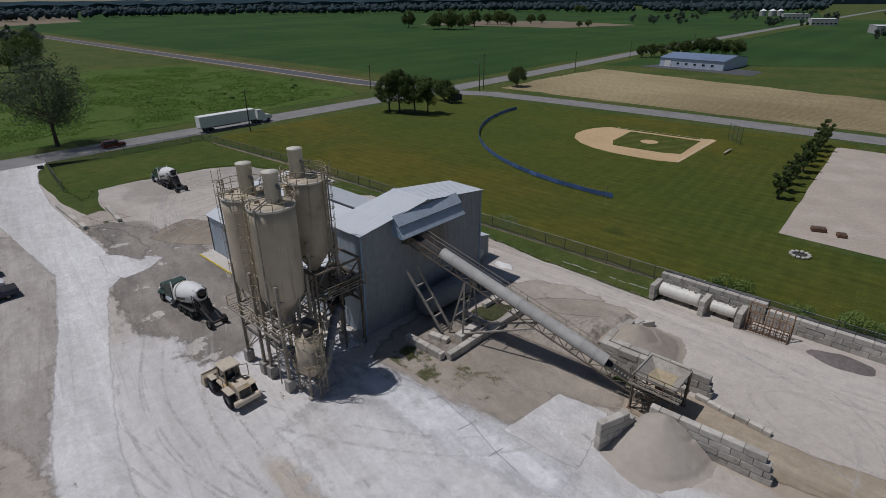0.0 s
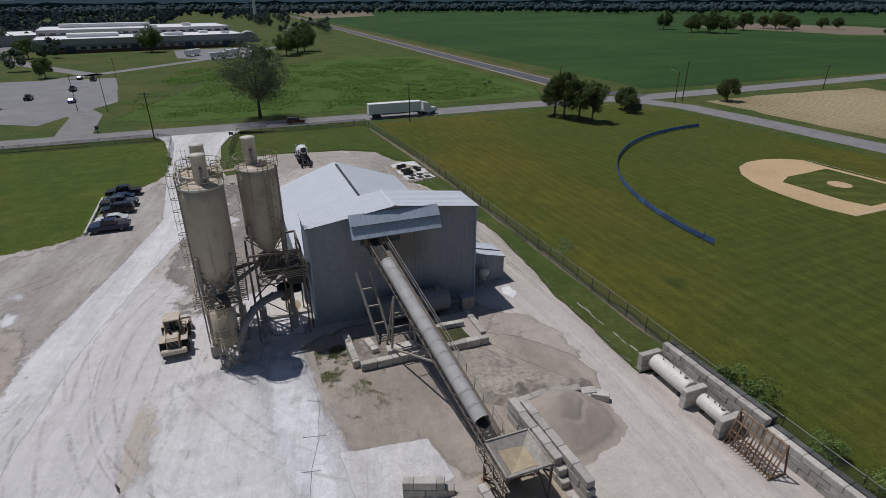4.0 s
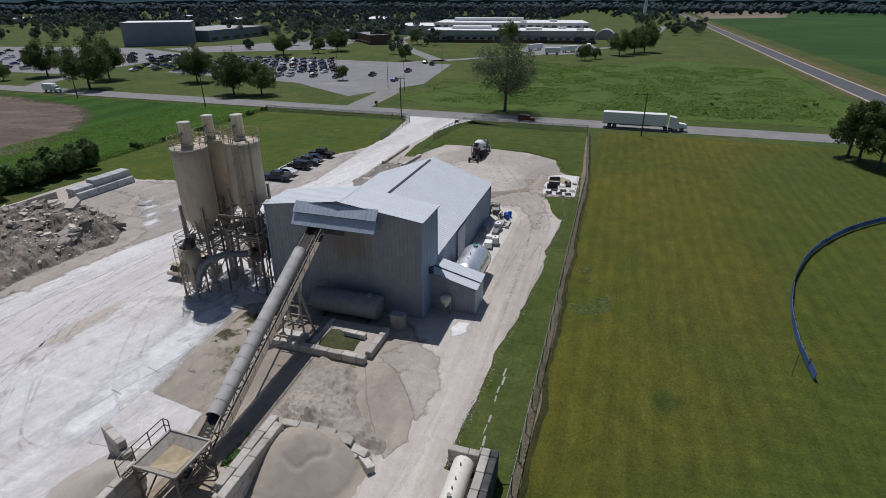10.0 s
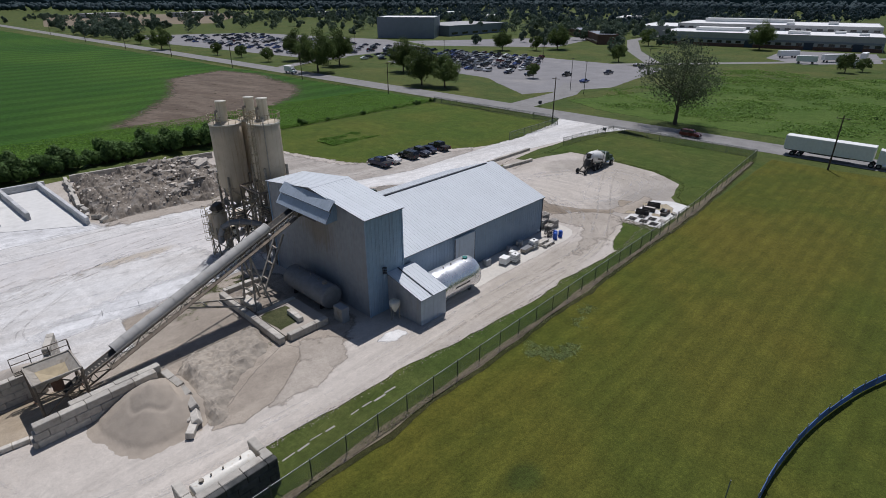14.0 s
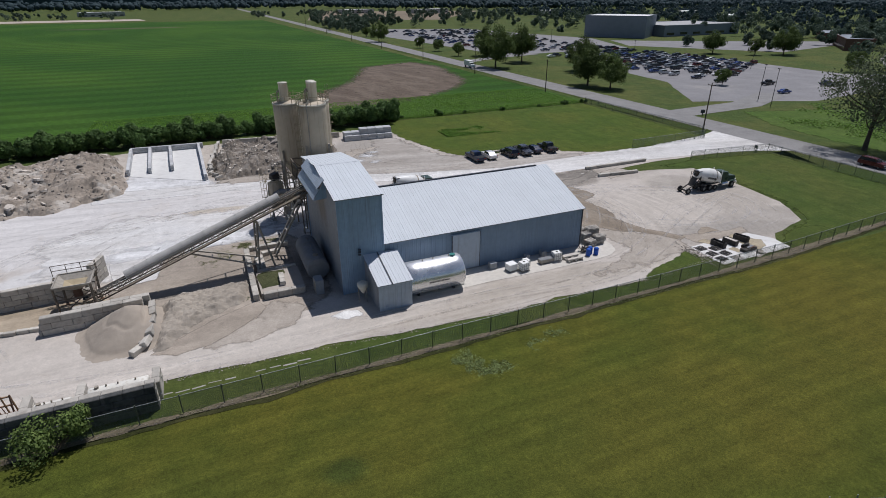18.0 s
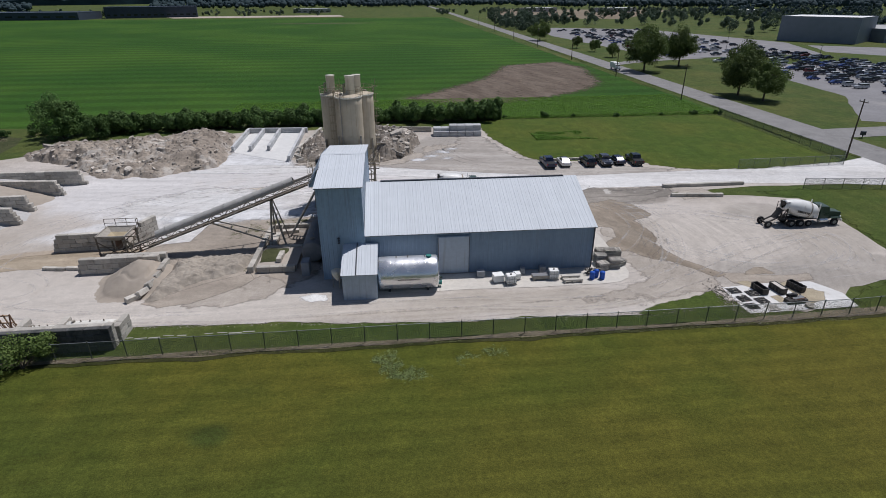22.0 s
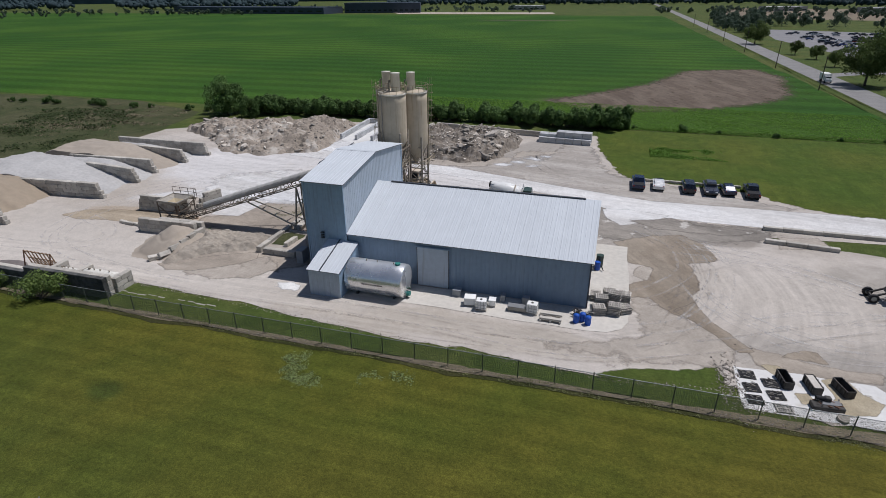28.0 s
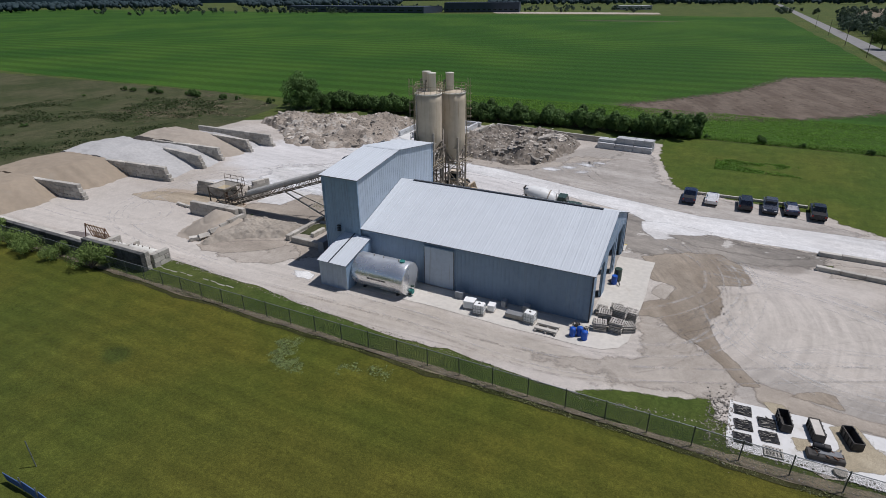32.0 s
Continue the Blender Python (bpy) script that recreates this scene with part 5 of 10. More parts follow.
water = lying_tank("water_tank", -47.15, 49.5, -0.30, 0, 6.3, 1.84, M_tank, "large shiny aluminium water tank lying on saddles", hatch_at=-0.37)
g = G()
random.seed(4)
x = -1.15
while x < 1.1:
    w = rnd(0.08, 0.13)
    g.box(x, 1.845, 2.1, w, 0.03, 0.17)
    x += w + rnd(0.04, 0.1)
part("valve", G().cyl((-3.35, 0.3, 0.9), (-3.75, 0.3, 0.9), 0.28, n=14), M_teal, water, "teal outlet valve at the tank's end")
part("lettering", g, M_dark_iron, water, "row of small dark marks")
g = G()
g.cyl((-3.35, 0, 1.2), (-3.35, 0.5, 0.0), 0.09, n=8)
g.cyl((-3.3, 0.2, 1.5), (-3.8, 0.2, 1.5), 0.12, n=8)
part("valve", g, M_green_paint, water, "green valve and pipe")
lying_tank("fuel_tank", -35.7, 39.0, 0.04, 90, 7.4, 1.3, M_steel_grey, "long dusty dark grey tank lying in the tower's shade")
pot = thing("cone_vessel", -39.2, 48.9, 0.04, 0, "small pale cone-bottomed vessel on legs", "tank")
part("shell", G().lathe([(0.1, 0.9), (0.58, 1.75), (0.6, 2.1), (0.4, 2.25), (0.02, 2.3)], 20), M_vent, pot)
for i in range(3):
    a = i * 2.1
    part("leg", G().bar((0.5 * math.cos(a), 0.5 * math.sin(a), 0), (0.5 * math.cos(a), 0.5 * math.sin(a), 1.95), 0.08), M_steel, pot)
cab = thing("control_cabinet", -35.2, 45.0, 0.04, 0, "grey steel control cabinet beside the tower", "cabinet")
part("body", G().cbox(0, 0, 0, 0.9, 1.5, 1.7, 0.03), M_siding_dusty, cab)
part("door", G().cbox(0.47, 0, 0.1, 0.04, 1.3, 1.5, 0.01), M_steel_dusty, cab)


# ---- silos ----
def ladder(g, x, y, z0, z1, ang, cage=True):
    """A caged ladder whose back is towards the angle ang."""
    c, s = math.cos(ang), math.sin(ang)
    for k in (-0.22, 0.22):
        g.bar((x - s * k, y + c * k, z0), (x - s * k, y + c * k, z1), 0.06)
    z = z0 + 0.2
    while z < z1:
        g.bar((x - s * 0.22, y + c * 0.22, z), (x + s * 0.22, y - c * 0.22, z), 0.035)
        z += 0.45
    if cage:
        z = z0 + 2.4
        ring = [(0.38 * math.cos(a), 0.38 * math.sin(a)) for a in [i * math.pi / 4 for i in range(8)]]
        while z < z1 + 0.9:
            for i in range(8):
                (a, b), (d, e) = ring[i], ring[(i + 1) % 8]
                g.bar((x + c * 0.38 + a, y + s * 0.38 + b, z), (x + c * 0.38 + d, y + s * 0.38 + e, z), 0.035, 0.05)
            z += 1.1
        for i in (0, 2, 6):
            a, b = ring[i]
            g.bar((x + c * 0.38 + a, y + s * 0.38 + b, z0 + 2.4), (x + c * 0.38 + a, y + s * 0.38 + b, z1 + 0.9), 0.03)


def silo(x, y, top, low, tip, r, lad, vent, leg_r, label):
    """A cement silo: shell with cone, roof, filter housing, railing, ladder, and a braced leg frame."""
    t = thing("cement_silo", x, y, 0, 0, label, "silo", "cement silos")
    g = G()
    prof = [(0.3, tip), (r, low), (r, top), (r * 0.5, top + 0.22), (0.02, top + 0.3)]
    full = [prof[0], prof[1]] + [(r, low + (top - low) * i / 6) for i in range(1, 7)] + prof[3:]
    g.lathe(full, 40)
    part("shell", g, M_silo, t)
    for i in range(1, 6):
        z = low + (top - low) * i / 6
        part("weld_seam", G().lathe([(r + 0.003, z - 0.02), (r + 0.012, z), (r + 0.003, z + 0.02)], 40), M_silo, t)
    g = G()
    g.lathe([(r + 0.005, top - 0.14), (r + 0.07, top - 0.12), (r + 0.07, top + 0.04), (r - 0.05, top + 0.06)], 40)
    part("top_ring", g, M_vent, t)
    g = G()
    vx, vy, vr, vz = vent
    g.lathe([(vr * 0.95, top + 0.15), (vr * 0.95, top + 0.5), (vr, top + 0.55), (vr, vz - 0.1), (vr * 1.07, vz - 0.1), (vr * 1.07, vz), (0.02, vz + 0.08)], 24, vx, vy)
    v = part("filter_housing", g, M_vent, t, "tall round dust filter housing")
    g = G()
    g.cyl((vx + vr, vy + 0.1, top + 1.6), (vx + vr + 0.3, vy + 0.1, top + 1.5), 0.16, n=10)
    g.cyl((vx + vr + 0.3, vy + 0.1, top + 1.5), (vx + vr + 0.3, vy + 0.1, top + 0.2), 0.1, n=10)
    part("exhaust_duct", g, M_steel, v)
    n = 14
    pts = [((r + 0.12) * math.cos(2 * math.pi * i / n), (r + 0.12) * math.sin(2 * math.pi * i / n), top + 0.02) for i in range(n)]
    rails(t, pts, 1.05, True, 0.045, M_rail)
    g = G()
    for dx, dy in ((0.9, 0.4), (-0.6, -0.8)):
        part("roof_hatch", G().cyl((dx, dy, top + 0.1), (dx, dy, top + 0.45), 0.22, n=12), M_steel, t)
    g = G()
    ladder(g, (r + 0.16) * math.cos(lad), (r + 0.16) * math.sin(lad), low - 2.6, top + 1.0, lad)
    part("ladder", g, M_rail, t, "caged access ladder")
    g = G()
    g.cyl(((r + 0.1) * math.cos(lad + 0.7), (r + 0.1) * math.sin(lad + 0.7), 0.6), ((r + 0.1) * math.cos(lad + 0.7), (r + 0.1) * math.sin(lad + 0.7), top + 0.2), 0.07, n=8)
    g.cyl(((r + 0.1) * math.cos(lad + 0.7), (r + 0.1) * math.sin(lad + 0.7), top + 0.2), (0.4 * math.cos(lad + 0.7), 0.4 * math.sin(lad + 0.7), top + 0.5), 0.07, n=8)
    part("fill_pipe", g, M_steel_dusty, t)
    corner = [(leg_r * a, leg_r * b) for a, b in ((1, 1), (-1, 1), (-1, -1), (1, -1))]
    for a, b in corner:
        part("pier", G().cbox(a, b, 0.0, 0.75, 0.75, 1.25, 0.04), M_crete, t, "square concrete pier")
        part("leg", G().bar((a, b, 1.25), (a, b, low + 1.4), 0.24), M_steel, t)
    zs = [1.4, 3.9, 6.4, low - 0.2]
    for i in range(4):
        (a, b), (c, d) = corner[i], corner[(i + 1) % 4]
        for z0, z1 in zip(zs[:-1], zs[1:]):
            struts("girder", t, [((a, b, z1), (c, d, z1))], 0.16, M_steel)
            if (i + int(z0)) % 2:
                struts("brace", t, [((a, b, z0), (c, d, z1))], 0.09, M_steel)
            else:
                struts("brace", t, [((c, d, z0), (a, b, z1))], 0.09, M_steel)
    g = G()
    g.cyl((0, 0, tip - 0.5), (0, 0, tip + 0.1), 0.3, n=12)
    g.bar((0, 0, tip - 0.2), (0.9, 0.3, tip - 0.25), 0.25)
    part("outlet_valve", g, M_steel, t)
    return t


SR = 1.87
silo(-37.5, 20.4, 16.75, 9.0, 6.3, SR, -1.9, (0.25, 0.2, 0.62, 19.45), 1.45, "tall cream steel cement silo with dark leg frame")
silo(-41.45, 20.3, 16.75, 9.0, 6.3, SR, 3.6, (0.45, 0.15, 0.6, 19.45), 1.45, "tall cream steel cement silo with rust streaks")
silo(-40.0, 25.3, 17.2, 10.6, 8.3, SR, 0.35, (-0.35, -0.4, 0.62, 19.9), 1.5, "tall cream steel cement silo next to the tower")

# walkway between the silo tops
bridge = thing("silo_walkway", -39.6, 22.8, 16.85, 0, "narrow steel walkway between the silo tops", "walkway")
part("deck", G().bar((-0.6, -1.4, 0.05), (-0.3, 1.4, 0.3), 0.7, 0.06), M_rail, bridge)
for s in (-0.4, 0.4):
    rails(bridge, [(-0.6 + s, -1.4, 0.05), (-0.45 + s, 0, 0.17), (-0.3 + s, 1.4, 0.3)], 1.0, False, 0.045, M_rail)

def grating(parent, x0, x1, y0, y1, z, gap=0.42):
    """An open steel floor: edge beams and bearing bars, each a part."""
    n = int((x1 - x0) / gap)
    me = G().box(0, 0, 0, 0.05, y1 - y0, 0.06).mesh("bearing_bar", M_steel)
    for i in range(n + 1):
        ob = part("bearing_bar", me, None, parent)
        ob.matrix_basis = pose(x0 + (x1 - x0) * i / n, (y0 + y1) / 2, z)
    for y in (y0, (y0 + y1) / 2, y1):
        part("edge_beam", G().box((x0 + x1) / 2, y, z - 0.14, x1 - x0, 0.1, 0.14), M_steel, parent)


# batching frame under the silos: platforms, weigh hopper, screw conveyors
frame_t = thing("batching_frame", -39.0, 24.0, 0, 0, "dark steel batching platforms, weigh hopper and screw conveyors below the silos", "plant frame")
struts("post", frame_t, [((x, y, 0.0), (x, y, 9.6)) for x in (-2.6, 2.2) for y in (-0.8, 4.1)], 0.15, M_steel_dark)
for z, x0, x1, y0, y1 in ((6.9, -2.9, 2.6, 0.2, 4.4),):
    deck = thing("platform")
    deck.parent = frame_t
    grating(deck, x0, x1, y0, y1, z)
    rails(deck, [(x0, y0, z), ((x0 + x1) / 2, y0, z), (x1, y0, z), (x1, (y0 + y1) / 2, z), (x1, y1, z), (x0, y1, z)], 1.05, True, 0.05, M_rail)
g = G()
g.lathe([(0.35, 5.3), (1.15, 6.6), (1.15, 8.0), (0.9, 8.2), (0.02, 8.25)], 24, -1.0, 1.3)
part("weigh_hopper", g, M_steel_dark, frame_t, "round weigh hopper")
for a, b in (((-0.9, 1.3, 7.9), (1.5, -3.6, 6.0)), ((-0.9, 1.3, 7.9), (-2.4, -3.7, 6.0)), ((-0.4, 1.6, 5.2), (1.4, 4.8, 7.4))):
    g = G()
    g.cyl(a, b, 0.2, n=12)
    part("screw_conveyor", g, M_steel_dusty, frame_t, "dusty round screw conveyor")
for i in range(4):
    (a, b), (c, d) = [((-2.6, -0.8), (2.2, -0.8)), ((2.2, -0.8), (2.2, 4.1)), ((2.2, 4.1), (-2.6, 4.1)), ((-2.6, 4.1), (-2.6, -0.8))][i]
    struts("brace", frame_t, [((a, b, 5.0), (c, d, 9.4))], 0.1, M_steel_dark)
    struts("girder", frame_t, [((a, b, 9.5), (c, d, 9.5))], 0.18, M_steel_dark)
g = G()
g.lathe([(0.45, 3.4), (0.75, 4.6), (0.75, 4.9)], 20, 0.3, 2.2)
part("loading_chute", g, M_steel_dark, frame_t)
g = G()
g.box(-4.2, 2.6, 0.05, 5.0, 4.2, 0.3)
part("loading_slab", g, M_slab, frame_t, "pale spill-covered concrete slab")
# outer platform and stairs round the two front silos
frame_b = thing("access_platform", -39.4, 20.4, 0, 0, "rusty railed access platform round the silo legs", "platform")
deck = thing("platform")
deck.parent = frame_b
grating(deck, -4.3, 4.3, -2.3, 2.3, 6.0)
rails(deck, [(-4.3, -2.3, 6), (-2, -2.3, 6), (0, -2.3, 6), (2, -2.3, 6), (4.3, -2.3, 6), (4.3, 0, 6), (4.3, 2.3, 6), (0, 2.3, 6), (-4.3, 2.3, 6), (-4.3, 0, 6)], 1.05, True, 0.055, M_rail)
for dx in (-0.7, 0.9, 3.2):
    part("screw_feeder", G().bar((dx, 0.4, 6.0), (dx + 0.4, 0.4, 8.9), 0.14), M_steel_dusty, frame_b)
    part("valve_motor", G().cyl((dx, -0.6, 6.2), (dx, -0.6, 7.0), 0.28, n=10), M_steel_dusty, frame_b)

# small silo in front
small = thing("additive_silo", -34.55, 20.35, 0, 0, "small dusty cream silo on legs with platforms", "silo")
part("shell", G().lathe([(0.2, 1.6), (1.12, 2.5), (1.12, 5.5), (0.55, 5.85), (0.5, 6.2), (0.02, 6.25)], 30), M_silo, small)
for i in range(4):
    a = math.pi / 4 + i * math.pi / 2
    part("leg", G().bar((1.2 * math.cos(a), 1.2 * math.sin(a), 0), (1.2 * math.cos(a), 1.2 * math.sin(a), 4.0), 0.14), M_steel, small)
    part("footing", G().cbox(1.2 * math.cos(a), 1.2 * math.sin(a), 0, 0.5, 0.5, 0.3), M_crete, small)
for z in (2.6, 5.5):
    rails(small, [((1.5) * math.cos(i * math.pi / 4), 1.5 * math.sin(i * math.pi / 4), z) for i in range(8)], 0.9, True, 0.045, M_rail)
g = G()
ladder(g, 1.3, 0.0, 0.1, 6.2, 0.0)
part("ladder", g, M_rail, small)
g = G()
g.lathe([(0.3, 5.9), (0.3, 6.9), (0.02, 7.0)], 14, -0.35, 0.2)
g.cyl((0.3, -0.3, 5.8), (0.3, -0.3, 6.6), 0.2, n=10)
part("filter_housing", g, M_steel, small)
g = G()
for i in range(4):
    a, b = math.pi / 4 + i * math.pi / 2, math.pi / 4 + (i + 1) * math.pi / 2
    for z0, z1 in ((0.3, 1.9), (1.9, 0.3)):
        part("bracing", G().bar((1.2 * math.cos(a), 1.2 * math.sin(a), z0), (1.2 * math.cos(b), 1.2 * math.sin(b), z1), 0.07), M_steel, small)

way = [Vector(p) for p in ((0.55, 1.0, 2.1), (0.62, 1.35, 3.2), (0.45, 1.9, 4.35), (-0.25, 2.7, 5.0), (-1.2, 3.6, 5.15), (-2.2, 4.6, 5.0), (-3.0, 5.4, 4.7))]
ring_p, n_r = [], 16
for i, p in enumerate(way):
    d = (way[min(i + 1, len(way) - 1)] - way[max(i - 1, 0)]).normalized()
    u = d.cross(Vector((1, 0.6, 0))).normalized()
    v = d.cross(u)
    ring_p += [p + (u * math.cos(2 * math.pi * k / n_r) + v * math.sin(2 * math.pi * k / n_r)) * 0.36 for k in range(n_r)]
g = G()
g.add([tuple(p) for p in ring_p], [(i * n_r + k, i * n_r + (k + 1) % n_r, (i + 1) * n_r + (k + 1) % n_r, (i + 1) * n_r + k) for i in range(len(way) - 1) for k in range(n_r)], True)
duct = part("suction_duct", g, M_steel_grey, small, "thick bent grey dust duct")
for p, q in zip(way[1:-1], way[2:]):
    d = (q - p).normalized()
    part("flange", G().cyl(p - d * 0.05, p + d * 0.05, 0.42, n=16), M_steel, duct)
part("fan_housing", G().cbox(0, 0, 0, 1.15, 0.95, 1.0, 0.08, pose(-0.1, 0.2, 6.05, 0, 14, 20)), M_dark_iron, small, "black slanting fan housing")
part("fan_motor", G().cyl((0.5, -0.55, 6.25), (0.5, 0.1, 6.25), 0.24, n=12), M_dark_iron, small)
part("inspection_frame", G().box(1.13, 0.0, 3.4, 0.05, 0.9, 1.2), M_steel_dusty, small)

# dark weigh batcher between the third silo and the tower
batch = thing("weigh_batcher", -39.6, 27.4, 0, 0, "black ribbed steel weigh batcher hung between silo and tower", "plant machine")
g = G()
g.add([(-2.2, -1.1, 7.0), (2.2, -1.1, 7.0), (2.2, 1.1, 7.0), (-2.2, 1.1, 7.0), (-1.5, -0.6, 5.2), (1.5, -0.6, 5.2), (1.5, 0.6, 5.2), (-1.5, 0.6, 5.2)], [(0, 1, 5, 4), (1, 2, 6, 5), (2, 3, 7, 6), (3, 0, 4, 7), (4, 5, 6, 7)])
part("bin", g, M_dark_iron, batch)
for k in range(5):
    part("rib", G().box(0, -0.95 + 0.08 * k, 6.6 - 0.36 * k, 4.2 - 0.3 * k, 0.12, 0.1), M_steel_grey, batch)
for x in (-2.1, 2.1):
    for y in (-1.1, 1.1):
        part("post", G().bar((x, y, 0.05), (x, y, 7.1), 0.14), M_steel_dark, batch)
    part("side_beam", G().bar((x, -1.2, 7.1), (x, 1.2, 7.1), 0.22), M_steel_dark, batch)
for z in (4.6, 7.15):
    part("cross_beam", G().bar((-2.3, -1.1, z), (2.3, -1.1, z), 0.2), M_steel_dark, batch)
    part("cross_beam", G().bar((-2.3, 1.1, z), (2.3, 1.1, z), 0.2), M_steel_dark, batch)
part("chute", G().lathe([(0.75, 5.25), (0.5, 4.4), (0.55, 3.7)], 18), M_black, batch, "black rubber loading chute")
for k, (x, z) in enumerate(((-1.7, 7.2), (0.2, 7.2), (1.6, 7.2))):
    part("air_cylinder", G().cyl((x, -0.4, z), (x, 0.5, z + 0.25), 0.13, n=10), M_steel_dusty, batch)

# ---- belt conveyor ----
C0, C1 = Vector((-11.6, 38.45, 1.0)), Vector((-37.2, 35.1, 9.55))
conv = thing("belt_conveyor", 0, 0, 0, 0, "long inclined belt conveyor with ribbed grey half-round covers", "conveyor")
cd = (C1 - C0).normalized()
cs = cd.cross(Vector((0, 0, 1))).normalized()
cu = cs.cross(cd)
L = (C1 - C0).length


def on_belt(s, side=0.0, up=0.0):
    return C0 + cd * s + cs * side + cu * up


g = G()
g.add([on_belt(s, w, h) for s in (0, L) for w, h in ((-0.42, 0.12), (0, 0.0), (0.42, 0.12))], [(0, 1, 4, 3), (1, 2, 5, 4)])
part("belt", g, M_belt, conv)
for w in (-0.55, 0.55):
    g = G()
    for up in (0.05, -0.75):
        g.bar(on_belt(0, w, up), on_belt(L, w, up), 0.1, 0.12)
    n = int(L / 1.15)
    for i in range(n):
        a, b = L * i / n, L * (i + 1) / n
        g.bar(on_belt(a, w, -0.75), on_belt(a, w, 0.05), 0.07)
        g.bar(on_belt(a, w, -0.75 if i % 2 else 0.05), on_belt(b, w, 0.05 if i % 2 else -0.75), 0.06)
    part("truss", g, M_steel_dark, conv, "dark lattice side truss")
g = G()
for i in range(14):
    g.bar(on_belt(L * i / 14, -0.55, -0.75), on_belt(L * i / 14, 0.55, -0.75), 0.08)
part("cross_tie", g, M_steel_dark, conv)
g = G()
for i in range(12):
    s = 0.3 + i * 0.32
    g.cyl(on_belt(s, -0.4, -0.02), on_belt(s, 0.4, -0.02), 0.07, n=8)
part("idler_roller", g, M_steel_dusty, conv)
# half-round covers, one by one
s0, s1, n = 4.7, 23.0, 14
for i in range(n):
    a, b = s0 + (s1 - s0) * i / n, s0 + (s1 - s0) * (i + 1) / n - 0.03
    g = G()
    ring = [(math.cos(t), math.sin(t)) for t in [math.pi * (-0.08 + 1.16 * k / 14) for k in range(15)]]
    for q0, q1, r in ((a, b, 0.62), (b - 0.12, b + 0.03, 0.65)):
        pts = [on_belt(q, -0.0 + r * c, 0.22 + r * 0.95 * s) for q in (q0, q1) for c, s in ring]
        g.add(pts, [(k, k + 1, 15 + k + 1, 15 + k) for k in range(14)], True)
    part("belt_cover", g, M_cover, conv)
# walkway with rails at the side
g = G()
g.add([on_belt(s, w, -0.4) for s in (3.5, L - 1) for w in (0.7, 1.25)] + [on_belt(s, w, -0.46) for s in (3.5, L - 1) for w in (0.7, 1.25)],
      [(0, 1, 3, 2), (4, 5, 7, 6), (0, 2, 6, 4), (1, 3, 7, 5)])
part("walkway", g, M_steel_dark, conv)
g = G()
n = 16
for i in range(n + 1):
    s = 3.5 + (L - 4.5) * i / n
    g.bar(on_belt(s, 1.25, -0.4), on_belt(s, 1.25, -0.3) + Vector((0, 0, 1.0)), 0.04)
for h in (0.55, 1.0):
    g.bar(on_belt(3.5, 1.25, -0.3) + Vector((0, 0, h)), on_belt(L - 1, 1.25, -0.3) + Vector((0, 0, h)), 0.045)
part("guard_rail", g, M_steel_dusty, conv)
# trestle that carries it, near the tower
top = on_belt(19.4, 0, -0.8)
for w in (-0.75, 0.75):
    for foot in (-31.6, -29.7):
        p = on_belt(19.4, w, -0.8)
        g = G()
        g.bar((foot, p.y + w * 0.7, 0.05), p, 0.17)
        part("trestle_leg", g, M_steel_dusty, conv)
g = G()
for z, k in ((2.1, 0.36), (3.9, 0.66)):
    for foot in (-31.6, -29.7):
        a = Vector((foot, top.y - 1.3, 0.05)).lerp(on_belt(19.4, -0.75, -0.8), k)
        b = Vector((foot, top.y + 1.3, 0.05)).lerp(on_belt(19.4, 0.75, -0.8), k)
        part("trestle_tie", G().bar(a, b, 0.12), M_steel_dusty, conv)
# long stays from the trestle's foot back to the belt
for w in (-0.9, 0.9):
    g = G()
    g.bar((-29.8, top.y + w * 1.4, 0.9), on_belt(11.5, w * 0.6, -0.8), 0.15)
    part("stay", g, M_steel_dusty, conv)
for k in (0.2, 0.45, 0.7):
    a = Vector((-29.8, top.y - 1.26, 0.9)).lerp(on_belt(11.5, -0.54, -0.8), k)
    b = Vector((-29.8, top.y + 1.26, 0.9)).lerp(on_belt(11.5, 0.54, -0.8), k)
    part("stay_tie", G().bar(a, b, 0.1), M_steel_dusty, conv)
g = G()
g.bar((-35.6, 33.0, 6.6), (-31.8, 34.0, 0.6), 0.2)
g.bar((-35.6, 34.4, 6.6), (-31.8, 35.2, 0.6), 0.2)
for k in (0.25, 0.5, 0.75):
    g.bar(Vector((-35.6, 33.0, 6.6)).lerp(Vector((-31.8, 34.0, 0.6)), k), Vector((-35.6, 34.4, 6.6)).lerp(Vector((-31.8, 35.2, 0.6)), k), 0.14)
part("head_brace", g, M_steel_dusty, conv, "leaning ladder-like brace")
g = G()
g.cyl(on_belt(L - 0.2, -0.5, -0.1), on_belt(L - 0.2, 0.5, -0.1), 0.3, n=14)
g.box(C1.x - 0.2, C1.y, C1.z - 0.9, 1.0, 1.5, 1.0)
part("drive_head", g, M_steel_dark, conv)

# ---- loading hopper at the belt's foot ----
hop = thing("feed_hopper", -11.38, 38.43, 0, 0, "square sheet-steel loading hopper on rusty legs with railings", "hopper")
rim, low_r = 1.69, 0.42
CORNERS = ((-1, -1), (1, -1), (1, 1), (-1, 1))


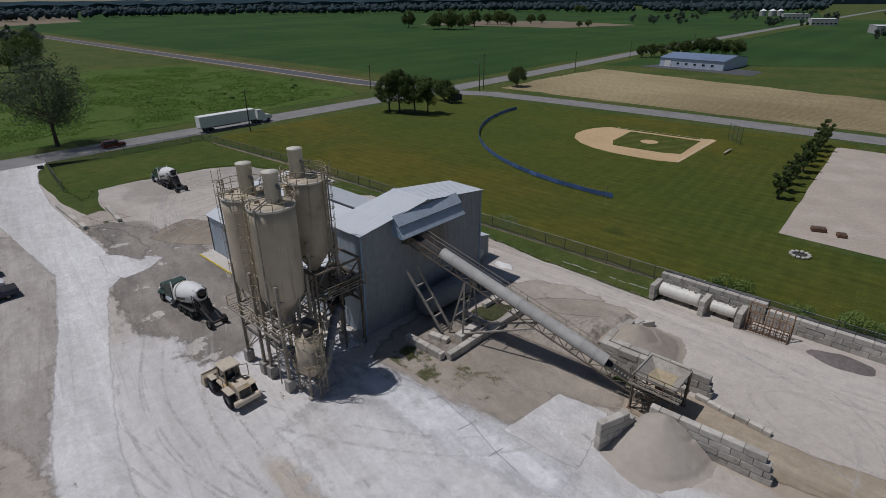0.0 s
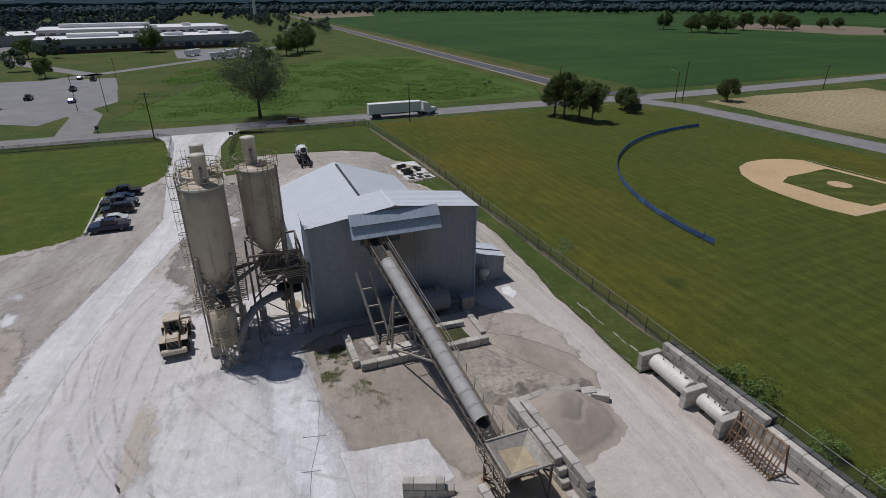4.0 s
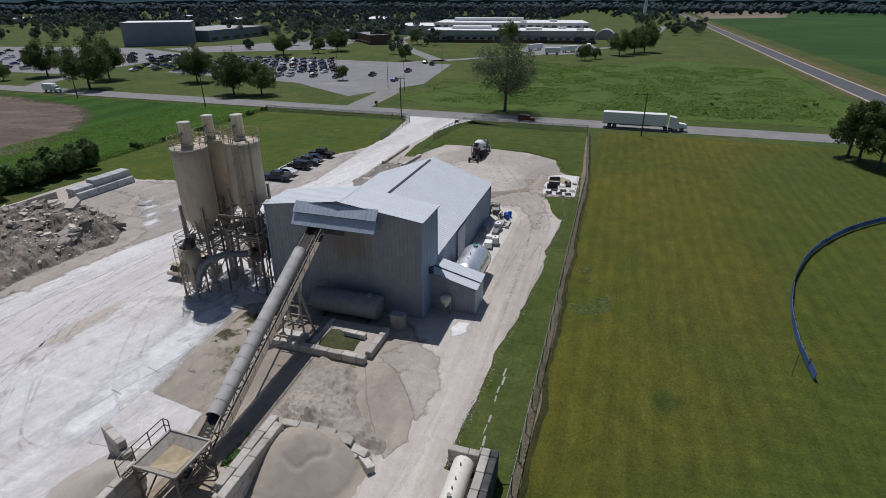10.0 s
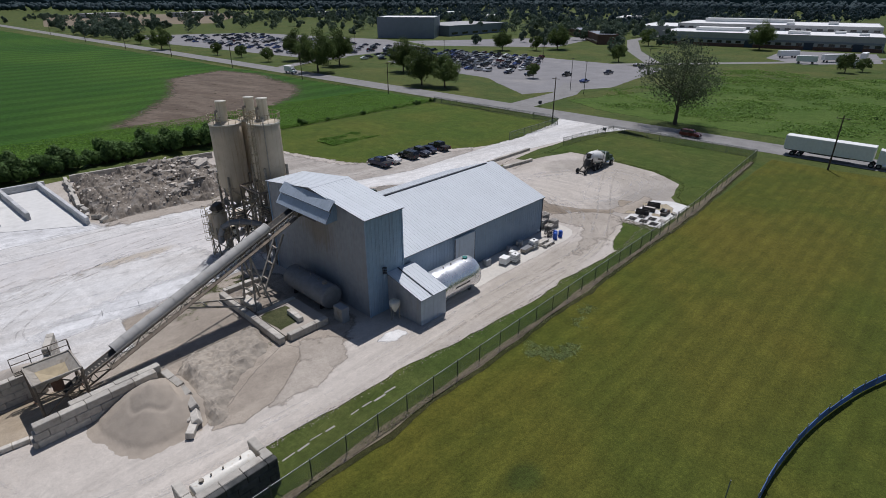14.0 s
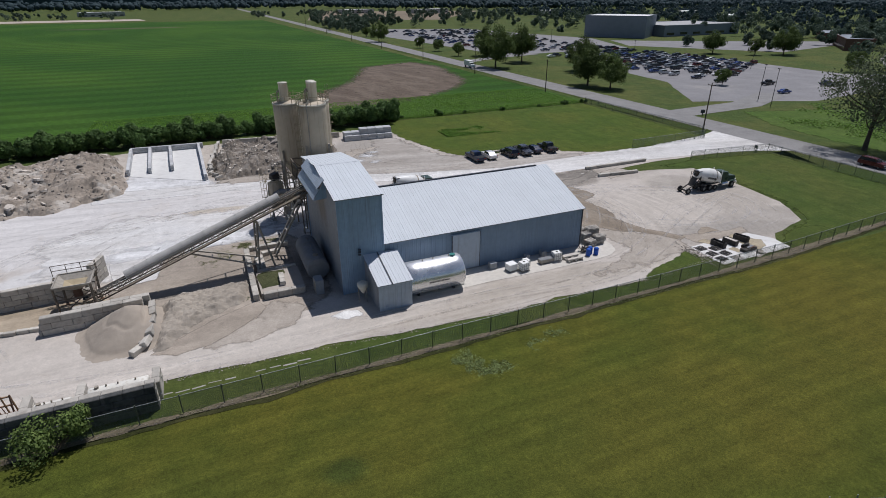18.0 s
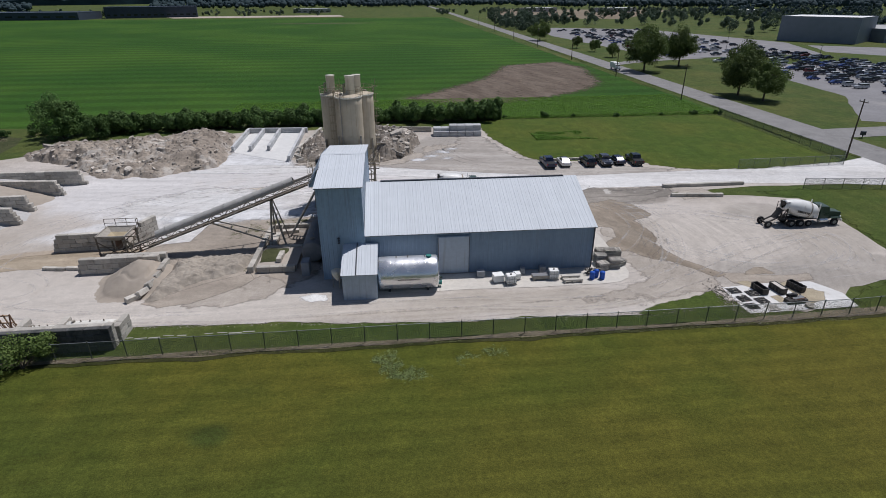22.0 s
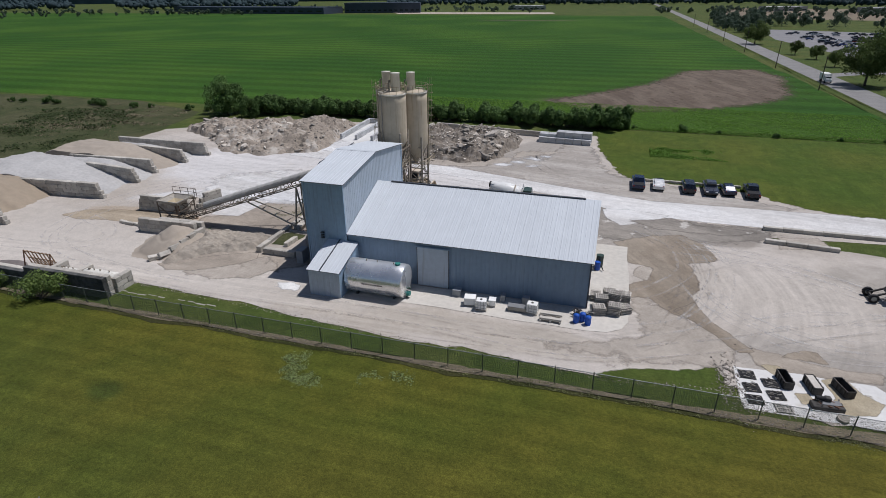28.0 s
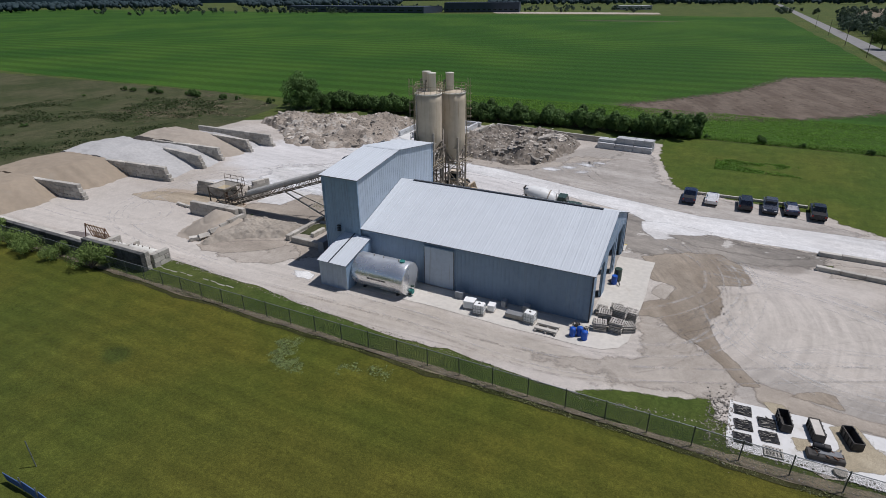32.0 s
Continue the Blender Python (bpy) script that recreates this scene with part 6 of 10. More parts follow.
RIM_Z = 3.58
for i in range(4):
    (a, b), (c, d) = CORNERS[i], CORNERS[(i + 1) % 4]
    out = [Vector((a * rim, b * rim, RIM_Z)), Vector((c * rim, d * rim, RIM_Z)), Vector((c * low_r, d * low_r, 2.55)), Vector((a * low_r, b * low_r, 2.55))]
    inn = [Vector((p.x * 0.985, p.y * 0.985, p.z + 0.03)) for p in out]
    g = G()
    g.add(out + inn, [(0, 1, 2, 3), (7, 6, 5, 4), (0, 4, 5, 1), (1, 5, 6, 2), (2, 6, 7, 3), (3, 7, 4, 0)])
    side = part("bin_side", g, M_steel_dusty, hop, "sloped dusty steel plate of the bin")
    part("rim", G().bar((a * rim, b * rim, RIM_Z), (c * rim, d * rim, RIM_Z), 0.12, 0.18), M_steel_dusty, hop)
    mid = out[0].lerp(out[1], 0.5)
    part("stiffener", G().bar(mid, out[3].lerp(out[2], 0.5), 0.09), M_steel_dusty, side)
for a, b in CORNERS:
    part("leg", G().bar((a * 1.62, b * 1.62, 0), (a * 1.66, b * 1.66, RIM_Z), 0.17), M_steel_dark, hop)
    part("foot_plate", G().cbox(a * 1.62, b * 1.62, 0.03, 0.4, 0.4, 0.06, 0.01), M_rust, hop)
for a, b, c, d in ((-1, -1, 1, -1), (1, 1, -1, 1), (-1, 1, -1, -1)):
    struts("brace", hop, [((a * 1.62, b * 1.62, 0.4), (c * 1.62, d * 1.62, 2.9)), ((c * 1.62, d * 1.62, 0.4), (a * 1.62, b * 1.62, 2.9)), ((a * 1.62, b * 1.62, 2.2), (c * 1.62, d * 1.62, 2.2))], 0.09, M_steel_dark)
walk_h = thing("catwalk")
walk_h.parent = hop
grating(walk_h, -1.8, 2.3, -2.3, -1.82, 3.1, 0.4)
rails(walk_h, [(-1.8, -1.85, 3.15), (-1.8, -2.3, 3.15), (-0.4, -2.3, 3.15), (0.95, -2.3, 3.15), (2.3, -2.3, 3.15)], 1.25, False, 0.055, M_steel_dark)
for x in (-1.6, 1.6):
    part("bracket", G().bar((x, -2.25, 3.05), (x, -1.66, 2.4), 0.08), M_steel_dark, hop)
part("gate", G().lathe([(0.42, 1.4), (0.42, 2.55)], 4), M_rust, hop)
g = G()
g.add([(-1.05, -1.0, 3.12), (1.1, -1.05, 3.16), (1.0, 1.0, 3.10), (-0.9, 0.95, 3.06), (-0.1, 0.1, 2.74)], [(0, 1, 4), (1, 2, 4), (2, 3, 4), (3, 0, 4)])
part("sand_fill", g, M_ochre, hop, "ochre sand left in the bin")


# ---- stockpile walls of big concrete blocks ----
BLOCKS = {}


def block_mesh(l, w, h, material):
    key = (round(l, 2), w, h, material.name)
    if key not in BLOCKS:
        BLOCKS[key] = G().cbox(0, 0, 0, l, w, h, 0.045).mesh("block", material)
    return BLOCKS[key]


def block_wall(p0, p1, courses, label, unit=1.5, w=0.6, h=0.6, material=None, step=0, wobble=0.02, z=0.04):
    """A dry wall of cast blocks; step leaves that many blocks out at the far end of each higher course."""
    p0, p1 = Vector(p0), Vector(p1)
    d = p1 - p0
    ang = math.degrees(math.atan2(d.y, d.x))
    t = thing("block_wall", p0.x, p0.y, z, ang, label, "wall", "stockpile walls")
    for c in range(courses):
        x = 0.0
        end = d.length - step * unit * 0.5 * c
        first = True
        while x < end - 0.25:
            l = unit / 2 if (first and c % 2) else unit
            l = min(l, end - x)
            first = False
            ob = part("block", block_mesh(l - 0.02, w, h - 0.012, material or M_block), None, t)
            ob.matrix_basis = pose(x + l / 2, rnd(-wobble, wobble), c * h, 0, 0, rnd(-0.6, 0.6))
            x += l
    return t


random.seed(11)
low_wall = "low weathered concrete block wall beside the conveyor"
# walls round the sand beside the hopper
block_wall((-17.6, 42.4), (-8.3, 42.65), 3, low_wall, unit=1.8, w=0.68, h=0.66, step=0.2)
block_wall((-18.2, 41.55), (-10.2, 41.85), 3, low_wall, unit=1.8, w=0.68, h=0.64, step=0.6, wobble=0.04)
block_wall((-9.4, 41.75), (-3.3, 41.15), 1, low_wall, unit=1.1, w=0.45, h=0.42, wobble=0.09)
block_wall((-12.85, 30.7), (-11.1, 35.2), 4, low_wall, step=0.9, h=0.66)
block_wall((-10.9, 35.5), (-2.0, 35.95), 4, low_wall, step=0.2, h=0.6)
for i, (x, y, z, tilt, yaw) in enumerate(((-18.4, 42.8, 0.80, 4, 92), (-18.55, 44.35, 0.84, 9, 95), (-18.6, 45.9, 0.76, 14, 89), (-18.45, 47.45, 0.58, 18, 84), (-18.1, 48.9, 0.30, 24, 74),
                                          (-18.2, 43.5, 0.05, 0, 91), (-18.15, 45.1, 0.05, 3, 93), (-18.05, 46.7, 0.05, 6, 88), (-17.8, 48.2, 0.04, 9, 80), (-17.2, 49.7, 0.05, -8, 52), (-17.65, 46.0, 0.04, 20, 96))):
    ob = solid("loose_block", block_mesh(1.52, 0.62, 0.6, M_block), None, "concrete block of a wall that has slid down the sand", "block", "loose blocks")
    ob.matrix_basis = pose(x, y, z, tilt, -2, yaw)
# kerb of blocks round the trestle's foot
pad = "mossy concrete block kerb round the conveyor footing"
block_wall((-28.7, 31.5), (-28.5, 44.4), 1, pad, w=0.65, h=0.8)
block_wall((-34.0, 31.2), (-29.1, 31.2), 1, pad, w=0.65, h=0.8)
block_wall((-33.8, 44.3), (-29.1, 44.3), 1, pad, w=0.65, h=0.8)
block_wall((-33.8, 38.3), (-29.2, 38.3), 1, pad, w=0.5, h=0.72)
block_wall((-31.7, 40.6), (-31.6, 43.0), 1, pad, w=0.6, h=0.55, z=0.58)
block_wall((-32.6, 33.0), (-30.4, 33.4), 1, pad, w=0.7, h=0.75)
region("yard_fill", [(-33.7, 31.5), (-29.0, 31.5), (-29.0, 44), (-33.7, 44)], 0.3, M_rubble, 0.1, 1, "gravelly soil in the conveyor footing")
solid("footing_fill", G().box(-31.5, 41.3, 0.05, 4.8, 5.4, 0.52), M_sand, "packed grey sand fill inside the block footing", "fill")
region("lawn", [(-32.2, 39.0), (-29.3, 39.0), (-29.3, 42.8), (-31.6, 42.6)], 0.60, M_scrub, 0.3, 0.6, "weedy grass in the conveyor footing")
block_wall((-29.9, 34.3), (-29.9, 37.3), 1, "concrete footing under the conveyor trestle", w=1.0, h=0.9)
# wall along the park fence with tanks before it
fw = "tall weathered concrete block wall along the park fence"
block_wall((-19.4, 58.2), (-8.4, 58.33), 4, fw, w=0.6)
block_wall((-8.3, 58.33), (14.0, 58.6), 3, fw, w=0.6)
block_wall((14.2, 58.6), (32.0, 58.8), 2, fw, w=0.6)
# second row added on the +y face, coloured dark for the shade there
block_wall((-8.3, 58.95), (14.0, 59.22), 3, "stained concrete block row along the fence, the wall's shade put into its dark colour", w=0.5, h=0.61, material=M_block_shade)
block_wall((-19.4, 58.82), (-8.4, 58.95), 4, "stained concrete block row behind the tanks, the wall's shade put into its dark colour", w=0.5, h=0.61, material=M_block_shade)
for x in (-19.3, -13.9, -10.2):
    block_wall((x, 55.4), (x, 57.7), 3, "stub of concrete blocks that holds the tanks", w=0.6)
lying_tank("white_tank", -16.6, 56.7, 0.04, 0, 4.2, 0.75, M_white_tank, "dirty white steel tank lying between block stubs", group="white tanks")
lying_tank("white_tank", -12.0, 56.8, 0.04, 0, 2.4, 0.62, M_white_tank, "short dirty white tank lying between block stubs", group="white tanks")
rack = thing("rusty_rack", -7.6, 56.3, 0.04, 0, "rusty welded steel rack leaning at the block wall", "rack")
for i in range(8):
    part("bar", G().bar((-2.0 + i * 0.57, -0.35, 0), (-2.0 + i * 0.57, 0.35, 3.0), 0.09), M_tan_rust, rack)
for k in (0.05, 0.35, 0.65, 0.95):
    part("cross_bar", G().bar((-2.05, -0.35 + 0.7 * k, 3.0 * k), (2.05, -0.35 + 0.7 * k, 3.0 * k), 0.1), M_tan_rust, rack)
for i in range(14):
    part("rod", G().bar((-1.9 + i * 0.29, -0.75, 0.12), (-1.95 + i * 0.29, -0.1, 1.7), 0.05), M_rust, rack)
part("rod_tie", G().bar((-2.0, -0.45, 0.9), (2.0, -0.45, 0.9), 0.06), M_rust, rack)
for x in (-2.0, 2.0):
    part("prop", G().bar((x, 0.35, 3.0), (x, 1.0, 0), 0.1), M_rust, rack)
    part("foot", G().bar((x, -0.7, 0.1), (x, 1.0, 0.1), 0.1), M_rust, rack)
# bays of aggregate
bay = "stepped concrete block wall of an aggregate bay"
for x0, y0, x1, y1 in ((26.0, 47.4, 11.8, 46.1), (29.0, 35.2, 7.3, 33.5), (20.0, 24.4, 8.0, 25.6), (28.0, 20.8, 9.2, 19.9), (24.0, 11.8, 8.6, 12.8), (30.0, 7.2, 7.7, 7.2)):
    block_wall((x0, y0), (x1, y1), 4, bay, step=0.4, w=0.75, h=0.63, wobble=0.05)
# long kerb walls by the drive
for x0, y0, x1, y1 in ((-91.2, 19.0, -105.8, 19.0), (-90.5, 23.6, -98.8, 24.4)):
    block_wall((x0, y0), (x1, y1), 1, "long pale concrete barrier beside the drive", unit=2.4, w=0.6, h=0.55)
block_wall((-74.4, 1.2), (-91.5, 1.0), 1, "low pale concrete barrier behind the parked cars", unit=3.0, w=0.35, h=0.45)
# white settling bays
for x in (-12.2, -15.8, -19.6, -25.2):
    block_wall((x, -12.0 if x > -25 else -3.5), (x + 0.6, -29.0), 2, "low concrete block wall of a settling bay", w=0.55, material=M_block_new)
block_wall((-11.5, -29.2), (-25.5, -28.4), 2, "low concrete block wall of a settling bay", w=0.55, material=M_block_new)
region("pavement", [(-12.0, -12), (-12.2, -28.5), (-25.0, -28.2), (-25.4, -3.0)], 0.09, M_slurry, 0.3, 2, "white dried slurry in the settling bays")
# stack of new blocks
st = thing("block_stack", -60.6, -21.8, 0.04, -4, "stack of new pale concrete blocks in layers", "blocks")
random.seed(5)
for c in range(4):
    for i in range(6 if c < 3 else 4):
        for j in range(4 if c < 2 else 3):
            ob = part("block", block_mesh(1.78, 0.6, 0.59, M_block_new), None, st)
            ob.matrix_basis = pose(-4.7 + i * 1.85 + rnd(-0.05, 0.05), -1.3 + j * 0.72 + rnd(-0.03, 0.03), c * 0.6)


# ---- heaps ----
def heap(name, x, y, rx, ry, h, rz, material, label, rough=0.08, seed=1, flat=0.0, n=44, m=26):
    """A heap of loose stuff: a round hill with slumped, uneven flanks."""
    g = G()
    pts = [(0, 0, h)]
    f = []
    for k in range(1, m + 1):
        q = k / m
        for i in range(n):
            a = 2 * math.pi * i / n
            edge = 1 + 0.16 * noise.noise((math.cos(a) * 1.6 + seed, math.sin(a) * 1.6, seed * 3.1)) + 0.06 * noise.noise((math.cos(a) * 6, math.sin(a) * 6, seed))
            px, py = rx * q * edge * math.cos(a), ry * q * edge * math.sin(a)
            z = h * max(0.0, 1 - max(0, (q - flat) / (1 - flat)) ** 1.25)
            damp = min(1, (1 - q) * 5)
            z += damp * rough * h * (noise.noise((px * 0.5 + seed, py * 0.5, 1)) + 0.5 * noise.noise((px * 1.6, py * 1.6, seed)))
            if q == 1:
                z = -0.02
            pts.append((px, py, max(z, -0.02)))
    for i in range(n):
        f.append((0, 1 + i, 1 + (i + 1) % n))
    for k in range(m - 1):
        for i in range(n):
            a, b = 1 + k * n + i, 1 + k * n + (i + 1) % n
            f.append((a, a + n, b + n, b))
    g.add(pts, f, True)
    ob = part(name, g, material)
    ob.matrix_basis = pose(x, y, 0.045, 0, 0, rz)
    return tagged(ob, label, "heap", "", "stuff")


def grid_mesh(name, xs, ys, height, material, smooth=True):
    """A sheet over a grid, lifted by height(x, y)."""
    n, m = len(xs), len(ys)
    me = bpy.data.meshes.new(name)
    me.from_pydata([(x, y, height(x, y)) for x in xs for y in ys], [], [(i * m + j, (i + 1) * m + j, (i + 1) * m + j + 1, i * m + j + 1) for i in range(n - 1) for j in range(m - 1)])
    me.polygons.foreach_set("use_smooth", [smooth] * len(me.polygons))
    me.materials.append(material)
    return me


def cone_heap(x, y, h, slope, x0, x1, y0, y1, material, label, seed, wall=None):
    """A poured cone of sand, held by walls at the sides of a box, with slips and a soft toe."""
    def height(px, py):
        r = math.hypot(px - x, (py - y) * 0.92)
        a = math.atan2(py - y, px - x)
        z = h - slope * r * (1 + 0.10 * noise.noise((math.cos(a) * 1.5, math.sin(a) * 1.5, seed)))
        z = z if z > 0.35 else 0.35 * math.exp((z - 0.35) * 2.2) - 0.09
        z += 0.05 * noise.noise((px * 0.8, py * 0.8, seed)) + 0.035 * noise.noise((px * 2.6, py * 2.6, seed))
        z -= 0.16 * math.exp(-((r - 1.9 - 0.2 * math.sin(5 * a)) / 0.16) ** 2) * max(0.0, math.cos(a - 0.9))
        if px < -17.7:
            z = min(z, 1.3 - 0.8 * max(0.0, -18.5 - px))
        if wall and px < wall[0] + (py - wall[1]) * wall[2]:
            z = -0.3
        return min(z, h - 0.12) + 0.02

    xs, ys = np.arange(x0, x1, 0.16), np.arange(y0, y1, 0.16)
    ob = part("sand_heap", grid_mesh("sand_heap", xs, ys, height, material), None)
    return tagged(ob, label, "heap", "", "stuff")


cone_heap(-16.5, 45.0, 2.75, 0.60, -19.6, -9.6, 42.7, 51.5, M_sand_tan, "smooth brown-grey sand pile between block walls", 2.2)
cone_heap(-9.5, 34.6, 2.75, 0.66, -13.0, -3.4, 29.4, 35.35, M_sand, "grey crushed stone pile in a corner of block walls", 4.4, (-11.05, 35.2, 0.389))
heap("sand_heap", -42.6, 27.0, 2.0, 1.3, 0.7, 10, M_ochre, "small spilled heap of tan sand by the silo legs", 0.08, 5)
heap("sand_heap", -1.1, 55.9, 2.7, 1.4, 0.4, 4, M_grit, "low heap of dark grit at the block wall", 0.1, 6, 0.1)


def bay_heap(low, high, toe, crest, back, h, material, label, seed, open0=False, open1=False):
    """Loose material that fills a bay between two wall lines (y at x = 8 and at x = 28): a slope from its toe to a long crest, and a flank behind."""
    def line(w, x):
        return w[0] + (w[1] - w[0]) * (x - 8.0) / 20.0

    def height(x, y, v):
        t = toe + 1.6 * noise.noise((y * 0.23, seed, 1)) + 0.5 * noise.noise((y * 0.9, seed, 2)) + 3.4 * abs(v - 0.5) ** 2
        z = h * (min(1.0, max(0.0, (x - t) / (crest - toe))) ** 0.92)
        top = h * (0.94 + 0.08 * noise.noise((x * 0.2, y * 0.25, seed)) + 0.05 * noise.noise((x * 0.7, y * 0.7, seed)))
        z = min(z, top, 0.45 * (back - x) + 0.25 * noise.noise((x * 0.3, y * 0.3, seed)))
        if open0:
            z = min(z, v * (line(high, x) - line(low, x)) * 0.72)
        if open1:
            z = min(z, (1 - v) * (line(high, x) - line(low, x)) * 0.72)
        z *= 0.86 + 0.14 * math.sin(math.pi * v)
        z += min(1.0, max(0.0, z)) * (0.10 * noise.noise((x * 0.8, y * 0.8, seed)) + 0.05 * noise.noise((x * 2.3, y * 2.3, seed)))
        return z + 0.012

    g = G()
    xs, n = np.linspace(toe - 2.0, back, 60), 34
    pts = []
    for x in xs:
        a, b = line(low, x), line(high, x)
        pts.append((x, a, -0.05))
        pts += [(x, a + (b - a) * k / (n - 3), height(x, a + (b - a) * k / (n - 3), k / (n - 3))) for k in range(n - 2)]
        pts.append((x, b, -0.05))
    rows = [[(i * n + j, (i + 1) * n + j, (i + 1) * n + j + 1, i * n + j + 1) for i in range(len(xs) - 1)] for j in range(n - 1)]
    g.add(pts, sum(rows[1:-1], []), True)
    g.add([pts[i * n + j] for i in range(len(xs)) for j in (0, 1)], [(2 * i, 2 * i + 1, 2 * i + 3, 2 * i + 2) for i in range(len(xs) - 1)])
    g.add([pts[i * n + j] for i in range(len(xs)) for j in (n - 2, n - 1)], [(2 * i, 2 * i + 1, 2 * i + 3, 2 * i + 2) for i in range(len(xs) - 1)])
    return tagged(part("aggregate_heap", g, material), label, "heap", "", "stuff")


bay_heap((45.75, 47.6), (57.4, 57.4), 16.5, 22.5, 38, 3.3, M_sand_brown, "large heap of brown sand in a bay", 1.3, open1=True)
bay_heap((33.55, 35.1), (45.75, 47.6), 16.8, 23.5, 41, 3.5, M_sand_brown, "large heap of tan sand in a bay", 2.7)
bay_heap((25.6, 23.6), (33.55, 35.1), 8.8, 25.0, 42, 3.7, M_stone, "large heap of pale crushed stone in a bay", 3.9)
bay_heap((19.85, 20.8), (25.6, 23.6), 9.6, 18.0, 34, 2.5, M_stone, "small heap of pale stone in a bay", 4.4)
bay_heap((12.85, 11.5), (19.85, 20.8), 10.2, 23.0, 40, 3.5, M_sand_tan, "heap of grey gravel in a bay", 5.8)
bay_heap((7.2, 7.2), (12.85, 11.5), 11.0, 20.0, 36, 3.2, M_stone, "heap of fine pale gravel in a bay", 6.1, open0=True)


def inside_of(pts, x, y):
    """How far (x, y) lies inside the outline; less than 0 outside."""
    far, inside = 1e9, False
    for (ax, ay), (bx, by) in zip(pts, pts[1:] + pts[:1]):
        dx, dy = bx - ax, by - ay
        k = min(1, max(0, ((x - ax) * dx + (y - ay) * dy) / (dx * dx + dy * dy)))
        far = min(far, math.hypot(x - ax - k * dx, y - ay - k * dy))
        if (ay > y) != (by > y) and x < dx * (y - ay) / dy + ax:
            inside = not inside
    return far if inside else -far


def tipped(name, pts, h, slope, lump, clod, step, material, label, category, seed, kind="", humps=()):
    """Tipped soil and rubble over an outline: banks, hollows and clods on a fine grid."""
    xs = np.arange(min(p[0] for p in pts) - 1, max(p[0] for p in pts) + 1, step)
    ys = np.arange(min(p[1] for p in pts) - 1, max(p[1] for p in pts) + 1, step)

    def height(x, y):
        d = inside_of(pts, x, y) + 1.1 * noise.noise((x * 0.35, y * 0.35, seed)) + 0.4 * noise.noise((x * 1.3, y * 1.3, seed))
        if d < 0:
            return -0.05
        body = h * (0.5 + lump * noise.noise((x * 0.16, y * 0.2, seed)) + 0.5 * lump * noise.noise((x * 0.42, y * 0.46, seed + 3)))
        for hx, hy, r, top in humps:
            body += top * math.exp(-((x - hx) ** 2 + (y - hy) ** 2) / (r * r))
        rough = abs(noise.noise((x * 0.75, y * 0.75, seed + 5))) + 0.55 * abs(noise.noise((x * 1.7, y * 1.7, seed + 6))) + 0.3 * abs(noise.noise((x * 3.6, y * 3.6, seed + 7)))
        return max(0.0, min(body, d * slope)) + min(1.0, d) * clod * (0.25 + max(0.0, 0.6 + noise.noise((x * 0.2, y * 0.2, seed + 9)))) * rough + 0.045

    ob = part(name, grid_mesh(name, xs, ys, height, material, False), None)
    return tagged(ob, label, category, "", kind)


tipped("rubble_mound", [(-27.0, -2.6), (-32.6, -3.0), (-38, -2.2), (-43.6, -1.2), (-47.6, -3.6), (-50.0, -8.5), (-51.8, -16), (-50.8, -24), (-44, -26.4), (-36, -27.4), (-29.4, -27.6), (-26.8, -16)], 1.9, 0.75, 0.9, 0.8, 0.3,
       M_rubble, "wide mound of tipped soil, rubble and broken slabs", "rubble", 3.1, humps=((-46, -10, 5, 1.4), (-35, -6, 5, 0.7), (-47, -18, 4, 0.9)))
tipped("rubble_mound", [(-12.6, -0.4), (-7, 1.2), (-2, 4.6), (4, 4.8), (9, 2.4), (13, -1), (19, -6), (27, -9), (30, -14), (26, -19), (14, -21), (2, -25), (-9, -26.6), (-11.4, -14)], 1.8, 0.75, 0.9, 0.75, 0.33,
       M_rubble_pale, "long bank of pale soil, rubble and broken concrete", "rubble", 7.7, humps=((-6, -8, 5, 1.3), (4, -12, 6, 1.2), (3, 1.4, 3, 0.8), (16, -10, 5, 1.0), (-4, -17, 6, 0.9)))
tipped("soil_bank", [(-28.6, 39.6), (-27.6, 43.4), (-24.0, 45.6), (-21.6, 48.4), (-19.2, 50.0), (-18.2, 46), (-18.3, 42.2), (-21, 40.2), (-25, 39.4)], 1.3, 0.5, 0.3, 0.42, 0.22, M_sandy_soil, "rough bank of sandy soil beside the fallen blocks", "soil", 4.2, "stuff", humps=((-19.8, 43.5, 2.0, 0.6),))
patch("yard_patch", [(-61, -14), (-52.6, -12), (-51.4, -4), (-47, 0.4), (-40, 1.4), (-30, 0.2), (-27, -0.6), (-28, -3), (-44, -2), (-50, -6)], 0.056, M_yard_loose, 1.6, "pale spill at the foot of the rubble")
block_wall((-29.5, -29.0), (-55.0, -26.0), 2, "low weathered concrete wall behind the rubble", unit=2.2, w=0.5)
block_wall((-28.6, -28.6), (-26.0, -9.0), 2, "broken concrete block wall beside the settling bay", unit=1.6, w=0.6, wobble=0.22, step=1.0)
for x, y, z, rz, tilt in ((-26.2, -7.2, 0.05, 70, 6), (-26.8, -5.2, 0.1, 120, -12), (-27.4, -3.4, 0.05, 40, 10), (-26.4, -8.4, 0.6, 100, 14)):
    ob = solid("loose_block", block_mesh(1.5, 0.6, 0.59, M_block), None, "tumbled concrete block at the rubble's edge", "block", "loose blocks")
    ob.matrix_basis = pose(x, y, z, tilt, tilt * 0.5, rz)
random.seed(21)


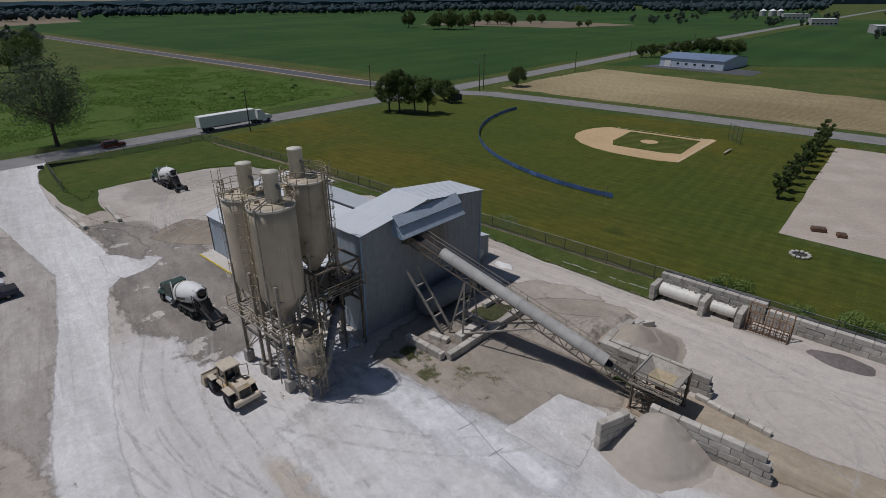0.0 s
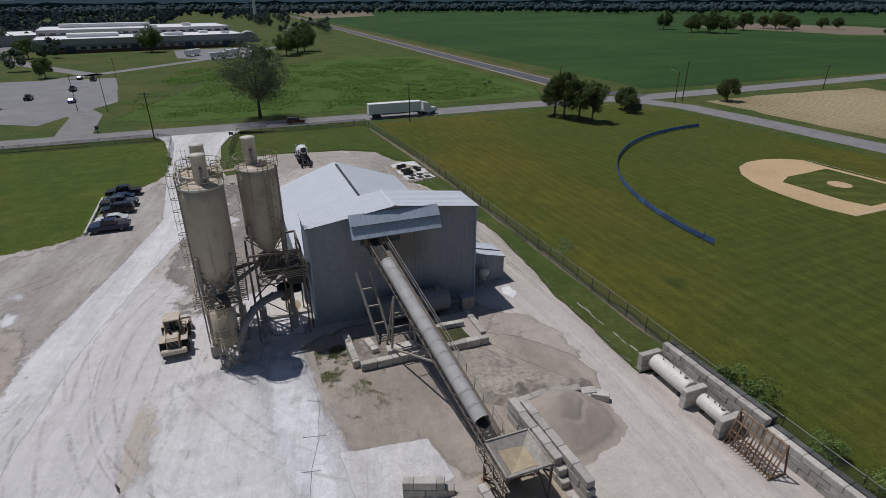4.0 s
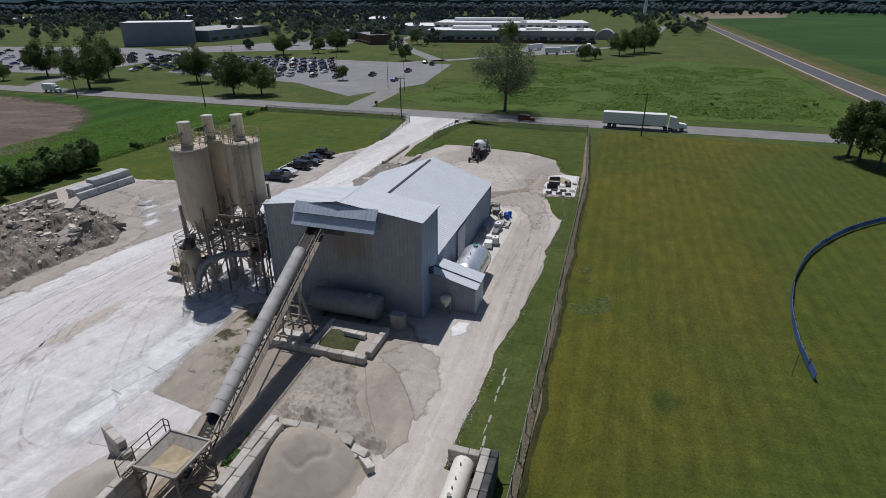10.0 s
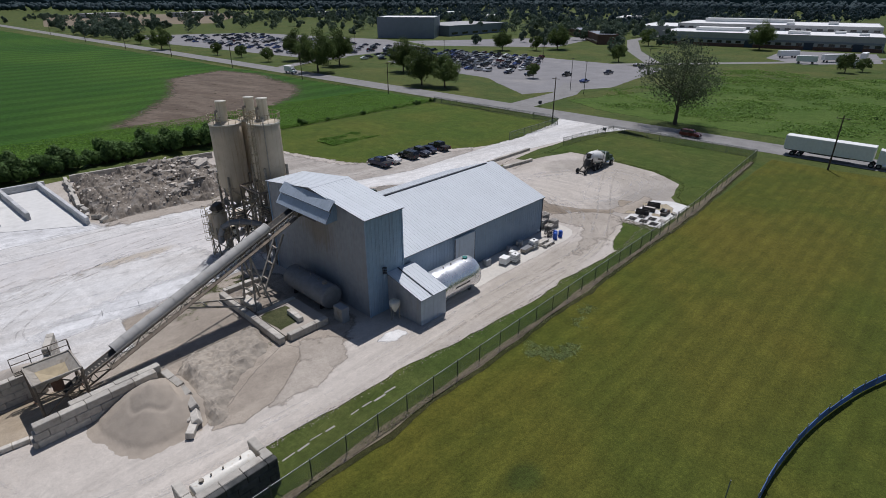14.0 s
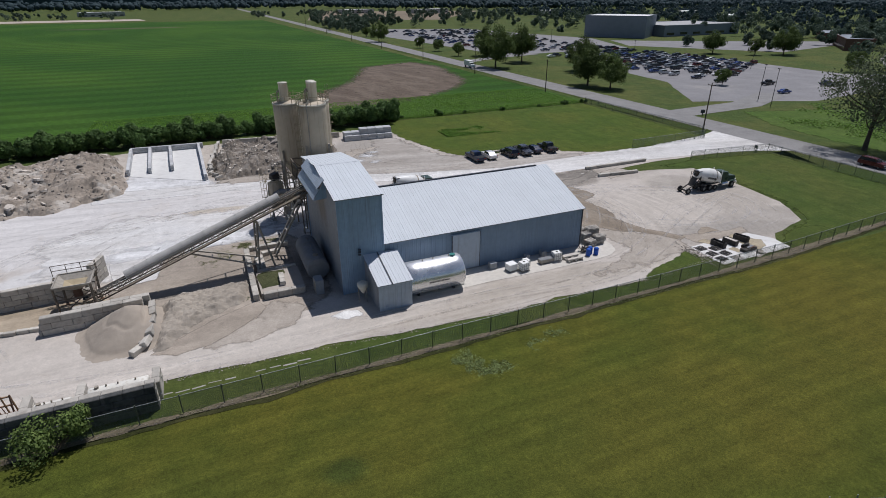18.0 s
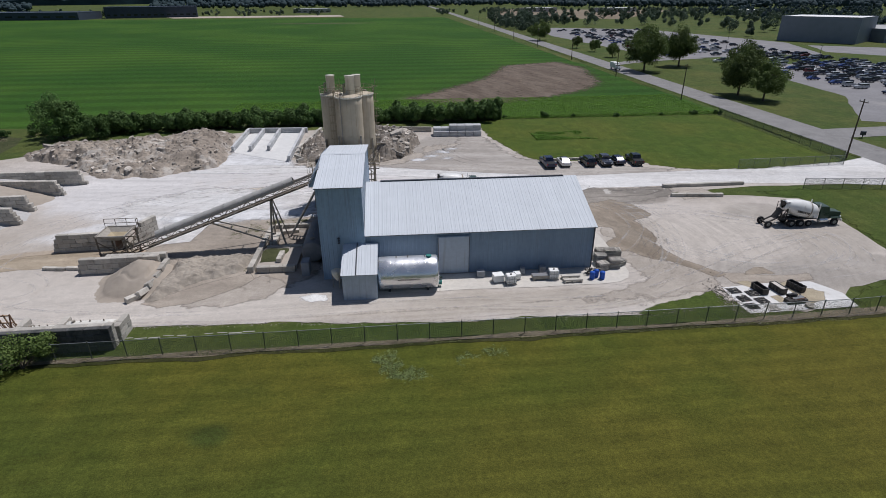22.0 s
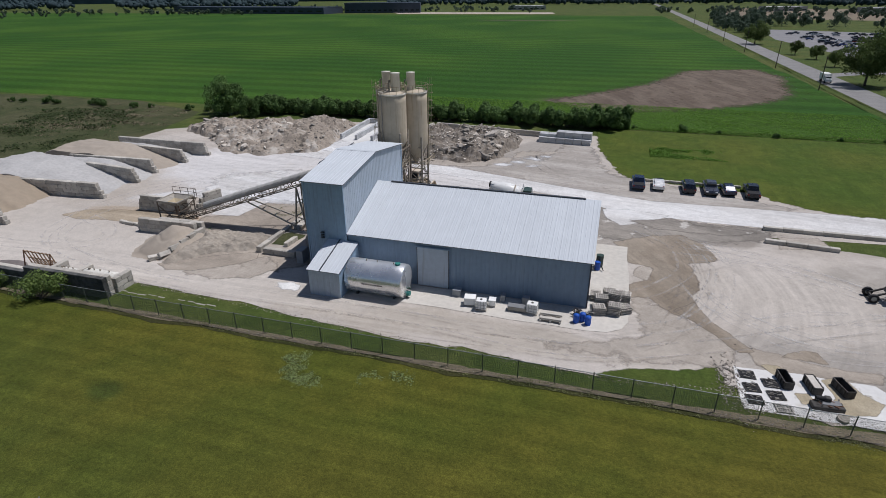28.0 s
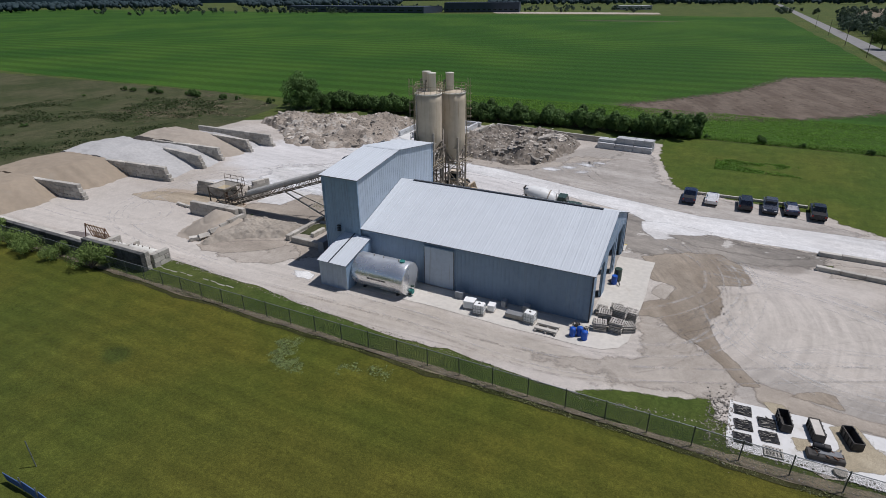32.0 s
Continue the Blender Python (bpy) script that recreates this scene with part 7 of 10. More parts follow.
def chunk_mesh(seed):
    """A broken slab of concrete."""
    random.seed(seed)
    n = random.randint(5, 7)
    out = [(math.cos(2 * math.pi * i / n) * rnd(0.6, 1.1), math.sin(2 * math.pi * i / n) * rnd(0.5, 1.0)) for i in range(n)]
    t = rnd(0.12, 0.3)
    g = G()
    pts = [(x, y, -t) for x, y in out] + [(x * rnd(0.8, 1), y * rnd(0.8, 1), t + rnd(-0.06, 0.06)) for x, y in out]
    g.add(pts, [tuple(range(n))[::-1], tuple(range(n, 2 * n))] + [(i, (i + 1) % n, n + (i + 1) % n, n + i) for i in range(n)])
    return g.mesh("slab_piece", M_chunk)


CHUNKS = [chunk_mesh(s) for s in range(8)]


def litter(mound, count, seed, box, size, tilt, stuff=False):
    """Broken slabs strewn over a mound within a box of the plan."""
    random.seed(seed)
    v = np.array([p.co[:] for p in mound.data.vertices])
    g = G()
    done = 0
    while done < count:
        x, y = rnd(box[0], box[1]), rnd(box[2], box[3])
        k = np.argmin((v[:, 0] - x) ** 2 + (v[:, 1] - y) ** 2)
        if v[k, 2] < 0.12:
            done += 0.02
            continue
        done += 1
        a = rnd(*size) * (0.6 + 0.9 * random.random() ** 3)
        m = Matrix.LocRotScale((x, y, v[k, 2] + 0.05 * a), Euler((rnd(-tilt, tilt), rnd(-tilt, tilt), rnd(0, 6.28))), Vector((a, a * rnd(0.55, 1.0), rnd(0.5, 1.0) * (0.4 + 0.5 * a))))
        me = random.choice(CHUNKS)
        if stuff:
            g.add([p.co[:] for p in me.vertices], [tuple(f.vertices) for f in me.polygons], False, m)
        else:
            part("slab_piece", me, None, mound).matrix_basis = m
    if stuff:
        part("slab_piece", g, M_chunk, mound)["kind"] = "stuff"


mound_a, mound_b = [o for o in scene.objects if o.name.startswith("rubble_mound")]
litter(mound_a, 130, 31, (-52, -38, -24, -4), (0.5, 1.45), 0.4)
litter(mound_a, 30, 32, (-38, -27, -26, -3), (0.3, 0.8), 0.35)
litter(mound_a, 900, 33, (-52, -27, -27, -1.5), (0.08, 0.3), 0.5, True)
litter(mound_b, 70, 34, (0, 28, -20, 4), (0.5, 1.3), 0.35)
litter(mound_b, 50, 35, (-12, 8, -26, 4), (0.35, 0.9), 0.4)
litter(mound_b, 1100, 36, (-12, 29, -26, 5), (0.08, 0.32), 0.5, True)


# ---- chain-link fences ----
def mesh_mat(name, color, cover):
    n = Nodes(name)
    s = n.node("ShaderNodeSeparateXYZ")
    n.put(s.inputs[0], n.pos)
    along = n.math("ADD", s.outputs[0], s.outputs[1])
    a = n.math("ABSOLUTE", n.math("SINE", n.math("MULTIPLY", n.math("ADD", along, s.outputs[2]), 42.0)))
    b = n.math("ABSOLUTE", n.math("SINE", n.math("MULTIPLY", n.math("SUBTRACT", along, s.outputs[2]), 42.0)))
    wire = n.math("LESS_THAN", n.math("MINIMUM", a, b), cover)
    n.put(n.b.inputs["Alpha"], wire)
    return n.done(color, 0.6, 0.3)


M_fence_post = mat("dull_fence_steel", (0.105, 0.118, 0.098), 0.6, 0.3, grain=5)
M_link = mesh_mat("chain_link", (0.13, 0.165, 0.13), 0.31)
POST = G().cyl((0, 0, 0), (0, 0, 1.95), 0.045, n=8).mesh("post", M_fence_post)
LINKS = {}


def fence(pts, label, bay=3.05, h=1.8, z=0.02):
    t = thing("chain_link_fence", pts[0][0], pts[0][1], z, 0, label, "fence")
    o = Vector((pts[0][0], pts[0][1]))
    for a, b in zip(pts[:-1], pts[1:]):
        a, b = Vector(a) - o, Vector(b) - o
        n = max(1, round((b - a).length / bay))
        l = (b - a).length / n
        ang = math.degrees(math.atan2(b.y - a.y, b.x - a.x))
        key = round(l, 3)
        if key not in LINKS:
            q = G()
            q.add([(0, 0, 0.03), (l, 0, 0.03), (l, 0, h), (0, 0, h)], [(0, 1, 2, 3)])
            LINKS[key] = (q.mesh("wire_mesh", M_link), G().cyl((0, 0, h + 0.03), (l, 0, h + 0.03), 0.032, n=6).mesh("top_rail", M_galv))
        for i in range(n + 1):
            p = a.lerp(b, i / n)
            ob = part("post", POST, None, t)
            ob.matrix_basis = pose(p.x, p.y, 0, 0, rnd(-1, 1), 0)
            if i < n:
                for me in LINKS[key]:
                    ob = part(me.name.split(".")[0], me, None, t)
                    ob.matrix_basis = pose(p.x, p.y, 0, 0, 0, ang)
    return t


fence([(32, 60.6), (-18, 60.3), (-92, 59.7), (-132.8, 57.2)], "long galvanised chain-link fence along the park lawn")
fence([(-132.8, 57.0), (-133.2, 24.5), (-127.0, 23.6), (-114.2, 22.2)], "galvanised chain-link fence along the road and drive")
fence([(-110.0, 10.2), (-131.5, 9.6), (-134.0, 6.5), (-133.0, -37.0)], "galvanised chain-link fence round the grass plot")
kerb = thing("kerb_strip", -31.5, 57.1, 0.03, 0, "old pale concrete kerb strip in the grass", "kerb")
for i in range(10):
    if i in (4,):
        continue
    ob = part("kerb_piece", block_mesh(rnd(0.9, 1.3), rnd(0.14, 0.26), 0.10, M_crete), None, kerb)
    ob.matrix_basis = pose(0.3 + i * 1.27, 0.12 * math.sin(i * 1.9) + 0.02 * i, -0.03, rnd(-4, 4), 0, rnd(-4, 4))
edge_line = [(-18.9, 55.5), (-25, 55.6), (-32, 56.0), (-44, 57.0), (-57, 57.5), (-72, 58.1), (-81, 56.8)]
region("lawn", edge_line + [(-88, 59.2), (-92, 59.6), (-18.9, 60.3)], 0.08, M_verge, 0.28, 0.7, "grass strip along the fence")
M_straw = mat("dead_straw", (0.185, 0.155, 0.105), 0.95, grain=5, amount=0.25, stain=(0.10, 0.085, 0.05), stain_scale=1.6, bump=0.5, bump_scale=9)
region("field", [(32, 60.5), (-18, 60.3), (-92, 59.6), (-129, 57.2), (-129, 58.1), (-92, 60.66), (-18, 61.25), (32, 61.55)], 0.05, M_verge_dark, 0.3, 0.4, "dark ragged strip along the lawn's edge")
region("field", [(32, 60.5), (-18, 60.2), (-60, 59.85), (-82, 59.5), (-92, 58.9), (-129, 57.2), (-129, 57.75), (-92, 60.2), (-18, 60.75), (32, 61.05)], 0.088, M_straw, 0.2, 0.5, "dead straw and dust along the foot of the fence")
random.seed(44)
g = G()
for _ in range(2600):
    x = rnd(-128, 10)
    y = (61.0 + 0.0081 * x if x > -92 else 60.25 + 0.062 * (x + 92)) - abs(random.gauss(0, 0.45)) - 0.15
    q = rnd(0.02, 0.07) * (1.4 if -95 < x < -80 else 1)
    g.cbox(x, y, 0.07, q, q * rnd(0.6, 1.3), q * 0.7, 0.02)
for a, b in zip(edge_line[:-1], edge_line[1:]):
    a, b = Vector(a), Vector(b)
    for _ in range(int((b - a).length * 16)):
        p = a.lerp(b, random.random())
        s = rnd(0.03, 0.11)
        g.cbox(p.x, p.y + random.gauss(-0.1, 0.2), 0.04, s, s * rnd(0.6, 1.3), s * 0.7, 0.02)
tagged(part("verge_stones", g, M_chunk), "loose pale stones along the edge of the drive", "stones", "", "stuff")

# ---- ball field ----
HOME = Vector((-40.2, 136.6))


def arc(c, r, a0, a1, n):
    return [(c[0] + r * math.cos(radians(a0 + (a1 - a0) * i / n)), c[1] + r * math.sin(radians(a0 + (a1 - a0) * i / n))) for i in range(n + 1)]


skin = [(-39.0, 137.4), (-38.5, 113.0), (-42.5, 111.6), (-47.5, 111.2), (-52.5, 111.4), (-57.5, 112.4), (-62.0, 114.6), (-65.8, 118.2), (-67.9, 122.6), (-68.2, 127.2), (-67.2, 131.4), (-64.8, 134.8),
        (-58.5, 134.6), (-43.0, 135.7), (-41.2, 137.2), (-40.2, 138.0)]
region("infield", skin, 0.05, M_infield, 0.0, 3, "tan dirt infield of the ball diamond")
region("lawn", [(-41.6, 134.4), (-40.7, 119.8), (-44.0, 118.4), (-55.4, 117.6), (-57.4, 121.5), (-58.4, 133.3)], 0.08, M_park, 0.1, 2, "grass inside the ball diamond")
strip("trim", [(-39.6, 136.6), (-38.9, 113.0)], 0.12, 0.10, M_line, "chalk foul line")
strip("trim", [(-40.2, 137.0), (-64.0, 135.3)], 0.12, 0.10, M_line, "chalk foul line")
region("infield", arc((-50.4, 125.8), 2.0, 0, 345, 22), 0.11, M_infield, 0, 3, "round pitching mound of tan dirt")
outer = thing("outfield_fence", HOME.x, HOME.y, 0.03, 0, "curved low outfield fence with blue cloth panels", "fence")
PADS = G().box(0.95, 0, 0.1, 1.9, 0.05, 0.78).mesh("cloth_panel", M_blue_pad)
PPOST = G().cyl((0, 0, 0), (0, 0, 1.3), 0.04, n=8).mesh("post", M_galv)
ps = arc((0, 0), 1.0, 178, 272, 46)
for i, (a, b) in enumerate(zip(ps[:-1], ps[1:])):
    r0, r1 = (57.5 - 4.6 * math.sin(math.pi * k / 92) for k in (i, i + 1))
    p, q = Vector(a) * r0, Vector(b) * r1
    ob = part("cloth_panel", PADS, None, outer)
    ang = math.degrees(math.atan2(q.y - p.y, q.x - p.x))
    ob.matrix_basis = pose(p.x, p.y, rnd(0, 0.06), rnd(-5, 5), 0, ang) @ Matrix.Diagonal(((q - p).length / 1.92, 1, 1, 1))
    ob = part("post", PPOST, None, outer)
    ob.matrix_basis = pose(p.x, p.y, 0)
pole_f = solid("foul_pole", G().cyl((HOME.x + 1.5, HOME.y - 54.5, 0.02), (HOME.x + 1.5, HOME.y - 54.5, 2.4), 0.04, n=8), M_galv, "thin foul pole at the fence's end", "pole")
stop = thing("backstop", -35.6, 138.6, 0.03, 135, "chain-link backstop behind home plate", "fence")
for i in range(4):
    part("post", G().cyl((-2.7 + 1.8 * i, 0, 0), (-2.7 + 1.8 * i, 0, 3.9), 0.06, n=8), M_fence_post, stop)
g = G()
g.add([(-2.7, 0, 0.05), (2.7, 0, 0.05), (2.7, 0, 3.9), (-2.7, 0, 3.9)], [(0, 1, 2, 3)])
part("wire_mesh", g, M_link, stop)
for x, y, rz in ((-33.6, 127.6, 90),):
    b = thing("players_bench", x, y, 0.03, rz, "plain pale aluminium bench by the diamond", "bench")
    part("seat", G().cbox(0, 0, 0.42, 4.5, 0.35, 0.06, 0.01), M_wood, b)
    for k in (-1.8, 0, 1.8):
        part("leg", G().bar((k, 0, 0), (k, 0, 0.43), 0.08), M_steel, b)
for x, y, w, h in ((-9.5, 90.5, 1.9, 0.9), (-6.6, 90.2, 1.2, 0.8)):
    b = thing("planter_box", x, y, 0.05, 20, "low wooden planter box on the gravel lot", "planter")
    part("box", G().cbox(0, 0, 0, w, 1.1, h * 0.6), M_rust, b)
    part("soil", G().box(0, 0, h * 0.6, w * 0.86, 0.9, 0.06), M_soil, b)
pit = thing("fire_ring", -9.5, 79.5, 0.03, 0, "ring of dark stones round ashes on the lawn", "fire ring")
for i in range(12):
    a = i * math.pi / 6
    part("stone", G().cbox(1.1 * math.cos(a), 1.1 * math.sin(a), 0, 0.45, 0.4, 0.3, 0.08), M_block, pit)
part("ash", G().lathe([(0.95, 0.02), (0.02, 0.1)], 20), M_dark_iron, pit)


board = thing("scoreboard", -119.0, 134.6, 0.03, 40, "dark scoreboard on two posts under a small tree", "scoreboard")
part("board", G().cbox(0, 0, 1.1, 4.2, 0.2, 1.9, 0.03), M_trim, board)
for k in (-1.6, 1.6):
    part("post", G().bar((k, 0, 0), (k, 0, 1.2), 0.14), M_galv, board)


# ---- trees ----
def leaf_cloud(rs, centres, radii, count, size, flat=False):
    """Small leaves, each a bent blade of two faces, strewn round clump centres."""
    k = rs.randint(0, len(centres), count)
    d = rs.normal(size=(count, 3))
    d /= np.linalg.norm(d, axis=1)[:, None]
    c = centres[k] + d * (radii[k] * rs.uniform(0.35, 1.05, count) ** 0.6)[:, None]
    u = rs.normal(size=(count, 3))
    if flat:
        c[:, 2] = centres[k][:, 2] + 0.02
        u[:, 2] *= 0.25
        d = np.array([[0, 0, 1.0]]) + 0.2 * d
    else:
        d = d + rs.normal(size=(count, 3)) * 0.38
        d /= np.linalg.norm(d, axis=1)[:, None]
        u -= d * (u * d).sum(1)[:, None]
    u /= np.linalg.norm(u, axis=1)[:, None]
    w = np.cross(u, d + (rs.normal(size=(count, 3)) * 0.5 if flat else 0.0))
    w /= np.linalg.norm(w, axis=1)[:, None] + 1e-6
    s = size * rs.uniform(0.6, 1.3, count)[:, None]
    verts = np.stack([c - u * s * 0.6, c + w * s * 0.45, c + u * s * 0.6, c - w * s * 0.45], 1).reshape(-1, 3)
    return verts, np.arange(count * 4).reshape(-1, 4)


def crown_mesh(name, rs, centres, radii, count, size, material, flat=False):
    v, f = leaf_cloud(rs, centres, radii, count, size, flat)
    me = bpy.data.meshes.new(name)
    me.from_pydata(v.tolist(), [], f.tolist())
    me.materials.append(material)
    return me


def tree(name, h, r, base, clumps, count, size, seed, material, label, squash=1.0, category="tree"):
    """A tapered trunk, limbs to the clumps, and an uneven crown of leaves."""
    rs = np.random.RandomState(seed)
    t = thing(name, 0, 0, 0, 0, label, category)
    mid = (h + base) / 2
    c = []
    while len(c) < clumps:
        p = rs.uniform(-1, 1, 3)
        q = np.linalg.norm(p)
        if 0.25 < q < 1:
            z = mid + p[2] * (h - base) / 2 * 0.86
            taper = 1 - 0.35 * max(0, p[2]) ** 2
            c.append((p[0] * r * 0.85 * taper * squash, p[1] * r * 0.85 * taper, z))
    c = np.array(c)
    rad = rs.uniform(0.16, 0.34, clumps) * r
    g = G()
    tr = h * 0.018 + 0.05
    lean = rs.uniform(-0.02, 0.02, 2) * h
    knots = [Vector((lean[0] * k, lean[1] * k, h * 0.8 * k)) for k in (0, 0.15, 0.4, 0.7, 1.0)]
    for i in range(4):
        g.cyl(knots[i], knots[i + 1], tr * (1.25, 0.95, 0.75, 0.5)[i], tr * (0.95, 0.75, 0.5, 0.15)[i], n=9, cap=False)
    for p in c[:min(clumps, 11)]:
        z0 = min(max(p[2] * 0.55, base * 0.8), h * 0.7)
        a = Vector((lean[0] * z0 / h, lean[1] * z0 / h, z0))
        b = Vector(p)
        m = a.lerp(b, 0.5) + Vector((0, 0, -0.05 * r))
        g.cyl(a, m, tr * 0.42, tr * 0.28, n=6, cap=False)
        g.cyl(m, b, tr * 0.28, tr * 0.08, n=6, cap=False)
    part("trunk", g, M_bark, t)
    part("crown", crown_mesh("crown", rs, c, rad, count, size, material), None, t)
    return t


def bush(name, h, r, count, size, seed, material, label):
    rs = np.random.RandomState(seed)
    t = thing(name, 0, 0, 0, 0, label, "bush")
    k = 9
    c = np.stack([rs.uniform(-0.7, 0.7, k) * r, rs.uniform(-0.7, 0.7, k) * r, rs.uniform(0.25, 0.72, k) * h], 1)
    g = G()
    for p in c[:6]:
        g.cyl((0, 0, 0), p, 0.06, 0.02, n=5, cap=False)
    part("stem", g, M_bark, t)
    part("crown", crown_mesh("crown", rs, c, rs.uniform(0.25, 0.45, k) * min(r, h), count, size, material), None, t)
    return t


def plant_all(proto, places):
    """Moves the first to its place and copies it to the others: x, y, turn, size."""
    proto.matrix_basis = pose(0, 0, 0)
    for i, (x, y, rz, s) in enumerate(places[1:]):
        copy_thing(proto, pose(x, y, 0, 0, 0, rz) @ Matrix.Diagonal((s, s, s * (0.92 + 0.16 * ((i * 7) % 5) / 4), 1)))
    x, y, rz, s = places[0]
    proto.matrix_basis = pose(x, y, 0, 0, 0, rz) @ Matrix.Diagonal((s, s, s, 1))


big = tree("cottonwood_tree", 21.5, 11.0, 4.2, 70, 9500, 0.38, 3, M_leaf_grey, "large thin-leaved cottonwood tree beside the road")
plant_all(big, [(-153.5, 31.5, 20, 1.0)])
broad = tree("broad_tree", 14.2, 7.4, 1.5, 54, 13000, 0.42, 5, M_leaf, "broad dark green shade tree by the road")
park_t = tree("park_tree", 14.0, 5.6, 3.0, 30, 5600, 0.42, 6, M_leaf, "airy park tree with several visible limbs")
plant_all(park_t, [(-113.9, 116.5, 0, 0.82), (-125.4, 111.7, 70, 0.9), (-117.6, 114.8, 140, 0.9), (-121.8, 112.6, 220, 0.95)])
plant_all(broad, [(-156, -66, 30, 1.0), (-158, -56, 200, 0.9), (-151, -126, 80, 1.25),
                  (-173, -140, 10, 1.1), (-172, -173, 260, 1.1), (-178, -100, 45, 0.95), (-148, -289, 100, 1.0), (-340, 60, 20, 1.0), (-366, 74, 60, 1.15), (-352, 68, 200, 1.05),
                  (-400, -17.5, 10, 1.1), (-289, -131, 0, 0.9), (-316, -109, 90, 1.0), (-473, 456, 0, 1.15), (-424, 446, 40, 1.2), (-406, 451, 80, 1.35), (-397, 461, 180, 1.25)])
round_t = tree("round_tree", 7.2, 4.1, 0.9, 32, 5000, 0.34, 8, M_leaf, "small tree with a round dark crown")
plant_all(round_t, [(-126, 137, 0, 0.95), (-121, 135, 50, 0.8), (-125, 177, 0, 1.05), (-155, -229, 20, 0.9), (-159, -209, 80, 0.95), (-158, -180, 150, 0.95), (-155, -343, 0, 1.1), (-302, -115, 0, 1.2),
                    (-279, -49, 30, 1.1), (-381, -80, 10, 1.6), (-307, 43, 0, 1.1), (-316, 48, 60, 0.9), (-135, 308, 0, 0.9), (-131, 312, 40, 0.95), (-128, 318, 70, 1.0), (-124, 325, 90, 1.1), (-120, 333, 10, 1.25), (-114, 337, 130, 1.3), (-108, 338, 60, 1.3), (-101, 340, 200, 1.3),
                    (-95, 338, 20, 1.3), (-322, 566, 0, 1.0), (-316, 575, 0, 1.1), (-435, 465, 20, 2.1), (-415, 458, 70, 2.0), (-425, 513, 0, 2.3), (-447, 565, 40, 2.0), (-437, 577, 80, 2.1), (-428, 560, 10, 2.1), (-420, 568, 200, 2.0), (-397, 546, 0, 1.6), (-412, 606, 0, 1.7), (-403, 616, 30, 1.6), (-583, 1014, 0, 2.0), (-570, 1010, 0, 2.0), (-200, -46, 10, 0.8)])
row = tree("young_tree", 6.4, 1.6, 0.7, 18, 2600, 0.28, 12, M_leaf, "narrow young tree in a row by the gravel lot")
tagged(row, group="tree row")
plant_all(row, [(-17.6, 102, 0, 1.0), (-17.7, 107, 60, 1.05), (-18.0, 112, 100, 0.95), (-18.1, 117, 20, 1.0), (-18.1, 122, 200, 1.1), (-18.4, 127, 250, 0.95), (-18.6, 132, 10, 1.05), (-18.8, 137, 80, 1.0), (-19.2, 142, 160, 1.1), (-19.4, 147, 40, 1.1)])
hedge_a = bush("hedge_bush", 3.6, 2.9, 2300, 0.36, 31, M_leaf_bush, "dense dark green hedge bush along the field edge")
hedge_b = bush("hedge_bush", 2.7, 2.3, 1900, 0.34, 32, M_leaf_bush, "dense dark green hedge bush along the field edge")
tagged(hedge_a, group="hedge"), tagged(hedge_b, group="hedge")
random.seed(8)
pa, pb = [], []
x = 108.0
while x > -134:
    y = -38.6 if x < -36 else -38.6 + (x + 36) * (0.075 if x > 0 else 0.09)
    s = rnd(0.95, 1.55) if -72 < x < 34 else rnd(0.45, 0.85) if x > 34 else rnd(0.25, 0.5)
    (pa if random.random() < 0.5 else pb).append((x, y + rnd(-1.2, 1.2), rnd(0, 360), s))
    x -= rnd(1.2, 2.3) if -75 < x < 32 else rnd(3.5, 14.0)
for x0, x1, y0, y1, k, lo, hi in ((-205, -163, 62, 124, 12, 0.12, 0.35), (36, 110, -26, 48, 16, 0.1, 0.3)):
    for _ in range(k):
        (pa if random.random() < 0.5 else pb).append((rnd(x0, x1), rnd(y0, y1), rnd(0, 360), rnd(lo, hi)))
plant_all(hedge_a, pa), plant_all(hedge_b, pb)
field_t = tree("field_tree", 9.4, 6.0, 0.1, 44, 8000, 0.42, 15, M_leaf_bush, "thick round field tree at the hedge's end")
plant_all(field_t, [(30.5, -29.5, 0, 1.0), (118, 22, 40, 0.9), (22, -27.5, 90, 0.55)])
light = bush("park_bush", 2.7, 2.3, 3400, 0.14, 41, M_leaf_light, "light green bush at the park fence")
plant_all(light, [(-12.4, 61.1, 0, 1.3), (-6.0, 61.3, 80, 0.9), (-1.0, 61.5, 150, 1.1), (4.2, 61.4, 210, 0.95), (9.5, 61.6, 30, 1.15)])

# weeds strewn in clumps, far too many to count
rs = np.random.RandomState(77)


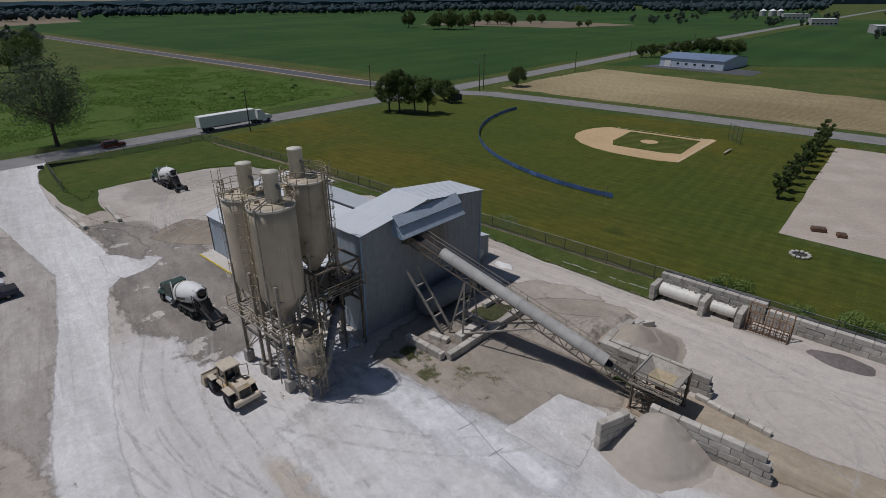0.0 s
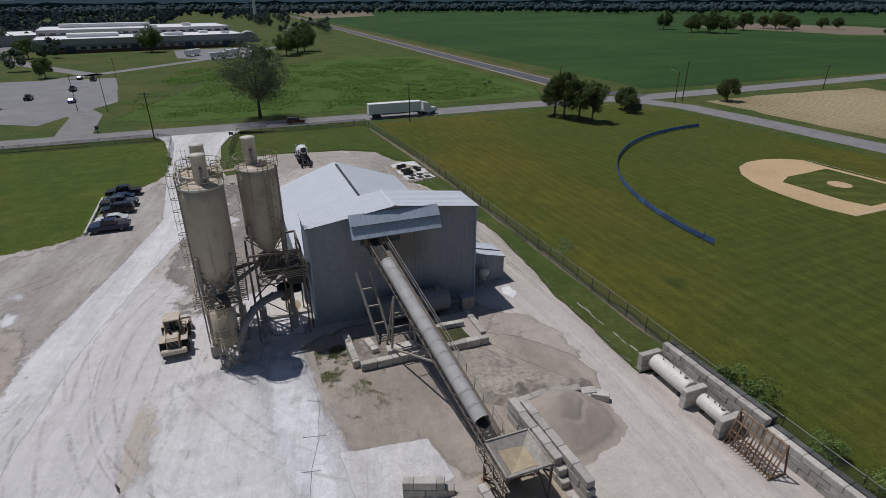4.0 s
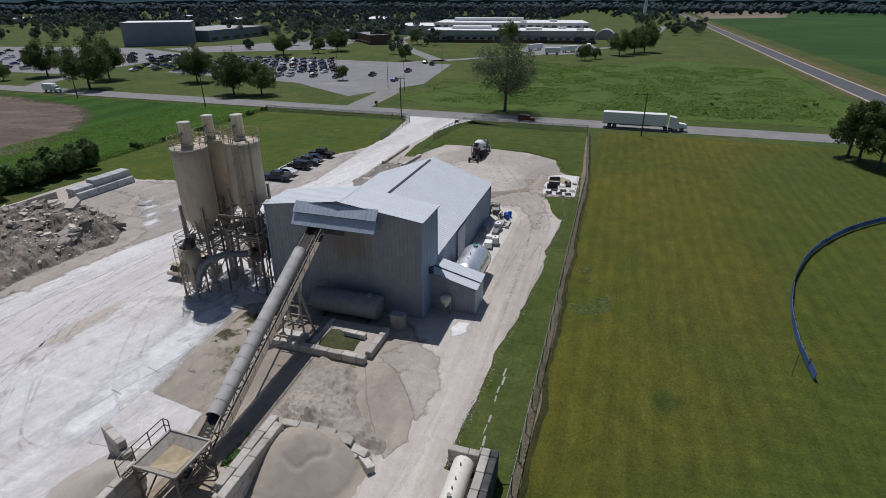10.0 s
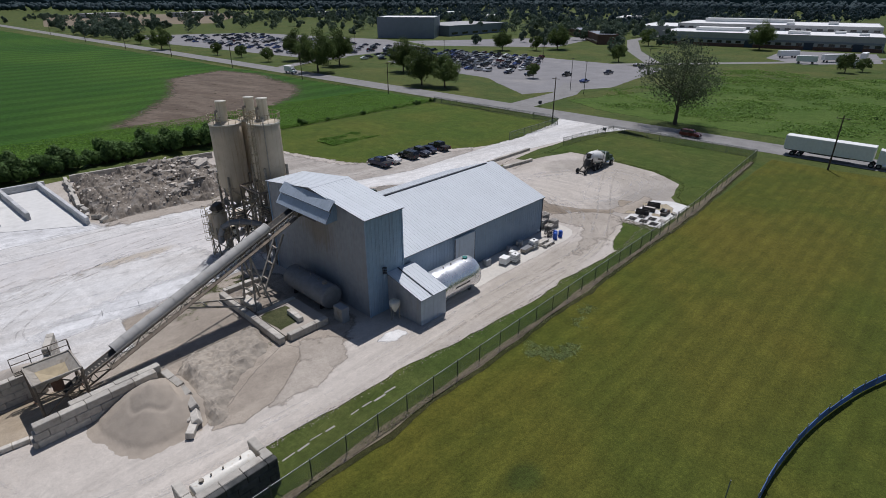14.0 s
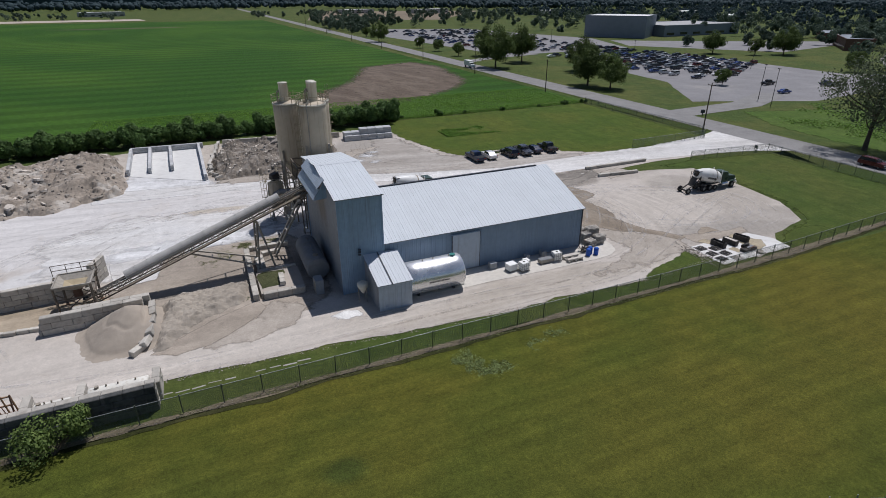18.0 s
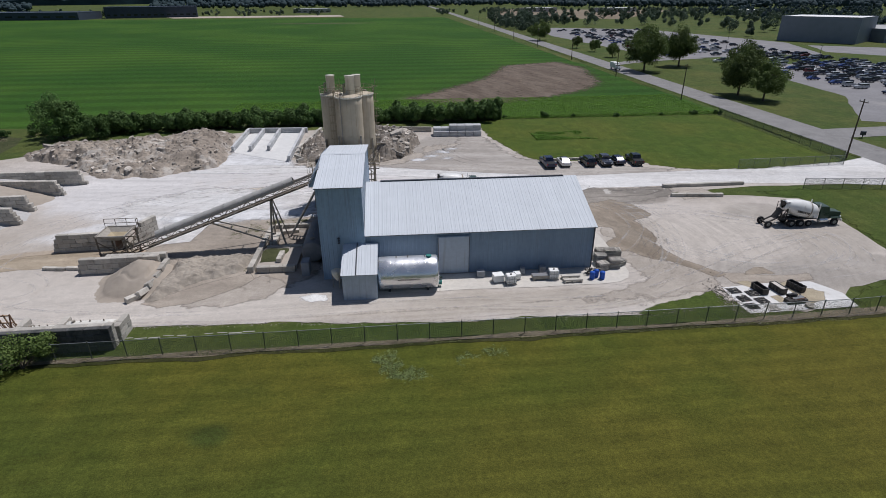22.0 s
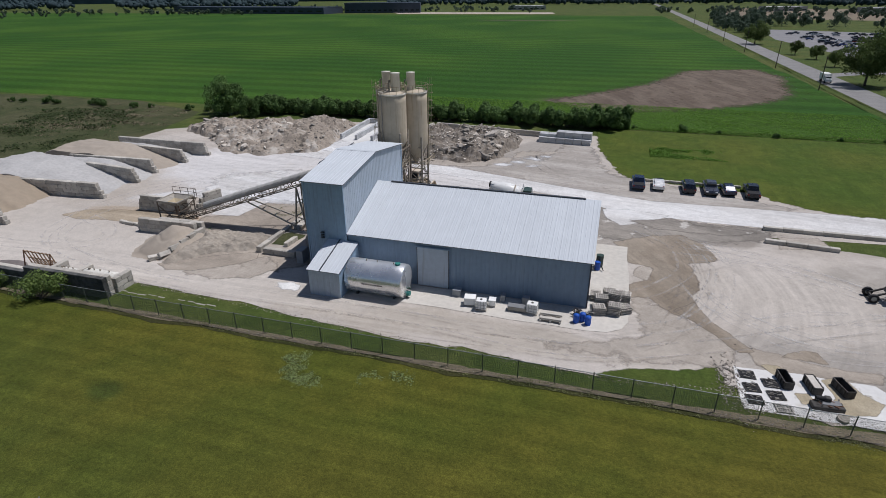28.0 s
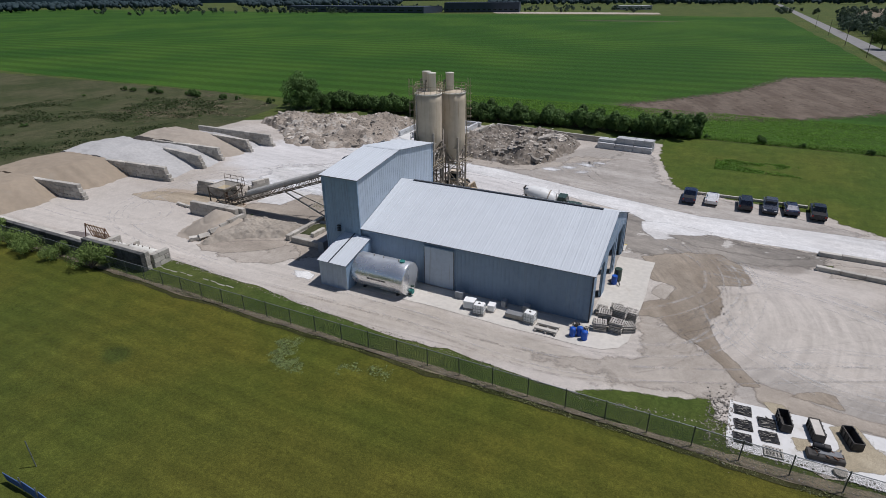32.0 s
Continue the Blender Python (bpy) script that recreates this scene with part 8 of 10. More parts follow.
def sward(name, boxes, count, size, tall, material, label, cut=0.0, wide=0.05, fade=0.9):
    """Low leaves that lie thick in uneven patches and thin out between them."""
    out = []
    for x0, x1, y0, y1, share in boxes:
        p = np.stack([rs.uniform(x0, x1, int(count * share)), rs.uniform(y0, y1, int(count * share))], 1)
        dense = np.array([noise.noise((a * wide, b * wide * 1.3, 3)) + 0.6 * noise.noise((a * wide * 4, b * wide * 4, 7)) for a, b in p])
        rim = np.minimum(np.minimum(p[:, 0] - x0, x1 - p[:, 0]), np.minimum(p[:, 1] - y0, y1 - p[:, 1]))
        dense -= np.clip(1 - rim / (14 if fade > 0.3 else 2), 0, 1) * (fade if fade > 0.3 else 3 * fade)
        keep = dense > cut + rs.uniform(-0.25, 0.25, len(p))
        out.append(np.concatenate([p[keep], (tall * rs.uniform(0.1, 1, len(p)) * np.clip(dense + 0.5, 0.2, 1.2))[keep][:, None]], 1))
    c = np.concatenate(out)
    n = len(c)
    d = np.array([[0, 0, 1.0]]) + rs.normal(size=(n, 3)) * 0.45
    u = rs.normal(size=(n, 3))
    u /= np.linalg.norm(u, axis=1)[:, None]
    w = np.cross(u, d)
    w /= np.linalg.norm(w, axis=1)[:, None]
    u = np.cross(w, d)
    u /= np.linalg.norm(u, axis=1)[:, None]
    s = size * rs.uniform(0.5, 1.3, n)[:, None]
    me = bpy.data.meshes.new(name)
    me.from_pydata(np.stack([c - u * s * 0.6, c + w * s * 0.45, c + u * s * 0.6, c - w * s * 0.45], 1).reshape(-1, 3).tolist(), [], np.arange(n * 4).reshape(-1, 4).tolist())
    me.materials.append(material)
    return tagged(part(name, me, None), label, "weeds", "", "stuff")


sward("meadow_weeds", [(-300, -154, -8, 136, 1.0)], 170000, 0.5, 0.6, M_leaf_meadow, "rough weeds in the meadow", 0.0)
sward("field_edge", [(-134, -66, -41, -38.2, 1.0)], 9000, 0.26, 0.5, M_leaf_crop, "tall grass and outer crop plants along the field edge", -0.5, fade=0)
sward("crop_plants", [(-134, 0, -70, -40.4, 1.0)], 70000, 0.26, 0.22, M_leaf_crop, "leafy crop plants at the near side of the field", -1.5, 0.12, fade=0)
sward("lawn_weeds", [(-50.8, -42.4, 61.2, 67.6, 0.75), (-57, -48, 61.2, 64.6, 0.25)], 20000, 0.14, 0.08, M_weed_pale, "patch of pale broad-leaved weeds in the lawn", 0.15, 0.3, 0.25)
sward("lawn_weeds", [(-92, -78, -23, -15, 1.0)], 9000, 0.26, 0.35, M_leaf_crop, "taller weeds in the grass plot", -0.1, 0.1, 0)
sward("yard_weeds", [(-34.2, -29.2, 27.9, 31.4, 0.75), (-29.4, -24.6, 30.2, 33.2, 0.25)], 30000, 0.13, 0.2, M_weed, "thick weeds at the footings", -0.1, 0.35, 0.3)
sward("yard_weeds", [(-17.6, -12.8, 39.4, 41.0, 1.0)], 7000, 0.16, 0.4, M_leaf_bush, "tall green weeds behind the block wall", -0.1, 0.5, 0.1)
sward("fence_weeds", [(-92, 30, 59.9, 60.8, 1.0)], 12000, 0.1, 0.2, M_weed, "uncut grass and weeds along the fence", -0.3, 0.4, 0)
sward("yard_weeds", [(-33.6, -27, 27.8, 31.0, 0.5), (-29, -22.5, 28.2, 34, 0.3), (-24, -18, 40.5, 46.5, 0.15), (-29, -23, 38.8, 44.0, 0.15)], 48000, 0.075, 0.09, M_weed, "low weeds in the sandy gravel", 0.02, 0.4, 0)
sward("scrub_weeds", [(38, 120, -34, 52, 1.0)], 60000, 0.4, 0.6, M_leaf_scrub, "tall weeds behind the stockpiles", 0.1)
sward("dry_weeds", [(33, 84, -40, 8, 1.0)], 26000, 0.26, 0.3, M_straw, "dead grey-brown weeds behind the stockpiles", 0.05, 0.2)


# ---- vehicles ----
def wheel(parent, x, y, r, w, name="wheel"):
    """A tyre with its rim; the axle runs along y."""
    g = G()
    g.lathe([(r * 0.55, -w / 2), (r * 0.93, -w / 2), (r, -w * 0.32), (r, w * 0.32), (r * 0.93, w / 2), (r * 0.55, w / 2)], 18, m=pose(x, y, r, 90, 0, 0))
    t = part(name, g, M_black, parent)
    g = G()
    g.lathe([(0.02, -w * 0.3), (r * 0.35, -w * 0.28), (r * 0.555, -w * 0.42), (r * 0.555, w * 0.42), (r * 0.35, w * 0.28), (0.02, w * 0.3)], 14, m=pose(x, y, r, 90, 0, 0))
    part("rim", g, M_galv, t)
    return t


def slab_side(g, prof, w, inset=0.0):
    """A body from a side outline (x, z), a little narrower at the top."""
    n = len(prof)
    zmax = max(z for _, z in prof)
    pts = [(x, s * (w / 2 - inset * (z / zmax)), z) for s in (-1, 1) for x, z in prof]
    g.add(pts, [tuple(range(n))[::-1], tuple(range(n, 2 * n))] + [(i, (i + 1) % n, n + (i + 1) % n, n + i) for i in range(n)])


PAINT = {}


def paint(rgb):
    key = tuple(rgb)
    if key not in PAINT:
        PAINT[key] = mat("car_paint", rgb, 0.28, 0.15, grain=3, amount=0.03, spec=0.6)
    return PAINT[key]


def car(kind, rgb, label, simple=False):
    """A car, van or pickup, its nose towards +x."""
    t = thing(kind, 0, 0, 0, 0, label, "car")
    p = paint(rgb)
    if kind == "pickup":
        body = [(-2.75, 0.5), (2.6, 0.45), (2.75, 0.75), (2.65, 1.05), (1.2, 1.15), (-2.75, 1.1)]
        cabin = [(1.15, 1.1), (0.45, 1.82), (-0.95, 1.82), (-1.15, 1.1)]
        glass = [(1.06, 1.18), (0.46, 1.76), (-0.9, 1.76), (-1.1, 1.18)]
        wb, w = (1.75, -1.65), 1.95
    elif kind == "suv":
        body = [(-2.35, 0.45), (2.3, 0.42), (2.4, 0.7), (2.25, 1.0), (1.1, 1.1), (-2.35, 1.1)]
        cabin = [(1.1, 1.08), (0.45, 1.72), (-2.1, 1.75), (-2.36, 1.08)]
        glass = [(1.0, 1.15), (0.44, 1.66), (-2.05, 1.68), (-2.28, 1.15)]
        wb, w = (1.45, -1.4), 1.9
    else:
        body = [(-2.25, 0.42), (2.2, 0.4), (2.3, 0.62), (2.1, 0.85), (1.0, 0.95), (-1.7, 1.0), (-2.3, 0.92)]
        cabin = [(1.05, 0.93), (0.3, 1.42), (-1.0, 1.44), (-1.85, 0.95)]
        glass = [(0.92, 0.98), (0.28, 1.37), (-0.96, 1.39), (-1.7, 1.0)]
        wb, w = (1.4, -1.35), 1.8
    g = G()
    slab_side(g, body, w)
    part("body", g, p, t)
    g = G()
    slab_side(g, cabin, w - 0.1, 0.2)
    roof = part("cabin", g, p, t)
    g = G()
    slab_side(g, glass, w - 0.07, 0.2)
    g.box((cabin[0][0] + cabin[1][0]) / 2 + 0.03, 0, (cabin[0][1] + 0.1), 0.25, w - 0.5, (cabin[1][1] - cabin[0][1]) * 0.75, pose(0, 0, 0))
    part("window", g, M_glass, roof)
    for x in wb:
        for s in (-1, 1):
            wheel(t, x, s * (w / 2 - 0.13), 0.36 if kind != "sedan" else 0.32, 0.24)
    if not simple:
        for s in (-1, 1):
            part("headlight", G().cbox(body[2][0] - 0.06, s * (w / 2 - 0.3), body[2][1] + 0.02, 0.12, 0.4, 0.16, 0.03), M_white, t)
            part("tail_light", G().cbox(body[0][0] - 0.0, s * (w / 2 - 0.18), 0.8, 0.08, 0.22, 0.22, 0.02), M_red, t)
        part("bumper", G().cbox(body[1][0] + 0.04, 0, 0.42, 0.22, w - 0.1, 0.22, 0.05), M_dark_iron, t)
        if kind == "pickup":
            part("load_bed", G().box(-1.95, 0, 1.08, 1.5, w - 0.25, 0.04), M_black, t)
    return t


def put(ob, x, y, rz, z=0.045):
    ob.matrix_basis = pose(x, y, z, 0, 0, rz)
    return ob


put(car("pickup", (0.010, 0.018, 0.055), "dark blue pickup truck parked at the barrier"), -75.2, 4.4, -90)
put(car("sedan", (0.62, 0.62, 0.62), "white sedan parked at the barrier"), -78.4, 4.2, -92)
put(car("suv", (0.008, 0.010, 0.020), "black sport utility car parked at the barrier"), -83.0, 4.5, -90)
put(car("pickup", (0.055, 0.062, 0.085), "dark grey pickup truck parked at the barrier"), -86.3, 4.3, 88)
put(car("sedan", (0.010, 0.016, 0.045), "dark blue sedan parked at the barrier"), -89.0, 4.0, -88)
put(car("pickup", (0.008, 0.010, 0.018), "black pickup truck parked at the barrier"), -92.4, 4.2, -93)
bt = thing("box_truck", -141.0, -132, 0.065, 90, "white flat-nosed truck on the road", "truck")
part("cargo_box", G().cbox(-1.2, 0, 0.9, 4.6, 2.3, 2.1, 0.05), M_white, bt)
g = G()
slab_side(g, [(1.2, 0.6), (3.3, 0.6), (3.3, 1.3), (2.6, 1.5), (2.2, 2.3), (1.2, 2.3)], 2.0, 0.1)
c = part("cab", g, M_white, bt)
part("window", G().box(2.35, 0, 1.5, 0.3, 1.7, 0.6), M_glass, c)
for s in (-1, 1):
    for x in (-2.2, 2.4):
        wheel(bt, x, s * 0.95, 0.45, 0.3)
put(car("suv", (0.10, 0.015, 0.015), "dark red sport utility car on the road"), -142.0, 40.0, 90, 0.065)
# cars in the far lots
protos = [car(k, c, "parked " + l, True) for k, c, l in (
    ("sedan", (0.010, 0.016, 0.045), "dark blue sedan in the far lot"), ("suv", (0.03, 0.035, 0.05), "dark sport utility car in the far lot"), ("pickup", (0.05, 0.06, 0.09), "dark blue pickup in the far lot"),
    ("sedan", (0.72, 0.72, 0.72), "white sedan in the far lot"), ("suv", (0.42, 0.43, 0.45), "silver sport utility car in the far lot"), ("sedan", (0.03, 0.06, 0.20), "blue sedan in the far lot"),
    ("pickup", (0.02, 0.02, 0.022), "black pickup in the far lot"), ("suv", (0.12, 0.02, 0.02), "dark red sport utility car in the far lot"))]
random.seed(14)
spots = []
for line in range(5):
    for i in range(40):
        if random.random() < 0.55 + 0.09 * line:
            f = i / 40
            spots.append((-206 - line * 13.5 - (i % 2) * 5.4 + 8 * f, -52 - line * 8 - i * 2.65))
for line in range(6):
    for i in range(34):
        if random.random() < 0.62:
            spots.append((-188 - line * 13 - (i % 2) * 5.2, -182 - i * 6.2))
spots += [(-204, -25), (-216, -40), (-233, -30), (-262, -28), (-268, -34)]
used = [False] * len(protos)
for x, y in spots[:300]:
    k = random.choices(range(8), (4, 3, 3, 3, 3, 3, 3, 1))[0]
    m = pose(x + rnd(-0.3, 0.3), y + rnd(-0.2, 0.2), 0.045, 0, 0, random.choice((0, 180)) + rnd(-3, 3))
    if used[k]:
        tagged(copy_thing(protos[k], m), group="cars in the far lots")
    else:
        used[k] = True
        protos[k].matrix_basis = m
        tagged(protos[k], group="cars in the far lots")


def mixer_truck(label):
    """A front-nosed truck with a slanting mixer drum and a booster axle at its tail; nose towards +x."""
    t = thing("mixer_truck", 0, 0, 0, 0, label, "truck", "mixer trucks")
    g = G()
    for s in (-0.42, 0.42):
        g.box(-0.4, s, 0.85, 8.6, 0.12, 0.28)
    part("chassis", g, M_dark_iron, t)
    g = G()
    slab_side(g, [(1.9, 0.95), (4.2, 0.95), (4.35, 1.3), (4.3, 1.85), (3.0, 2.0), (1.9, 2.0)], 1.5, 0.1)
    part("bonnet", g, M_green_paint, t, "dark green bonnet")
    g = G()
    slab_side(g, [(0.9, 0.95), (2.35, 0.95), (2.35, 1.95), (2.1, 2.85), (0.95, 2.9)], 2.15, 0.12)
    c = part("cab", g, M_green_paint, t, "dark green truck cab")
    g = G()
    slab_side(g, [(1.25, 1.9), (2.1, 1.9), (1.95, 2.6), (1.25, 2.6)], 2.12, 0.1)
    g.add([(2.37, -0.85, 2.0), (2.37, 0.85, 2.0), (2.16, 0.8, 2.7), (2.16, -0.8, 2.7)], [(0, 1, 2, 3)])
    part("window", g, M_glass, c)
    for s in (-1, 1):
        part("fender", G().cbox(3.35, s * 0.98, 1.1, 1.35, 0.42, 0.16, 0.05), M_green_paint, t)
        part("headlight", G().cyl((4.2, s * 0.75, 1.25), (4.36, s * 0.75, 1.25), 0.13, n=12), M_white, t)
        part("fuel_tank", G().cyl((1.0, s * 0.95, 0.85), (2.2, s * 0.95, 0.85), 0.3, n=14), M_tank, t)
        part("exhaust_pipe", G().cyl((0.75, s * 0.9, 1.0), (0.75, s * 0.9, 3.3), 0.08, n=8), M_tank, t)
    part("front_bumper", G().cbox(4.42, 0, 0.6, 0.2, 2.2, 0.35, 0.05), M_tank, t)
    g = G()
    m = pose(-1.9, 0, 2.35, 0, -78, 0)
    g.lathe([(0.05, -2.75), (0.75, -2.7), (1.0, -2.3), (1.2, -1.2), (1.22, -0.2), (1.05, 1.0), (0.72, 2.3), (0.62, 2.5), (0.5, 2.5)], 32, m=pose(-1.75, 0, 2.45, 0, 0, 180) @ pose(0, 0, 0, 0, 76, 0))
    drum = part("drum", g, M_drum, t, "white mixer drum with grey splashes")
    g = G()
    mm = pose(-1.75, 0, 2.45, 0, 0, 180) @ pose(0, 0, 0, 0, 76, 0)
    for s in (-0.9,):
        x = -1.0
        while x < 0.9:
            w = rnd(0.14, 0.24)
            for side in (1, -1):
                g.box(0.25, side * 1.21, x, 0.3, 0.02, w, mm)
            x += w + rnd(0.06, 0.12)
    part("lettering", g, M_dark_iron, drum, "row of dark marks")
    g = G()
    g.lathe([(1.24, -1.28), (1.28, -1.2), (1.24, -1.1)], 32, m=mm)
    part("roller_ring", g, M_steel, drum)
    g = G()
    for s in (-0.7, 0.7):
        g.bar((-3.6, s * 0.6, 1.0), (-3.75, s, 2.9), 0.14)
        g.bar((-4.3, s * 0.6, 1.0), (-3.75, s, 2.9), 0.12)
        g.bar((0.55, s * 0.6, 1.0), (0.45, s * 0.6, 2.0), 0.16)
    part("drum_stand", g, M_dark_iron, t)
    g = G()
    g.add([(-4.3, -0.6, 3.55), (-3.5, -0.6, 3.55), (-3.5, 0.6, 3.55), (-4.3, 0.6, 3.55), (-4.3, -0.2, 2.9), (-4.0, -0.2, 2.9), (-4.0, 0.2, 2.9), (-4.3, 0.2, 2.9)],
          [(0, 1, 5, 4), (1, 2, 6, 5), (2, 3, 7, 6), (3, 0, 4, 7)])
    part("charge_hopper", g, M_dark_iron, t)
    g = G()
    for k in range(5):
        a = -0.5 + k * 0.25
        g.bar((-4.3, a, 2.4), (-5.2, a * 0.7, 1.1), 0.26, 0.05)
    part("chute", g, M_dark_iron, t)
    g = G()
    ladder(g, -4.0, 1.0, 0.7, 3.2, 1.57, False)
    part("ladder", g, M_dark_iron, t)
    part("water_cask", G().cyl((0.35, -1.0, 1.5), (0.35, 1.0, 1.5), 0.3, n=14), M_drum, t)
    for s in (-1, 1):
        wheel(t, 3.4, s * 0.98, 0.53, 0.32)
        for x in (-1.6, -2.95):
            wheel(t, x, s * 0.85, 0.53, 0.55)
        wheel(t, -0.4, s * 0.95, 0.45, 0.28)
        wheel(t, -6.3, s * 0.85, 0.5, 0.3)
        part("mudguard", G().cbox(-2.25, s * 0.88, 1.12, 2.7, 0.6, 0.06, 0.02), M_dark_iron, t)
        part("booster_arm", G().bar((-4.2, s * 0.5, 1.6), (-6.3, s * 0.5, 0.6), 0.16), M_dark_iron, t)
    part("booster_axle", G().bar((-6.3, -0.9, 0.5), (-6.3, 0.9, 0.5), 0.2), M_dark_iron, t)
    return t


mx = mixer_truck("concrete mixer truck with dark green cab and white drum")
put(mx, -104.2, 36.5, 180)
copy_thing(mx, pose(-57.2, 19.2, 0.045, 0, 0, 184))

M_cream = mat("dusty_cream_paint", (0.50, 0.435, 0.345), 0.65, grain=3, amount=0.1, stain=(0.40, 0.33, 0.235), stain_scale=1.2)
ld = thing("wheel_loader", -39.75, 15.3, 0.045, 180, "dusty cream and tan wheel loader with a tall cab", "loader")
g = G()
slab_side(g, [(-2.75, 1.0), (-0.6, 0.9), (-0.6, 1.95), (-2.5, 2.0), (-2.75, 1.85)], 1.25, 0.08)
cover = part("engine_cover", g, M_orange, ld, "tan engine cover")
part("hatch", G().cbox(-1.75, 0, 1.99, 1.35, 1.0, 0.06, 0.02), M_cream, cover)
part("grille", G().cbox(-2.76, 0, 1.1, 0.05, 0.95, 0.75, 0.01), M_black, cover, "dark radiator grille")
for i in range(5):
    part("grille_bar", G().box(-2.795, 0, 1.18 + 0.14 * i, 0.02, 0.95, 0.03), M_steel_dusty, cover)
part("intake", G().cyl((-1.5, 0.2, 2.03), (-1.5, 0.2, 2.5), 0.13, n=10), M_black, cover)
part("exhaust", G().cyl((-1.1, -0.2, 2.03), (-1.1, -0.2, 2.75), 0.07, n=8), M_dark_iron, cover)
part("counterweight", G().cbox(-2.95, 0, 0.62, 0.5, 2.3, 0.5, 0.1), M_cream, ld, "wide cream counterweight")
g = G()
slab_side(g, [(-0.3, 0.8), (1.4, 0.7), (1.5, 1.2), (-0.3, 1.5)], 1.1)
part("front_frame", g, M_orange, ld)
part("deck", G().cbox(-0.25, 0, 1.35, 1.6, 1.9, 0.22, 0.04), M_orange, ld)
for x in (-0.85, 0.45):
    for s in (-0.66, 0.66):
        part("cab_post", G().bar((x, s, 1.55), (x * 0.92, s * 0.96, 3.1), 0.11), M_orange, ld)
part("cab_roof", G().cbox(-0.2, 0, 3.08, 1.65, 1.55, 0.13, 0.05), M_cream, ld, "pale dusty cab roof")
g = G()
slab_side(g, [(-0.8, 1.75), (0.4, 1.75), (0.36, 3.05), (-0.76, 3.05)], 1.24)
part("window", g, M_glass, ld)
part("cab_panel", G().cbox(-0.2, 0, 1.55, 1.3, 1.34, 0.35, 0.03), M_orange, ld)
door = part("door_frame", G().bar((-0.75, -0.7, 1.7), (-1.1, -1.3, 1.7), 0.06).bar((-1.1, -1.3, 1.7), (-1.1, -1.3, 2.9), 0.06).bar((-1.1, -1.3, 2.9), (-0.75, -0.7, 2.9), 0.06), M_orange, ld, "open cab door")
part("grab_rail", G().bar((-0.85, 0.95, 1.55), (-0.85, 0.95, 2.5), 0.05), M_orange, ld)
for s in (-1, 1):
    for x in (-1.75, 1.25):
        wheel(ld, x, s * 0.98, 0.76, 0.55)
    part("lift_arm", G().bar((0.5, s * 0.5, 1.75), (2.4, s * 0.55, 0.6), 0.18, 0.32), M_orange, ld)
    part("lift_ram", G().cyl((0.7, s * 0.3, 1.0), (2.0, s * 0.4, 0.9), 0.07, n=8), M_steel_dusty, ld)
    part("fender", G().cbox(-1.75, s * 0.98, 1.6, 1.3, 0.62, 0.09, 0.03), M_cream, ld)
    part("fender", G().cbox(1.15, s * 0.98, 1.58, 1.0, 0.55, 0.07, 0.03), M_cream, ld)
    part("lamp", G().cbox(0.6, s * 0.72, 2.75, 0.14, 0.2, 0.18, 0.03), M_white, ld)
g = G()
g.prism([(2.3, 0.1), (3.2, 0.05), (3.25, 0.12), (2.45, 0.3), (2.4, 0.9), (2.75, 1.25), (2.65, 1.3), (2.25, 1.0)], "y", -1.3, 1.3)
bucket = part("bucket", g, M_orange, ld, "dusty tan bucket")
for s in (-1.28, 1.28):
    g = G()
    g.prism([(2.3, 0.1), (3.2, 0.06), (2.72, 1.28), (2.3, 1.0)], "y", s - 0.03, s + 0.03)
    part("cheek", g, M_cream, bucket)
part("spill_guard", G().bar((2.62, -1.3, 1.3), (2.62, 1.3, 1.3), 0.1), M_cream, bucket)
for i in range(7):
    part("tooth", G().cbox(3.3, -1.2 + 0.4 * i, 0.05, 0.22, 0.1, 0.07, 0.02), M_steel_dusty, bucket)
sward("yard_weeds", [(-41.6, -35.4, 17.7, 18.3, 0.3)], 4200, 0.12, 0.2, M_weed, "dry weeds along the silo footings", -0.1, 0.3, 0.2)

# road train on the road
semi = thing("semi_trailer_truck", -141.3, 70.6, 0.065, 90, "white semi-trailer truck with a long box trailer", "truck")
part("trailer_box", G().cbox(-2.6, 0, 1.25, 15.6, 2.55, 2.85, 0.06), M_white, semi, "long white box trailer")
part("trailer_frame", G().box(-2.6, 0, 0.95, 15.2, 1.1, 0.3), M_dark_iron, semi)
part("side_skirt", G().box(-2.2, 1.22, 0.45, 7.5, 0.04, 0.8), M_white, semi)
g = G()
slab_side(g, [(5.9, 0.9), (8.3, 0.9), (8.2, 2.3), (7.6, 3.4), (5.9, 3.7)], 2.4, 0.15)
c = part("cab", g, M_white, semi, "white cab")
g = G()
slab_side(g, [(8.2, 0.8), (10.2, 0.75), (10.3, 1.5), (9.9, 1.9), (8.2, 2.1)], 2.0, 0.1)
part("bonnet", g, M_white, semi)
g = G()
slab_side(g, [(7.1, 2.1), (8.0, 2.1), (7.7, 2.95), (7.1, 2.95)], 2.36, 0.1)
g.add([(8.24, -1.0, 2.2), (8.24, 1.0, 2.2), (7.75, 0.95, 3.1), (7.75, -0.95, 3.1)], [(0, 1, 2, 3)])
part("window", g, M_glass, c)
for s in (-1, 1):
    for x in (-8.6, -7.3, 5.2, 6.4):
        wheel(semi, x, s * 0.95, 0.5, 0.55)
    wheel(semi, 9.1, s * 1.0, 0.5, 0.3)
    part("fuel_tank", G().cyl((6.9, s * 1.0, 0.75), (8.1, s * 1.0, 0.75), 0.32, n=12), M_tank, semi)

# ---- things by the hall ----
random.seed(17)


